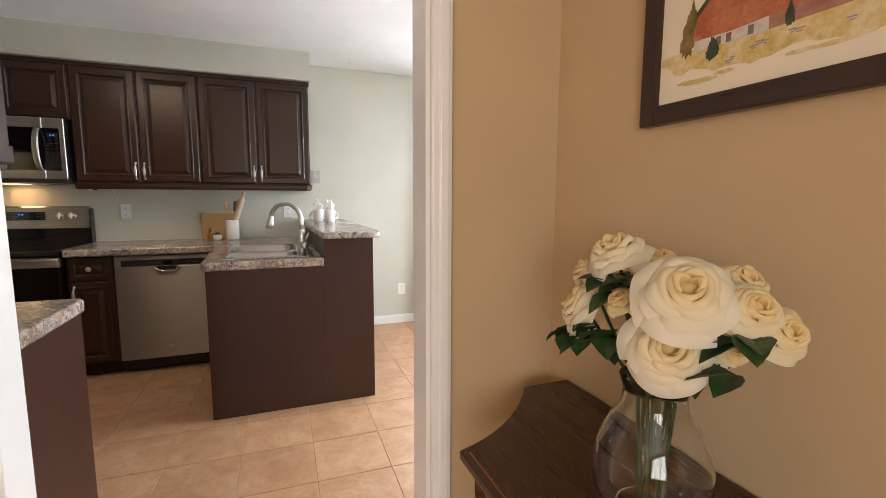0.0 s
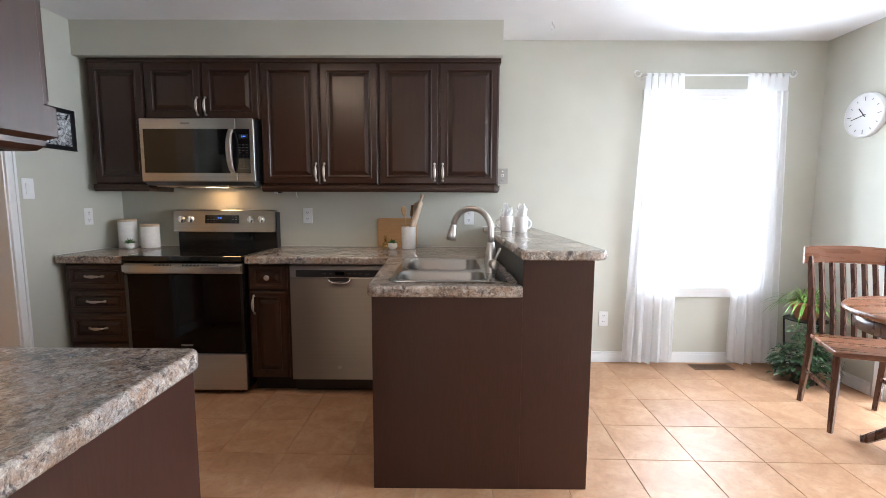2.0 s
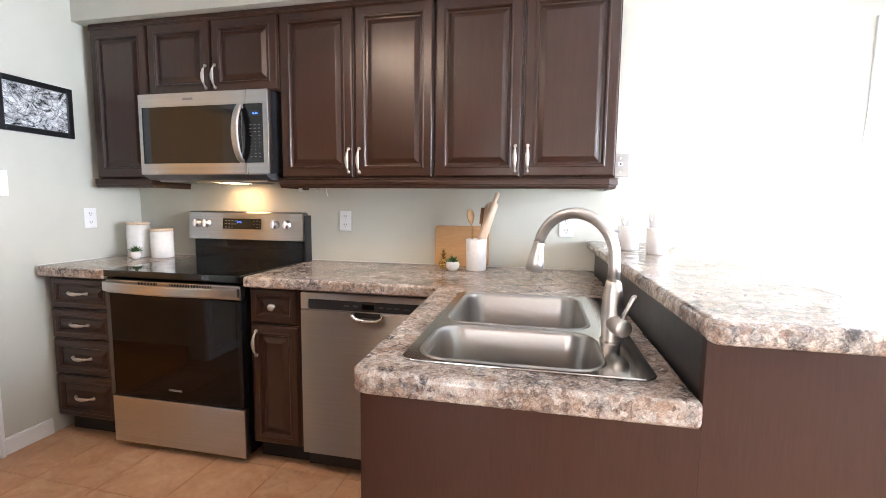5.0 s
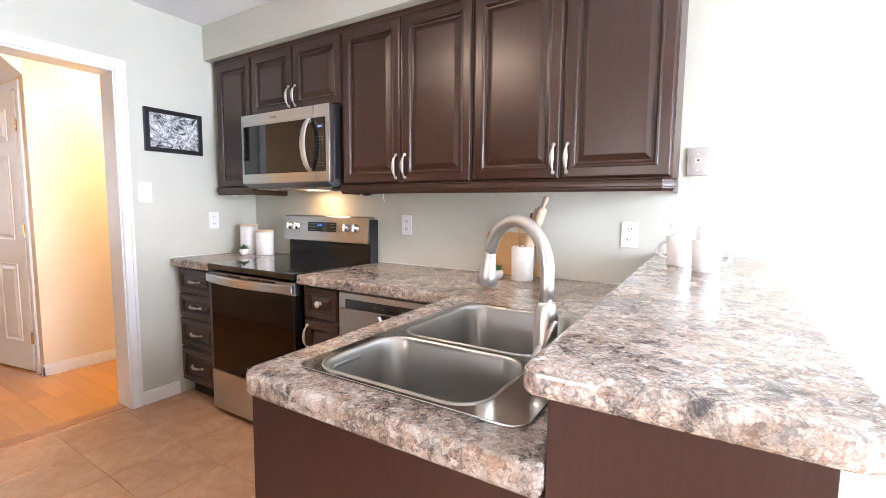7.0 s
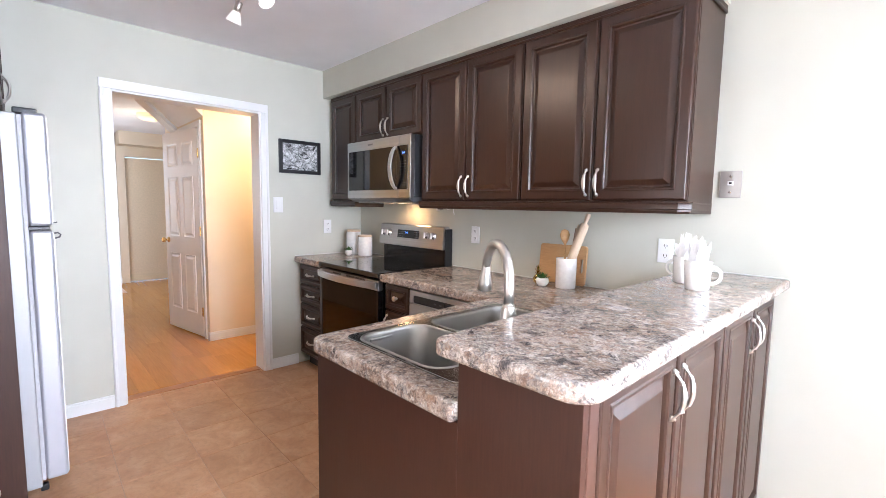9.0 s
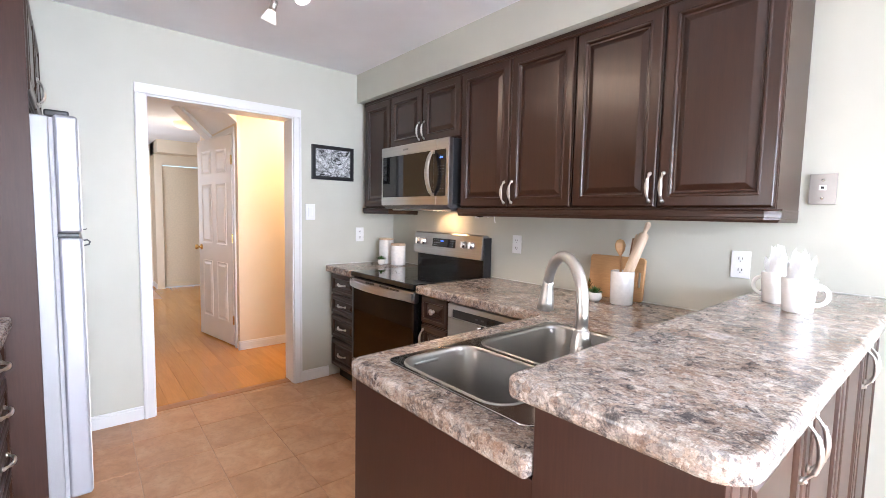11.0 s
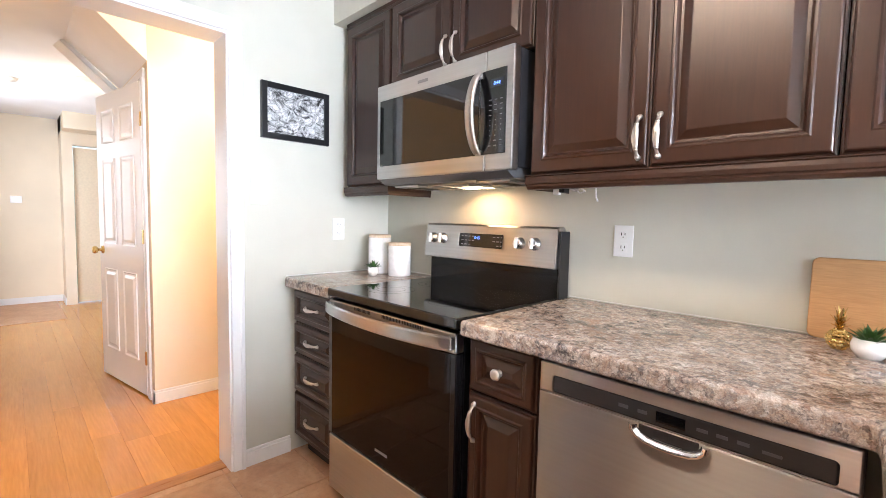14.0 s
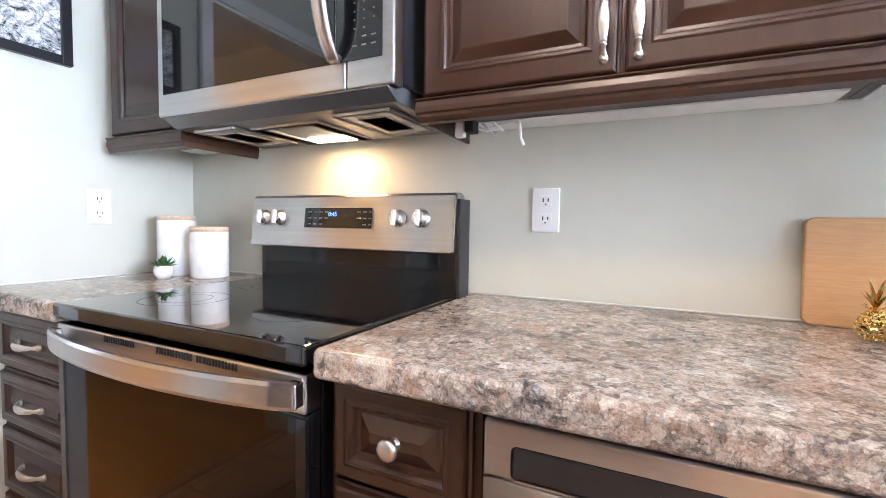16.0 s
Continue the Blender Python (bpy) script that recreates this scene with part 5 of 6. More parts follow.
# track light
trk = thing("track_light", (0.93, -1.36, CEIL), "brushed nickel ceiling track light with frosted glass spots", "ceiling light")
bm = bmesh.new()
tube(bm, [(-0.06, 0.01, -0.014), (0.10, 0.012, -0.014), (0.28, 0.0, -0.014), (0.45, -0.05, -0.014), (0.62, -0.13, -0.014), (0.82, -0.21, -0.014)], 0.011, 10)
part("rail", bm, NICKEL, trk, "curved nickel rail", True)
bm = bmesh.new()
lathe(bm, [(0, 0), (0.055, 0), (0.055, -0.012), (0.045, -0.022), (0, -0.024)], 28, (0.36, -0.02, 0))
part("canopy", bm, NICKEL, trk, "round ceiling canopy", True)
FROST = glow("frosted_glass_shade", (0.86, 0.78, 0.72), 0.35)
BULB = glow("lit_bulb_face", (1.0, 0.95, 0.88), 8.0)
for k, (sx, sy, tx, ty) in enumerate(((0.0, 0.0, -0.45, -0.20), (0.27, 0.0, 0.55, 0.25), (0.52, -0.08, 0.10, 0.65), (0.75, -0.18, 0.15, 0.65))):
    aim = Vector((tx, ty, -1)).normalized()
    bm = bmesh.new()
    tube(bm, [(sx, sy, -0.012), (sx, sy, -0.055)], 0.006, 10)
    part("stem", bm, NICKEL, trk)
    m = Matrix.Translation((sx, sy, -0.055)) @ aim.to_track_quat("Z", "Y").to_matrix().to_4x4()
    bm = bmesh.new()
    lathe(bm, [(0, -0.012), (0.012, -0.012), (0.0185, -0.006), (0.0175, 0.018), (0.0185, 0.040), (0, 0.040)], 22)
    hd = part("lamp_head", bm, NICKEL, trk, "", True)
    hd.matrix_local = m
    bm = bmesh.new()
    lathe(bm, [(0.019, 0.040), (0.024, 0.050), (0.036, 0.085), (0.039, 0.098), (0.0365, 0.098), (0.033, 0.085), (0.021, 0.050)], 26)
    part("shade", bm, FROST, hd, "frosted glass shade", True)
    bm = bmesh.new()
    lathe(bm, [(0, 0.0945), (0.034, 0.0945), (0.034, 0.092), (0, 0.092)], 24)
    part("bulb", bm, BULB, hd)
    spot = lamp("spot_light", "SPOT", Matrix.Translation((0.93, -1.36, CEIL)) @ Matrix.Translation((sx, sy, -0.055)) @ Matrix.Translation(aim * 0.108) @ (-aim).to_track_quat("Z", "Y").to_matrix().to_4x4(), 12 if k > 1 else 4, (1.0, 0.72, 0.46), radius=0.05)
    spot.data.spot_size, spot.data.spot_blend = radians(118), 0.9

# ---- things on the counters ----


def canister(x, y, r, h, label):
    t = thing("canister", (x, y, 0.915), label, "canister", "canisters beside the range")
    bm = bmesh.new()
    lathe(bm, [(0, 0), (r - 0.004, 0), (r, 0.004), (r, h - 0.018), (r - 0.004, h - 0.016), (0, h - 0.016)], 36)
    part("jar", bm, CERAMIC, t, "", True)
    bm = bmesh.new()
    lathe(bm, [(0, h - 0.0158), (r - 0.002, h - 0.0158), (r - 0.001, h - 0.003), (r - 0.004, h), (0, h)], 36)
    part("lid", bm, PALEWOOD, t, "pale wooden lid", True)


canister(0.145, -0.165, 0.062, 0.212, "tall white ceramic canister with a wooden lid")
canister(0.300, -0.150, 0.062, 0.175, "short white ceramic canister with a wooden lid")


def leaf(bm, base, d, length, width, bend=0.3, side=None, rows=4):
    """A pointed leaf with a folded middle, from base along d."""
    d = Vector(d).normalized()
    side = (d.cross(Vector((0, 0, 1))) if side is None else Vector(side))
    side = side.normalized() if side.length > 1e-4 else Vector((1, 0, 0))
    up = side.cross(d).normalized()
    prev = None
    for k in range(rows + 1):
        t = k / rows
        c = Vector(base) + d * length * t - Vector((0, 0, 1)) * bend * length * t * t
        w = width * math.sin(math.pi * min(1, 0.12 + t * 0.88)) * 0.5
        ring = [bm.verts.new(c - side * w + up * w * 0.3), bm.verts.new(c), bm.verts.new(c + side * w + up * w * 0.3)]
        if prev:
            bm.faces.new((prev[0], prev[1], ring[1], ring[0]))
            bm.faces.new((prev[1], prev[2], ring[2], ring[1]))
        prev = ring


def succulent(x, y, r, h, spread, label, potlabel, z=0.915):
    t = thing("succulent", (x, y, z), label, "plant", "potted succulents")
    bm = bmesh.new()
    lathe(bm, [(0, 0), (r * 0.6, 0), (r * 0.95, h * 0.35), (r, h * 0.65), (r * 0.86, h), (r * 0.78, h), (r * 0.8, h * 0.8), (0, h * 0.8)], 28)
    part("pot", bm, CERAMIC, t, potlabel, True)
    bm = bmesh.new()
    rnd = random.Random(int(x * 1000))
    for k in range(46):
        a = k * 2.39996
        e = 0.25 + 1.1 * (1 - k / 46)
        d = Vector((math.cos(a) * math.cos(e), math.sin(a) * math.cos(e), math.sin(e) * 0.9 + 0.15))
        leaf(bm, (math.cos(a) * r * 0.35 * (k / 46), math.sin(a) * r * 0.35 * (k / 46), h * 0.8), d, spread * (0.7 + 0.5 * rnd.random()), spread * 0.24, 0.1)
    part("foliage", bm, LEAF, t, "green spiky leaves")


succulent(0.222, -0.262, 0.030, 0.045, 0.046, "tiny green succulent in a white cone pot", "small white pot")
succulent(2.108, -0.190, 0.036, 0.046, 0.045, "small green succulent in a round white pot", "round white ceramic pot")
pa = thing("pineapple_figurine", (2.050, -0.150, 0.915), "small shiny gold pineapple ornament", "ornament")
bm = bmesh.new()
prof = [(0, 0)]
for k in range(1, 12):
    t = k / 12
    prof.append((0.024 * math.sin(math.pi * (0.12 + 0.8 * t)) * (1.06 if k % 2 else 0.94), t * 0.056))
lathe(bm, prof + [(0, 0.056)], 12)
for k in range(1, 10):
    for j in range(10):
        a = 2 * math.pi * (j + 0.5 * (k % 2)) / 10
        r = 0.024 * math.sin(math.pi * (0.12 + 0.8 * k / 10))
        tube(bm, [(r * 0.85 * math.cos(a), r * 0.85 * math.sin(a), 0.0056 * k), (r * 1.06 * math.cos(a), r * 1.06 * math.sin(a), 0.0056 * k), (r * 1.16 * math.cos(a), r * 1.16 * math.sin(a), 0.0056 * k + 0.001)], [0.0042, 0.0032, 0.0008], 5)
part("fruit", bm, GOLD, pa, "knobbly gold fruit")
bm = bmesh.new()
for lv, (n, e, ln) in enumerate(((6, 0.5, 0.024), (6, 0.9, 0.034), (4, 1.25, 0.045))):
    for k in range(n):
        a = 2 * math.pi * k / n + lv
        leaf(bm, (0, 0, 0.052 + 0.006 * lv), (math.cos(a) * math.cos(e), math.sin(a) * math.cos(e), math.sin(e)), ln, 0.010, -0.1)
part("crown", bm, GOLD, pa, "gold leaf crown")
cb = thing("cutting_board", pose(2.125, -0.030, 0.915, -5, 0, 0), "bamboo cutting board with a slot leaning on the wall", "cutting board")
bm = bmesh.new()
slot = rounded([(0.115, 0.07), (0.135, 0.07), (0.135, 0.15), (0.115, 0.15)], 0.0095, 5)
slab(bm, rounded([(-0.150, 0.0), (0.150, 0.0), (0.150, 0.222), (-0.150, 0.222)], 0.018), -0.009, 0.009, 0.004, 3, [[(p.x, p.y) for p in slot]])
bmesh.ops.rotate(bm, verts=bm.verts, cent=(0, 0, 0), matrix=Matrix.Rotation(radians(90), 3, "X"))
part("board", bm, BAMBOO, cb)
cr = thing("utensil_crock", (2.222, -0.140, 0.915), "plain white ceramic utensil crock", "crock")
bm = bmesh.new()
lathe(bm, [(0, 0), (0.050, 0), (0.053, 0.004), (0.055, 0.160), (0.0535, 0.1625), (0.051, 0.160), (0.049, 0.010), (0, 0.010)], 40)
part("jar", bm, CERAMIC, cr, "", True)


def axis_pose(base, tip):
    d = Vector(tip) - Vector(base)
    return Matrix.Translation(base) @ d.to_track_quat("Z", "Y").to_matrix().to_4x4()


rp = thing("rolling_pin", axis_pose((2.205, -0.150, 0.932), (2.325, -0.112, 1.318)), "pale wooden rolling pin standing in the crock", "rolling pin")
bm = bmesh.new()
lathe(bm, [(0, 0), (0.010, 0.004), (0.012, 0.03), (0.008, 0.05), (0.0225, 0.058), (0.0235, 0.08), (0.0235, 0.330), (0.0215, 0.345), (0.009, 0.352), (0.012, 0.375), (0.0135, 0.395), (0.009, 0.404), (0, 0.406)], 24)
part("roller", bm, PALEWOOD, rp, "", True)
sp = thing("wooden_spoon", axis_pose((2.212, -0.125, 0.930), (2.180, -0.100, 1.230)), "light wooden spoon standing in the crock", "spoon")
bm = bmesh.new()
tube(bm, [(0, 0, 0), (0, 0, 0.22), (0, 0, 0.228), (0, 0, 0.25), (0, 0, 0.275), (0, 0, 0.295), (0, 0, 0.302)], [0.005, 0.006, 0.011, 0.024, 0.028, 0.019, 0.004], 16, 1.0)
for v in bm.verts:
    if v.co.z > 0.2:
        v.co.y *= 0.35
part("spoon", bm, BAMBOO, sp, "", True)
sl = thing("wooden_spatula", axis_pose((2.228, -0.130, 0.930), (2.255, -0.095, 1.265)), "brown wooden spatula standing in the crock", "spatula")
part("blade", boxes((-0.005, 0.005, -0.004, 0.004, 0, 0.23), (-0.020, 0.020, -0.003, 0.003, 0.225, 0.31), r=0.002), wood("walnut_utensil", (0.22, 0.12, 0.06), (0.36, 0.21, 0.11), 0.5), sl)


tn = thing("wooden_turner", axis_pose((2.236, -0.150, 0.930), (2.272, -0.118, 1.262)), "pale slim wooden turner with a rounded end in the crock", "utensil")
bm = bmesh.new()
tube(bm, [(0, 0, 0), (0, 0, 0.18), (0, 0, 0.215), (0, 0, 0.25), (0, 0, 0.30), (0, 0, 0.325), (0, 0, 0.333)], [0.0055, 0.0065, 0.010, 0.0145, 0.0150, 0.010, 0.003], 14)
for v in bm.verts:
    v.co.y *= 0.5
part("turner", bm, PALEWOOD, tn, "", True)


def mug(x, y, turn, label, seed):
    t = thing("mug", pose(x, y, 1.070, 0, 0, turn), label, "mug", "mugs on the bar")
    bm = bmesh.new()
    lathe(bm, [(0, 0), (0.034, 0), (0.038, 0.004), (0.0435, 0.098), (0.042, 0.100), (0.040, 0.098), (0.035, 0.008), (0, 0.008)], 32)
    part("cup", bm, CERAMIC, t, "", True)
    bm = bmesh.new()
    tube(bm, [(0.040 + 0.030 * math.sin(a), 0, 0.052 - 0.029 * math.cos(a)) for a in (math.pi * k / 12 for k in range(13))], 0.0062, 10)
    part("handle", bm, CERAMIC, t, "", True)
    rnd = random.Random(seed)
    for k in range(2):
        bm = bmesh.new()
        nseg = 14
        low, top, mid = [], [], []
        for q in range(nseg):
            a = 2 * math.pi * q / nseg
            r0 = 0.030 - 0.006 * k
            r1 = (0.040 if k == 0 else 0.020) * (0.75 + 0.5 * rnd.random())
            low.append(bm.verts.new((0.6 * r0 * math.cos(a), 0.6 * r0 * math.sin(a), 0.06)))
            mid.append(bm.verts.new((r0 * math.cos(a), r0 * math.sin(a), 0.099)))
            top.append(bm.verts.new((r1 * math.cos(a), r1 * math.sin(a), 0.115 + 0.055 * rnd.random() + 0.02 * k)))
        for q in range(nseg):
            bm.faces.new((low[q], low[(q + 1) % nseg], mid[(q + 1) % nseg], mid[q]))
            bm.faces.new((mid[q], mid[(q + 1) % nseg], top[(q + 1) % nseg], top[q]))
        part("tissue", bm, PAPER, t, "crumpled white tissue paper")


mug(2.905, -0.440, 170, "white mug stuffed with white tissue paper", 3)
mug(2.985, -0.565, 20, "white mug with its handle out, stuffed with tissue paper", 8)
cd = thing("cable_bundle", (1.275, -0.205, 1.350), "white power plug and cord tucked under the wall cabinet", "cable")
part("plug", boxes((-0.012, 0.012, -0.02, 0.0, -0.036, 0.0), r=0.004), WHITEPLASTIC, cd)
part("socket_block", boxes((0.018, 0.040, -0.03, 0.005, -0.028, 0.0), r=0.002), DARKGAP, cd)
bm = bmesh.new()
tube(bm, [(0.03, 0.0, -0.006), (0.06, 0.01, -0.022), (0.09, 0.0, -0.010), (0.12, 0.01, -0.004), (0.14, 0.0, -0.012), (0.143, 0.0, -0.045), (0.15, 0.0, -0.060)], 0.003, 8)
part("cord", bm, WHITEPLASTIC, cd, "", True)
bm = bmesh.new()
tube(bm, [(0.05, 0.0, -0.004), (0.075, 0.015, -0.030), (0.10, 0.005, -0.024), (0.08, -0.01, -0.008)], 0.003, 8)
part("loop", bm, WHITEPLASTIC, cd, "", True)

# ---- hall things ----


def six_panel(w, h, thick=0.035):
    bm = bmesh.new()
    box(bm, 0, w, 0, thick, 0, h, 0.002)
    st = 0.11
    pw = (w - 3 * st) / 2
    for zz0, zz1 in ((0.22, 0.80), (0.98, 1.58), (1.69, h - 0.12)):
        for x in (st, st * 2 + pw):
            for face, sgn in ((0.0, -1), (thick, 1)):
                vs = []
                for i, d in ((0, 0.0005), (0.010, -0.006), (0.022, -0.006), (0.040, 0.003)):
                    y = face + sgn * d
                    vs.append([bm.verts.new(p) for p in ((x + i, y, zz0 + i), (x + pw - i, y, zz0 + i), (x + pw - i, y, zz1 - i), (x + i, y, zz1 - i))])
                # raised moulding ring and field standing proud of the slab
                for ring in vs:
                    for v in ring:
                        v.co.y += sgn * 0.007
                for a, b in zip(vs, vs[1:]):
                    for k in range(4):
                        bm.faces.new((a[k], a[(k + 1) % 4], b[(k + 1) % 4], b[k]))
                bm.faces.new(vs[-1])
                base = [bm.verts.new((v.co.x, face, v.co.z)) for v in vs[0]]
                for k in range(4):
                    bm.faces.new((base[k], base[(k + 1) % 4], vs[0][(k + 1) % 4], vs[0][k]))
    bmesh.ops.recalc_face_normals(bm, faces=bm.faces)
    return bm


def knob_set(parent, x, z, thick=0.035):
    for s, y in ((-1, 0.0), (1, thick)):
        bm = bmesh.new()
        lathe(bm, [(0, 0), (0.030, 0), (0.028, 0.006), (0.011, 0.010), (0.010, 0.030), (0.024, 0.038), (0.028, 0.050), (0.022, 0.062), (0, 0.066)], 24)
        bmesh.ops.rotate(bm, verts=bm.verts, cent=(0, 0, 0), matrix=Matrix.Rotation(radians(90 if s < 0 else -90), 3, "X"))
        k = part("door_knob", bm, BRASS, parent, "brass door knob", True)
        k.location = (x, y, z)


hd = tagged(new("door_1"), "white six-panel closet door standing slightly open", "door", kind="structure")
hd.matrix_world = pose(-1.995, -1.150, 0.012, 0, 0, 10.5)
part("leaf", six_panel(0.755, 2.035), DOORPAINT, hd)
knob_set(hd, 0.06, 0.93)
for z in (0.25, 1.05, 1.80):
    part("hinge", boxes((0.745, 0.762, -0.004, 0.006, z - 0.045, z + 0.045), r=0.002), BRASS, hd)
fixed("trim_closet_door", boxes((-2.075, -2.02, -1.010, -0.995, 0, 2.06), (-1.24, -1.185, -1.010, -0.995, 0, 2.06), (-2.075, -1.185, -1.010, -0.995, 2.06, 2.115), r=0.003), TRIM, "white casing round the closet door", "trim")
fd = tagged(new("door_2"), "plain cream flat door at the end of the hall", "door", kind="structure")
fd.matrix_world = pose(-5.35, -1.015, 0.01, 0, 0, 90)
FLAT = plain("cream_flat_door", (0.72, 0.62, 0.46), 0.45)
part("leaf", boxes((0.005, 0.785, 0, 0.04, 0, 2.03), r=0.003), FLAT, fd)
fixed("far_door_bulkhead", boxes((-5.72, -4.95, -1.13, 1.5, 2.22, CEIL - 0.03)), CREAM, "cream bulkhead above the far door", "bulkhead")
th = thing("thermostat", pose(-5.72, -1.56, 1.35, 0, 0, 90), "small white thermostat on the cream wall", "thermostat")
part("case", boxes((-0.055, 0.055, -0.025, 0, -0.045, 0.045), r=0.006), WHITEPLASTIC, th)
part("screen", boxes((-0.03, 0.03, -0.0262, -0.0245, -0.01, 0.028), r=0.0005), plain("grey_lcd", (0.3, 0.33, 0.3), 0.2), th)
sd = thing("smoke_detector", (-3.6, -1.60, CEIL - 0.03), "round white smoke detector on the hall ceiling", "smoke detector")
bm = bmesh.new()
lathe(bm, [(0, 0), (0.07, 0), (0.068, -0.02), (0.055, -0.036), (0, -0.038)], 28)
part("case", bm, WHITEPLASTIC, sd, "", True)
hl = thing("hall_ceiling_light", (-0.62, -0.25, CEIL - 0.03), "warm glowing glass ceiling light in the hall", "ceiling light")
bm = bmesh.new()
lathe(bm, [(0, 0), (0.09, 0), (0.09, -0.018), (0, -0.018)], 28)
part("base", bm, BRASS, hl, "", True)
bm = bmesh.new()
lathe(bm, [(0.10, -0.0185), (0.125, -0.035), (0.115, -0.075), (0.07, -0.105), (0, -0.115)], 28)
part("shade", bm, glow("warm_glass_shade", (1.0, 0.62, 0.25), 9.0), hl, "glowing amber glass shade", True)
lamp("hall_lamp", "POINT", pose(-0.62, -0.25, 2.24), 20, (1.0, 0.72, 0.42), radius=0.06)
hl2 = thing("hall_ceiling_light", (-3.1, -1.05, CEIL - 0.03), "warm glowing glass ceiling light by the entry", "ceiling light")
bm = bmesh.new()
lathe(bm, [(0, 0), (0.14, -0.01), (0.13, -0.05), (0.07, -0.08), (0, -0.09)], 28)
part("shade", bm, glow("warm_glass_shade_entry", (1.0, 0.72, 0.4), 0.4), hl2, "glowing glass shade", True)
lamp("entry_lamp", "POINT", pose(-3.1, -1.05, 2.05), 4.5, (1.0, 0.78, 0.5), radius=0.06)

# ---- breakfast area ----
OAK = wood("red_brown_chair_wood", (0.12, 0.042, 0.019), (0.23, 0.09, 0.042), 0.28, "X", 0.5, coat=0.2, contrast=0.5)
DARKOAK = wood("dark_brown_chair_wood", (0.05, 0.018, 0.010), (0.10, 0.038, 0.020), 0.28, "Z", 0.8, coat=0.3)
ch = thing("dining_chair", pose(4.88, -0.96, 0, 0, 0, -20), "two-tone wooden dining chair with a slatted back", "chair")
bm = bmesh.new()
slab(bm, rounded([(-0.21, -0.21), (0.21, -0.21), (0.19, 0.20), (-0.19, 0.20)], 0.04), 0.432, 0.462, 0.010, 3)
part("seat", bm, OAK, ch, "glossy reddish wooden seat")
for s in (-1, 1):
    bm = bmesh.new()
    tube(bm, [(s * 0.185, -0.175, 0.435), (s * 0.190, -0.185, 0.22), (s * 0.195, -0.195, 0.0)], [0.024, 0.020, 0.015], 4)
    part("leg", bm, DARKOAK, ch)
    bm = bmesh.new()
    tube(bm, [(s * 0.190, 0.235, 0.0), (s * 0.185, 0.190, 0.30), (s * 0.182, 0.185, 0.46), (s * 0.185, 0.225, 0.72), (s * 0.190, 0.270, 0.93)], [0.017, 0.021, 0.023, 0.020, 0.016], 4)
    part("back_post", bm, DARKOAK, ch)
    part("stretcher", boxes((s * 0.185 - 0.009, s * 0.185 + 0.009, -0.17, 0.19, 0.20, 0.225), r=0.003), DARKOAK, ch)
bm = bmesh.new()
rr = []
for k in range(13):
    x = -0.225 + 0.45 * k / 12
    y = 0.268 + 0.022 * (1 - (x / 0.225) ** 2)
    rr.append([bm.verts.new((x, y + dy, 0.885 + dz + 0.012 * (1 - (x / 0.225) ** 2))) for dy, dz in ((-0.012, 0), (0.012, 0), (0.018, 0.105), (-0.004, 0.105))])
for a, b in zip(rr, rr[1:]):
    for k in range(4):
        bm.faces.new((a[k], a[(k + 1) % 4], b[(k + 1) % 4], b[k]))
bm.faces.new(rr[0])
bm.faces.new(rr[-1][::-1])
bmesh.ops.recalc_face_normals(bm, faces=bm.faces)
part("top_rail", bm, OAK, ch, "curved reddish top rail")
for k in range(6):
    x = -0.13 + 0.052 * k
    bm = bmesh.new()
    tube(bm, [(x, 0.175, 0.455), (x, 0.215, 0.68), (x * 1.02, 0.272, 0.895)], 0.012, 4, 1.3)
    part("back_slat", bm, DARKOAK, ch)
tbl = thing("dining_table", (4.93, -1.40, 0), "round reddish wooden dining table with dark apron", "table")
bm = bmesh.new()
lathe(bm, [(0, 0.715), (0.425, 0.715), (0.445, 0.722), (0.450, 0.735), (0.443, 0.746), (0.43, 0.750), (0, 0.750)], 56)
part("tabletop", bm, OAK, tbl, "", True)
bm = bmesh.new()
lathe(bm, [(0.38, 0.640), (0.40, 0.640), (0.40, 0.7148), (0.38, 0.7148), (0.38, 0.640)], 48)
part("apron", bm, DARKOAK, tbl, "", True)
bm = bmesh.new()
lathe(bm, [(0, 0.10), (0.07, 0.10), (0.05, 0.16), (0.06, 0.30), (0.045, 0.42), (0.07, 0.60), (0.10, 0.70), (0, 0.7148)], 28)
part("pedestal", bm, DARKOAK, tbl, "", True)
for k in range(4):
    a = math.pi / 4 + k * math.pi / 2
    bm = bmesh.new()
    tube(bm, [(0.04 * math.cos(a), 0.04 * math.sin(a), 0.18), (0.18 * math.cos(a), 0.18 * math.sin(a), 0.13), (0.30 * math.cos(a), 0.30 * math.sin(a), 0.025), (0.32 * math.cos(a), 0.32 * math.sin(a), 0.022)], [0.030, 0.028, 0.022, 0.020], 8)
    part("foot", bm, DARKOAK, tbl)
IRON = plain("black_wrought_iron", (0.015, 0.015, 0.015), 0.45, 0.5)
st = thing("plant_stand", (5.09, -0.29, 0), "black wire plant stand in the corner", "plant stand")
for k in range(3):
    a = 2 * math.pi * k / 3 + 0.5
    bm = bmesh.new()
    tube(bm, [(0.15 * math.cos(a), 0.15 * math.sin(a), 0.0), (0.11 * math.cos(a), 0.11 * math.sin(a), 0.22), (0.125 * math.cos(a), 0.125 * math.sin(a), 0.44)], 0.006, 8)
    part("leg", bm, IRON, st)
for z, r in ((0.18, 0.118), (0.43, 0.124)):
    bm = bmesh.new()
    tube(bm, [(r * math.cos(a), r * math.sin(a), z) for a in (2 * math.pi * k / 24 for k in range(25))], 0.005, 8)
    part("hoop", bm, IRON, st)
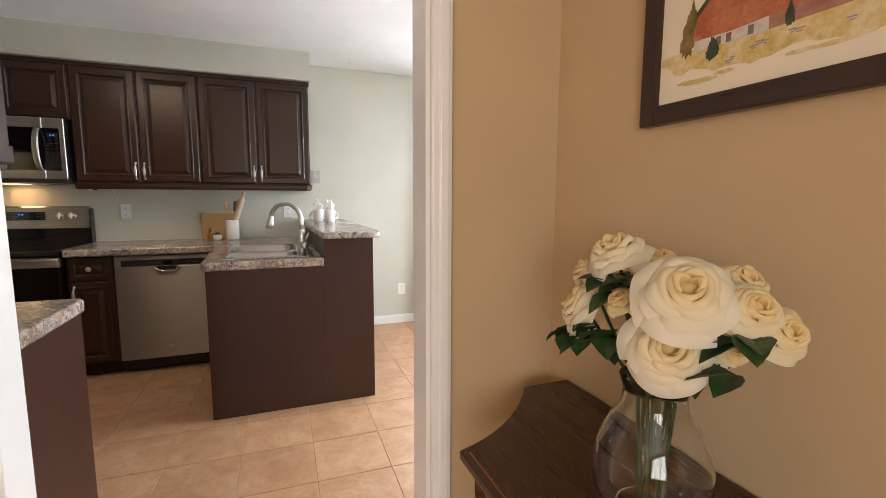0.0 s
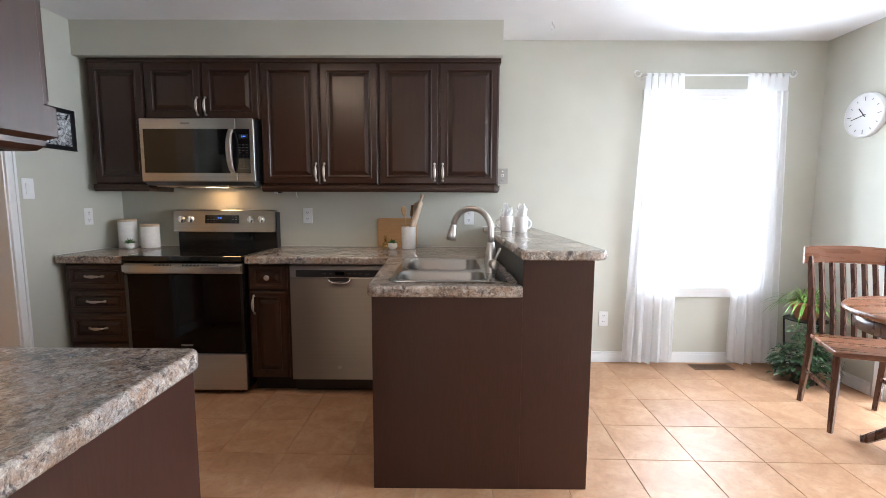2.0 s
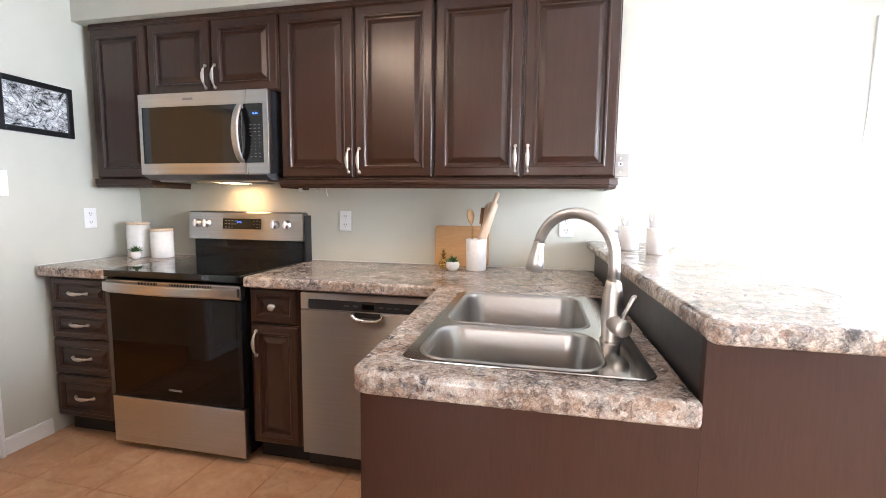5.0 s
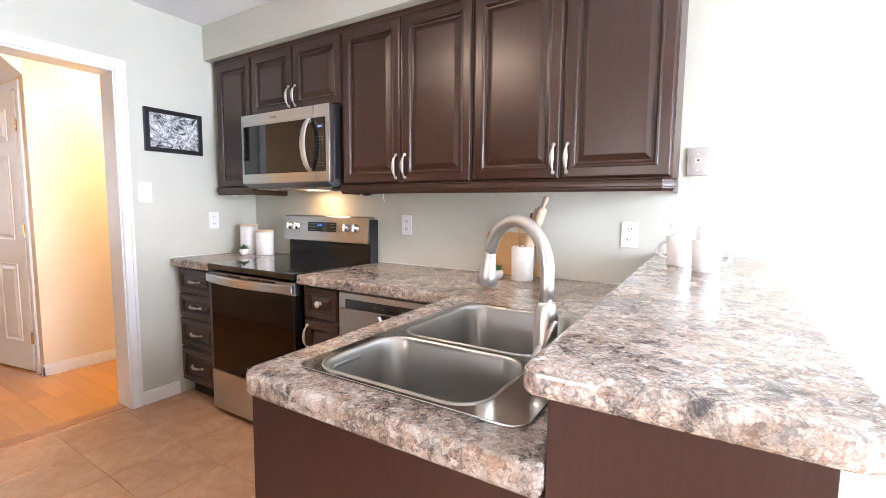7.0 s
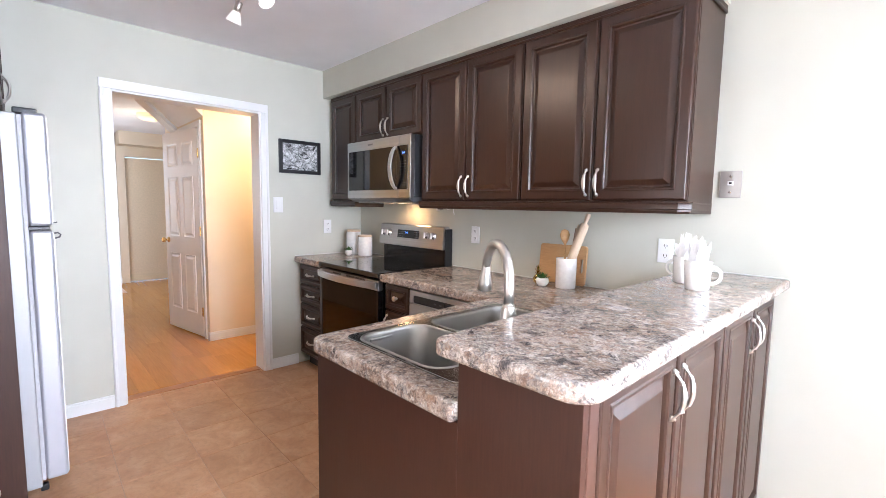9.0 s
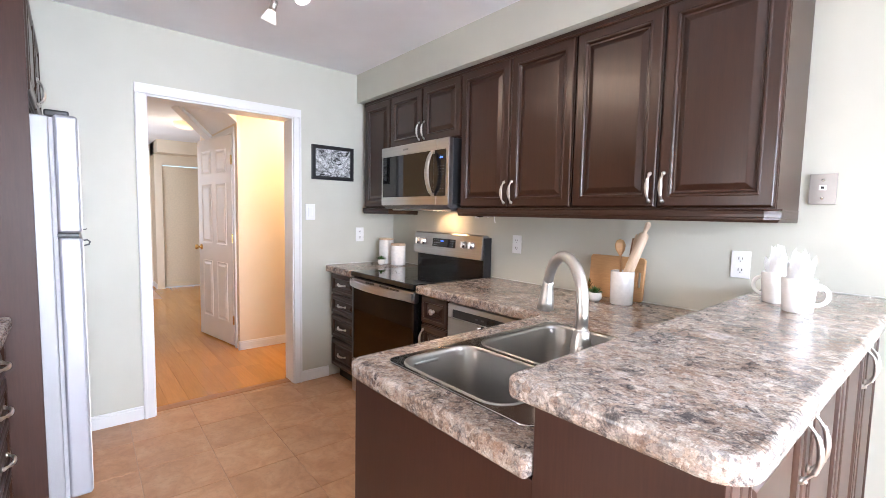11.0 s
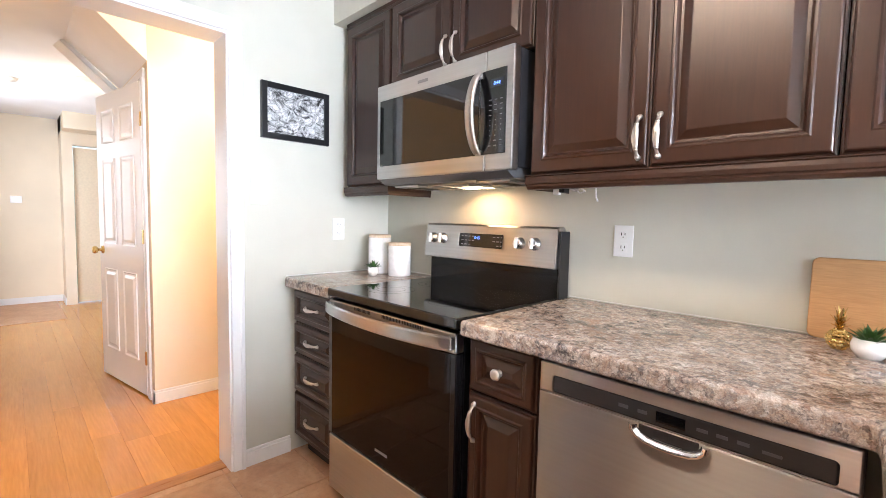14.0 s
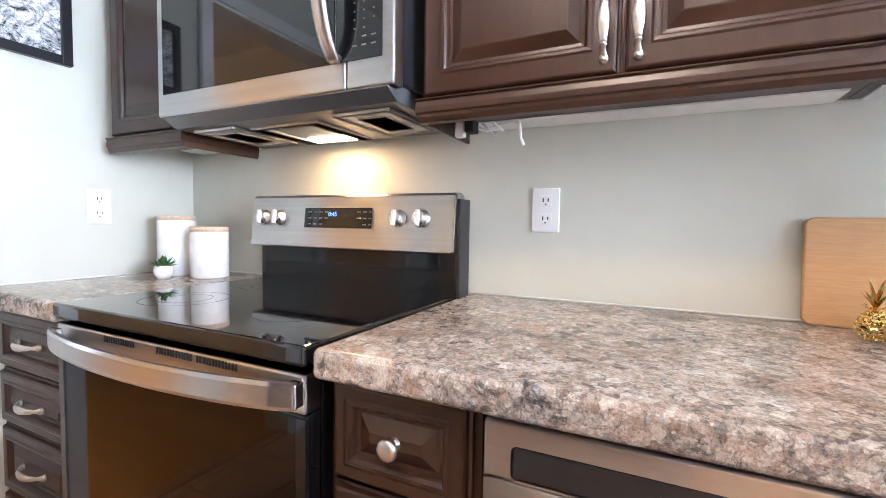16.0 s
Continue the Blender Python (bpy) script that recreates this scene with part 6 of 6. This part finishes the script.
part("shelf", lathe(bmesh.new(), [(0, 0.425), (0.12, 0.425), (0.12, 0.431), (0, 0.431)], 24), IRON, st)
spd = thing("spider_plant", (5.09, -0.29, 0.432), "bright spider plant in a terracotta pot", "plant")
bm = bmesh.new()
lathe(bm, [(0, 0), (0.065, 0), (0.088, 0.10), (0.096, 0.10), (0.098, 0.13), (0.086, 0.13), (0.082, 0.11), (0, 0.11)], 30)
part("pot", bm, plain("terracotta", (0.42, 0.17, 0.07), 0.7), spd, "terracotta pot", True)
bm = bmesh.new()
rnd = random.Random(5)
for k in range(90):
    a = rnd.random() * 2 * math.pi
    e = 0.35 + rnd.random() * 1.0
    d = (math.cos(a) * math.cos(e), math.sin(a) * math.cos(e), math.sin(e))
    ln = 0.16 + rnd.random() * 0.20
    if d[0] * ln > 0.17 or d[1] * ln > 0.22:
        ln *= 0.5
    leaf(bm, (0.03 * math.cos(a), 0.03 * math.sin(a), 0.11), d, ln, 0.013, 0.55 + rnd.random() * 0.5, rows=7)
part("foliage", bm, LIGHTLEAF, spd, "long arching light green leaves")
iv = thing("ivy_plant", (5.02, -0.40, 0), "dark green ivy in a pot on the floor", "plant")
bm = bmesh.new()
lathe(bm, [(0, 0), (0.06, 0), (0.085, 0.13), (0.09, 0.14), (0.078, 0.14), (0, 0.12)], 26)
part("pot", bm, plain("dark_pot", (0.03, 0.025, 0.02), 0.5), iv, "", True)
bm = bmesh.new()
for k in range(420):
    a = rnd.random() * 2 * math.pi
    r = 0.20 * math.sqrt(rnd.random())
    x = r * math.cos(a) * 0.95
    y = r * math.sin(a) * 0.8
    z = 0.10 + 0.30 * rnd.random() * (1 - (r / 0.24) ** 2) + (0.05 if r < 0.1 else -0.06 * rnd.random())
    leaf(bm, (x, y, z), (math.cos(a + rnd.random() - 0.5), math.sin(a + rnd.random() - 0.5), rnd.random() * 0.7 - 0.2), 0.035 + 0.025 * rnd.random(), 0.032, 0.4, rows=3)
part("foliage", bm, DARKLEAF, iv, "dense dark ivy leaves")

# ---- living room corner ----
CONS = wood("dark_mahogany", (0.028, 0.009, 0.006), (0.065, 0.022, 0.012), 0.28, "Y", 0.8, coat=0.1, contrast=0.5)
cs = thing("console_table", (3.345, -3.875, 0), "dark mahogany console table with concave corners against the wall", "console table")
top = [(-0.004, 0.622), (-0.150, 0.622)]
for k in range(1, 9):
    t = k / 9
    p0, p1, p2 = Vector((-0.150, 0.622)), Vector((-0.280, 0.440)), Vector((-0.445, 0.395))
    q = p0 * (1 - t) ** 2 + p1 * 2 * t * (1 - t) + p2 * t * t
    top.append((q.x, q.y))
top.append((-0.445, 0.395))
top = top + [(x, -y) for x, y in reversed(top)]
bm = bmesh.new()
slab(bm, [Vector(p) for p in top], 0.720, 0.745, 0.006, 3)
part("tabletop", bm, CONS, cs, "polished dark top with concave ends")
part("apron", boxes((-0.41, -0.39, -0.36, 0.36, 0.63, 0.720), (-0.14, -0.01, 0.580, 0.597, 0.63, 0.720), (-0.14, -0.01, -0.597, -0.580, 0.63, 0.720), r=0.002), CONS, cs)
part("inlay", boxes((-0.432, -0.428, -0.38, 0.38, 0.7452, 0.7458)), wood("inlay_strip", (0.20, 0.08, 0.03), (0.28, 0.12, 0.05), 0.3), cs)
for x, y in ((-0.405, 0.355), (-0.405, -0.355), (-0.03, 0.575), (-0.03, -0.575)):
    bm = bmesh.new()
    tube(bm, [(x, y, 0), (x, y, 0.40), (x, y, 0.720)], [0.014, 0.018, 0.024], 4)
    part("leg", bm, CONS, cs)
vs = thing("flower_vase", (3.125, -3.765, 0.745), "clear round glass vase holding the roses", "vase")
bm = bmesh.new()
lathe(bm, [(0, 0), (0.052, 0), (0.074, 0.010), (0.091, 0.045), (0.095, 0.085), (0.088, 0.125), (0.068, 0.165), (0.052, 0.190), (0.049, 0.215), (0.056, 0.240), (0.0545, 0.241), (0.0468, 0.215), (0.0497, 0.189), (0.0655, 0.164), (0.0855, 0.124), (0.0925, 0.085), (0.0885, 0.046), (0.072, 0.014), (0.05, 0.006), (0, 0.006)], 44)
part("glass", bm, glass_mat("vase_glass", (0.97, 0.98, 0.98)), vs, "", True)
bm = bmesh.new()
lathe(bm, [(0, 0.0065), (0.046, 0.0065), (0.052, 0.010), (0.046, 0.0125), (0.030, 0.011), (0, 0.0105)], 40)
part("base_ring", bm, glass_mat("thick_base_glass", (0.93, 0.96, 0.95)), vs, "thick glass base", True)
PETAL = cloth("cream_rose_petal", (0.93, 0.88, 0.74), 0.4)
pn = PETAL.node_tree
flat_out = node(pn, "ShaderNodeVectorMath")
flat_out.operation = "MULTIPLY"
flat_out.inputs[1].default_value = (1, 1, 0)
reach = node(pn, "ShaderNodeVectorMath")
reach.operation = "LENGTH"
pn.links.new(coords(pn), flat_out.inputs[0])
pn.links.new(flat_out.outputs[0], reach.inputs[0])
blush = ramp(pn, reach.outputs["Value"], [(0.008, (0.90, 0.72, 0.36)), (0.034, (0.92, 0.84, 0.62)), (0.060, (0.93, 0.90, 0.79))])
for shader in [n for n in pn.nodes if n.type in ("BSDF_PRINCIPLED", "BSDF_TRANSLUCENT")]:
    pn.links.new(blush, shader.inputs["Base Color" if shader.type == "BSDF_PRINCIPLED" else "Color"])
STEM = plain("dark_green_stem", (0.03, 0.07, 0.02), 0.5)
bq = thing("rose_bouquet", (3.125, -3.765, 0.763), "bouquet of cream white roses with dark green leaves", "flowers")


def rose(radius, seed):
    """An open rose: broad cupped petals with curled rims round a tight heart, its axis along z."""
    bm = bmesh.new()
    rnd = random.Random(seed)
    n = 23
    for k in range(n):
        t = (k + 0.5) / n
        ang = k * 2.39996 + rnd.random() * 0.5
        rim = radius * (0.13 + 0.87 * t ** 0.95) * rnd.uniform(0.93, 1.05)
        h = radius * (0.52 - 0.66 * t ** 1.8) + radius * rnd.uniform(-0.05, 0.05)
        low = -radius * 0.45
        wid = 1.35 - 0.45 * t
        curl = 0.06 + 0.20 * t
        ph = rnd.random() * 6.28
        rows = []
        for j in range(9):
            v = j / 8
            rr = radius * 0.05 + (rim - radius * 0.05) * (0.25 + 0.75 * v) ** (0.40 + 1.0 * t) if v > 0 else radius * 0.05
            zz = low + (h - low) * math.sin(min(1.0, v * 1.10) * math.pi / 2)
            if v > 0.7:
                c = (v - 0.7) / 0.3
                zz -= radius * curl * c * c
                rr += radius * 0.09 * c
            row = []
            for i in range(11):
                u = -1 + 2 * i / 10
                a = ang + u * wid * (0.40 + 0.60 * math.sin(math.pi * (0.12 + 0.60 * v)))
                rip = radius * 0.035 * math.sin(u * 3.3 + ph) * v * v
                drop = radius * 0.20 * u * u * v * v
                row.append(bm.verts.new(((rr + rip) * math.cos(a), (rr + rip) * math.sin(a), zz - drop + rip)))
            rows.append(row)
        for a, b in zip(rows, rows[1:]):
            for i in range(10):
                bm.faces.new((a[i], a[i + 1], b[i + 1], b[i]))
    lathe(bm, [(0, -0.5 * radius), (0.45 * radius, -0.35 * radius), (0.50 * radius, -0.15 * radius), (0.20 * radius, 0.20 * radius), (0, 0.30 * radius)], 16)
    return bm


# roses placed and turned to fit the view from the camera's starting point
start_eye = Vector((2.55, -4.29, 1.27))
ctr = Vector((3.125, -3.785, 1.02))
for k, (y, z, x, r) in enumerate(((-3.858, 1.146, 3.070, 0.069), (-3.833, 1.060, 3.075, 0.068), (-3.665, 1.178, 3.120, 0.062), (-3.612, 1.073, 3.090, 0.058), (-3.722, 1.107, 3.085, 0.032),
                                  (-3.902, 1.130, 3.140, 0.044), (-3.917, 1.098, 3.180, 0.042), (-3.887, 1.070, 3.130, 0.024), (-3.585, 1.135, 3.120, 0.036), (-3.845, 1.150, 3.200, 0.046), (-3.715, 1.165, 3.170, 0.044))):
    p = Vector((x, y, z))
    d = (p - ctr).normalized() * 0.75 + (start_eye - p).normalized() * 0.55
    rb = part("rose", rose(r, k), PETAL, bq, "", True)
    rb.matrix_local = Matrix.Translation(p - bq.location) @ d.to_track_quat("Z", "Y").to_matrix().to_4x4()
    bm = bmesh.new()
    q = p - bq.location
    tube(bm, [(0.02 * math.cos(k), 0.02 * math.sin(k), 0.0), (q.x * 0.20, q.y * 0.20, 0.19), (q.x - d.x * r * 0.3, q.y - d.y * r * 0.3, q.z - d.z * r * 0.3)], 0.0032, 6)
    part("stem", bm, STEM, bq)
bm = bmesh.new()
rnd = random.Random(11)
for y, z, x, n, up in ((-3.60, 1.020, 3.08, 6, -0.5), (-3.66, 1.025, 3.09, 6, -0.5), (-3.69, 1.045, 3.08, 5, -0.2), (-3.71, 1.135, 3.10, 7, 0.2), (-3.67, 1.12, 3.10, 5, 0.0), (-3.90, 1.085, 3.12, 7, -0.1), (-3.885, 1.045, 3.11, 4, -0.2), (-3.80, 1.02, 3.12, 9, -0.3), (-3.78, 1.10, 3.14, 8, 0.2)):
    for k in range(n):
        a = rnd.uniform(0.1, math.pi * 1.4)
        q = Vector((x, y, z)) - bq.location + Vector((rnd.uniform(-0.015, 0.02), rnd.uniform(-0.02, 0.02), rnd.uniform(-0.012, 0.012)))
        leaf(bm, q, (math.cos(a) * 0.5 - 0.3, math.sin(a), up + rnd.uniform(-0.3, 0.3)), 0.040 + 0.016 * rnd.random(), 0.046, 0.3)
part("foliage", bm, DARKLEAF, bq, "dark green rose leaves")
pt = thing("framed_painting", pose(3.345, -3.90, 1.745, 0, 0, -90), "dark-framed watercolour of a red barn on a yellow field", "painting")
W, H, B = 0.40, 0.315, 0.040
part("frame", boxes((-W, -W + B, -0.026, 0, -H, H), (W - B, W, -0.026, 0, -H, H), (-W + B, W - B, -0.026, 0, -H, -H + B), (-W + B, W - B, -0.026, 0, H - B, H), r=0.004), wood("dark_frame_wood", (0.022, 0.010, 0.007), (0.045, 0.020, 0.013), 0.3, "X"), pt)
part("mount", boxes((-W + B, W - B, -0.012, -0.004, -H + B, H - B)), painted("cream_paper", (0.74, 0.68, 0.55), 0.8, 300, 0.05), pt, "cream watercolour paper")


def blot(name, pts, material, lift):
    bm = bmesh.new()
    a = [bm.verts.new((x, -0.0125 - lift, z)) for x, z in pts]
    b = [bm.verts.new((x, -0.0119, z)) for x, z in pts]
    bm.faces.new(a)
    for k in range(len(a)):
        bm.faces.new((a[k], a[(k + 1) % len(a)], b[(k + 1) % len(b)], b[k]))
    bmesh.ops.recalc_face_normals(bm, faces=bm.faces)
    return part(name, bm, material, pt)


def wash(name, color, alt):
    m, nt, b = mat(name)
    f = noise_tex(nt, coords(nt), 35, 5, 0.7)
    nt.links.new(ramp(nt, f, [(0.35, color), (0.65, alt)]), b.inputs["Base Color"])
    b.inputs["Roughness"].default_value = 0.8
    return m


rnd = random.Random(2)
YELLOW = wash("yellow_wash", (0.52, 0.38, 0.09), (0.72, 0.63, 0.40))
TREEWASH = wash("tree_wash", (0.10, 0.085, 0.02), (0.26, 0.19, 0.07))
FIRWASH = wash("fir_wash", (0.035, 0.055, 0.03), (0.09, 0.10, 0.06))
field = [(-0.357 + 0.69 * k / 40, -0.212 - 0.028 * math.sin(min(1, k / 10) * 1.57) + 0.016 * rnd.random()) for k in range(41)]
field += [(0.333 - 0.69 * k / 24, -0.183 + 0.005 * rnd.random()) for k in range(25)]
blot("yellow_field", field, YELLOW, 0.0002)
blot("barn_base", [(-0.281, -0.187), (-0.14, -0.191), (-0.138, -0.160), (-0.281, -0.160)], wash("stone_wash", (0.70, 0.64, 0.58), (0.50, 0.45, 0.44)), 0.0005)
blot("barn_wing", [(-0.140, -0.190), (0.16, -0.190), (0.16, -0.150), (-0.140, -0.158)], wash("wing_wash", (0.30, 0.13, 0.09), (0.44, 0.24, 0.18)), 0.0005)
blot("barn_wall", [(-0.284, -0.166), (-0.20, -0.170), (-0.09, -0.166), (0.10, -0.160), (0.10, 0.02), (-0.12, 0.02), (-0.283, -0.118)], wash("rust_wash", (0.36, 0.10, 0.045), (0.52, 0.21, 0.11)), 0.0008)
blot("barn_eave", [(-0.290, -0.122), (-0.11, 0.035), (-0.11, 0.024), (-0.286, -0.131)], FIRWASH, 0.0010)
for x in (-0.235, -0.215, -0.175):
    blot("barn_door", [(x, -0.188), (x + 0.010, -0.188), (x + 0.010, -0.172), (x, -0.172)], wash("door_wash", (0.16, 0.11, 0.10), (0.28, 0.22, 0.20)), 0.0008)


def tree_blot(x, z, w, h, material):
    pts = []
    for k in range(30):
        a = 2 * math.pi * k / 30
        taper = 0.65 - 0.35 * math.sin(a)
        r = 0.80 + 0.40 * rnd.random()
        pts.append((x + w * r * taper * math.cos(a), z + h * 0.5 + h * 0.5 * r * math.sin(a)))
    blot("tree", pts, material, 0.0012 + 0.0001 * rnd.random())


tree_blot(-0.297, -0.192, 0.020, 0.080, TREEWASH)
tree_blot(-0.288, -0.150, 0.014, 0.060, TREEWASH)
tree_blot(-0.241, -0.213, 0.017, 0.045, FIRWASH)
tree_blot(-0.108, -0.195, 0.010, 0.040, FIRWASH)
bm = bmesh.new()
for x, z in ((-0.215, -0.222), (-0.205, -0.218), (-0.170, -0.210), (-0.160, -0.205), (-0.150, -0.207), (-0.108, -0.203), (-0.100, -0.205), (-0.03, -0.212), (0.05, -0.215)):
    w = 0.010 + 0.008 * rnd.random()
    box(bm, x, x + w, -0.0131, -0.012, z, z + 0.0022)
    box(bm, x + 0.003, x + w * 0.8, -0.0130, -0.012, z - 0.004, z - 0.002)
tagged(part("brush_marks", bm, plain("grey_brush", (0.30, 0.26, 0.27), 0.8), pt), kind="stuff")
for k in range(9):
    x, z = -0.33 + 0.55 * rnd.random(), -0.245 + 0.012 * rnd.random()
    w = 0.02 + 0.02 * rnd.random()
    blot("brush_stroke", [(x + w * math.cos(2 * math.pi * j / 12), z + 0.004 * (0.6 + 0.6 * rnd.random()) * math.sin(2 * math.pi * j / 12)) for j in range(12)], YELLOW, 0.0001 + 0.00005 * k)

# ---- floor pieces last ----
TX, TY, TS, TURN = 2.365, -1.667, 0.340, radians(-1.15)
ROOM = ((-0.055, 0, 1), (5.31, 0, -1), (-3.105, 1, 1), (0.0, 1, -1))


def clipped(poly):
    """A tile's outline cut at the walls."""
    for edge, axis, sign in ROOM:
        out = []
        for p, q in zip(poly, poly[1:] + poly[:1]):
            a, c = (p[axis] - edge) * sign, (q[axis] - edge) * sign
            if a >= 0:
                out.append(p)
            if a * c < 0:
                out.append(p + (q - p) * (a / (a - c)))
        poly = out
        if len(poly) < 3:
            return []
    return poly


def tile_mesh(poly):
    """A tile with a small worn bevel, its face at z = 0."""
    bm = bmesh.new()
    rings = [[bm.verts.new((p.x, p.y, z)) for p in inset(poly, d)] for d, z in ((0.0013, -0.006), (0.0013, -0.0016), (0.0030, 0.0))]
    n = len(poly)
    for a, c in zip(rings, rings[1:]):
        for k in range(n):
            bm.faces.new((a[k], a[(k + 1) % n], c[(k + 1) % n], c[k]))
    bm.faces.new(rings[-1])
    me = bpy.data.meshes.new("tile")
    bm.to_mesh(me)
    bm.free()
    me.materials.append(TILE)
    return me


ca, sa = math.cos(TURN), math.sin(TURN)
whole = tile_mesh([Vector((x * ca - y * sa, x * sa + y * ca)) for x, y in ((0, 0), (TS, 0), (TS, TS), (0, TS))])
shared = {}
for i in range(-9, 11):
    for j in range(-7, 8):
        base = Vector((TX + i * TS * ca - j * TS * sa, TY + i * TS * sa + j * TS * ca))
        square = [base + Vector((x * ca - y * sa, x * sa + y * ca)) for x, y in ((0, 0), (TS, 0), (TS, TS), (0, TS))]
        cut = clipped(square)
        if len(cut) < 3:
            continue
        area = 0.5 * sum(p.x * q.y - q.x * p.y for p, q in zip(cut, cut[1:] + cut[:1]))
        if area < 0.002 or min((p - q).length for p, q in zip(cut, cut[1:] + cut[:1])) < 0.008:
            continue
        me = whole if area > TS * TS - 1e-5 else tile_mesh([p - base for p in cut])
        ob = new("tile", me)
        ob.parent = floor
        ob.location = (base.x, base.y, 0)
PW, PL = 0.125, 1.20


def plank_mesh(w, d):
    bm = bmesh.new()
    g, b = 0.0001, 0.0003
    lo = [bm.verts.new(p) for p in ((g, g, -0.004), (w - g, g, -0.004), (w - g, d - g, -0.004), (g, d - g, -0.004))]
    hi = [bm.verts.new(p) for p in ((g + b, g + b, 0), (w - g - b, g + b, 0), (w - g - b, d - g - b, 0), (g + b, d - g - b, 0))]
    for k in range(4):
        bm.faces.new((lo[k], lo[(k + 1) % 4], hi[(k + 1) % 4], hi[k]))
    bm.faces.new(hi)
    me = bpy.data.meshes.new("plank")
    bm.to_mesh(me)
    bm.free()
    me.materials.append(LAMINATE)
    return me


rnd = random.Random(4)
for r in range(28):
    y0 = -2.10 + r * PW
    y1 = min(1.40, y0 + PW)
    x = -5.7 - rnd.random() * PL
    while x < -0.124:
        x0, x1 = max(-5.72, x), min(-0.124, x + PL)
        x += PL
        if x1 - x0 < 0.02:
            continue
        key = ("p", round(x1 - x0, 3), round(y1 - y0, 3))
        if key not in shared:
            shared[key] = plank_mesh(key[1], key[2])
        ob = new("plank", shared[key])
        ob.parent = hall_floor
        ob.location = (x0, y0, 0)
fixed("threshold", boxes((-0.135, -0.052, -1.815, -0.91, -0.003, 0.004), r=0.002), wood("oak_threshold", (0.30, 0.12, 0.035), (0.48, 0.21, 0.07), 0.3, "Y"), "orange wooden threshold strip at the hall opening", "threshold")
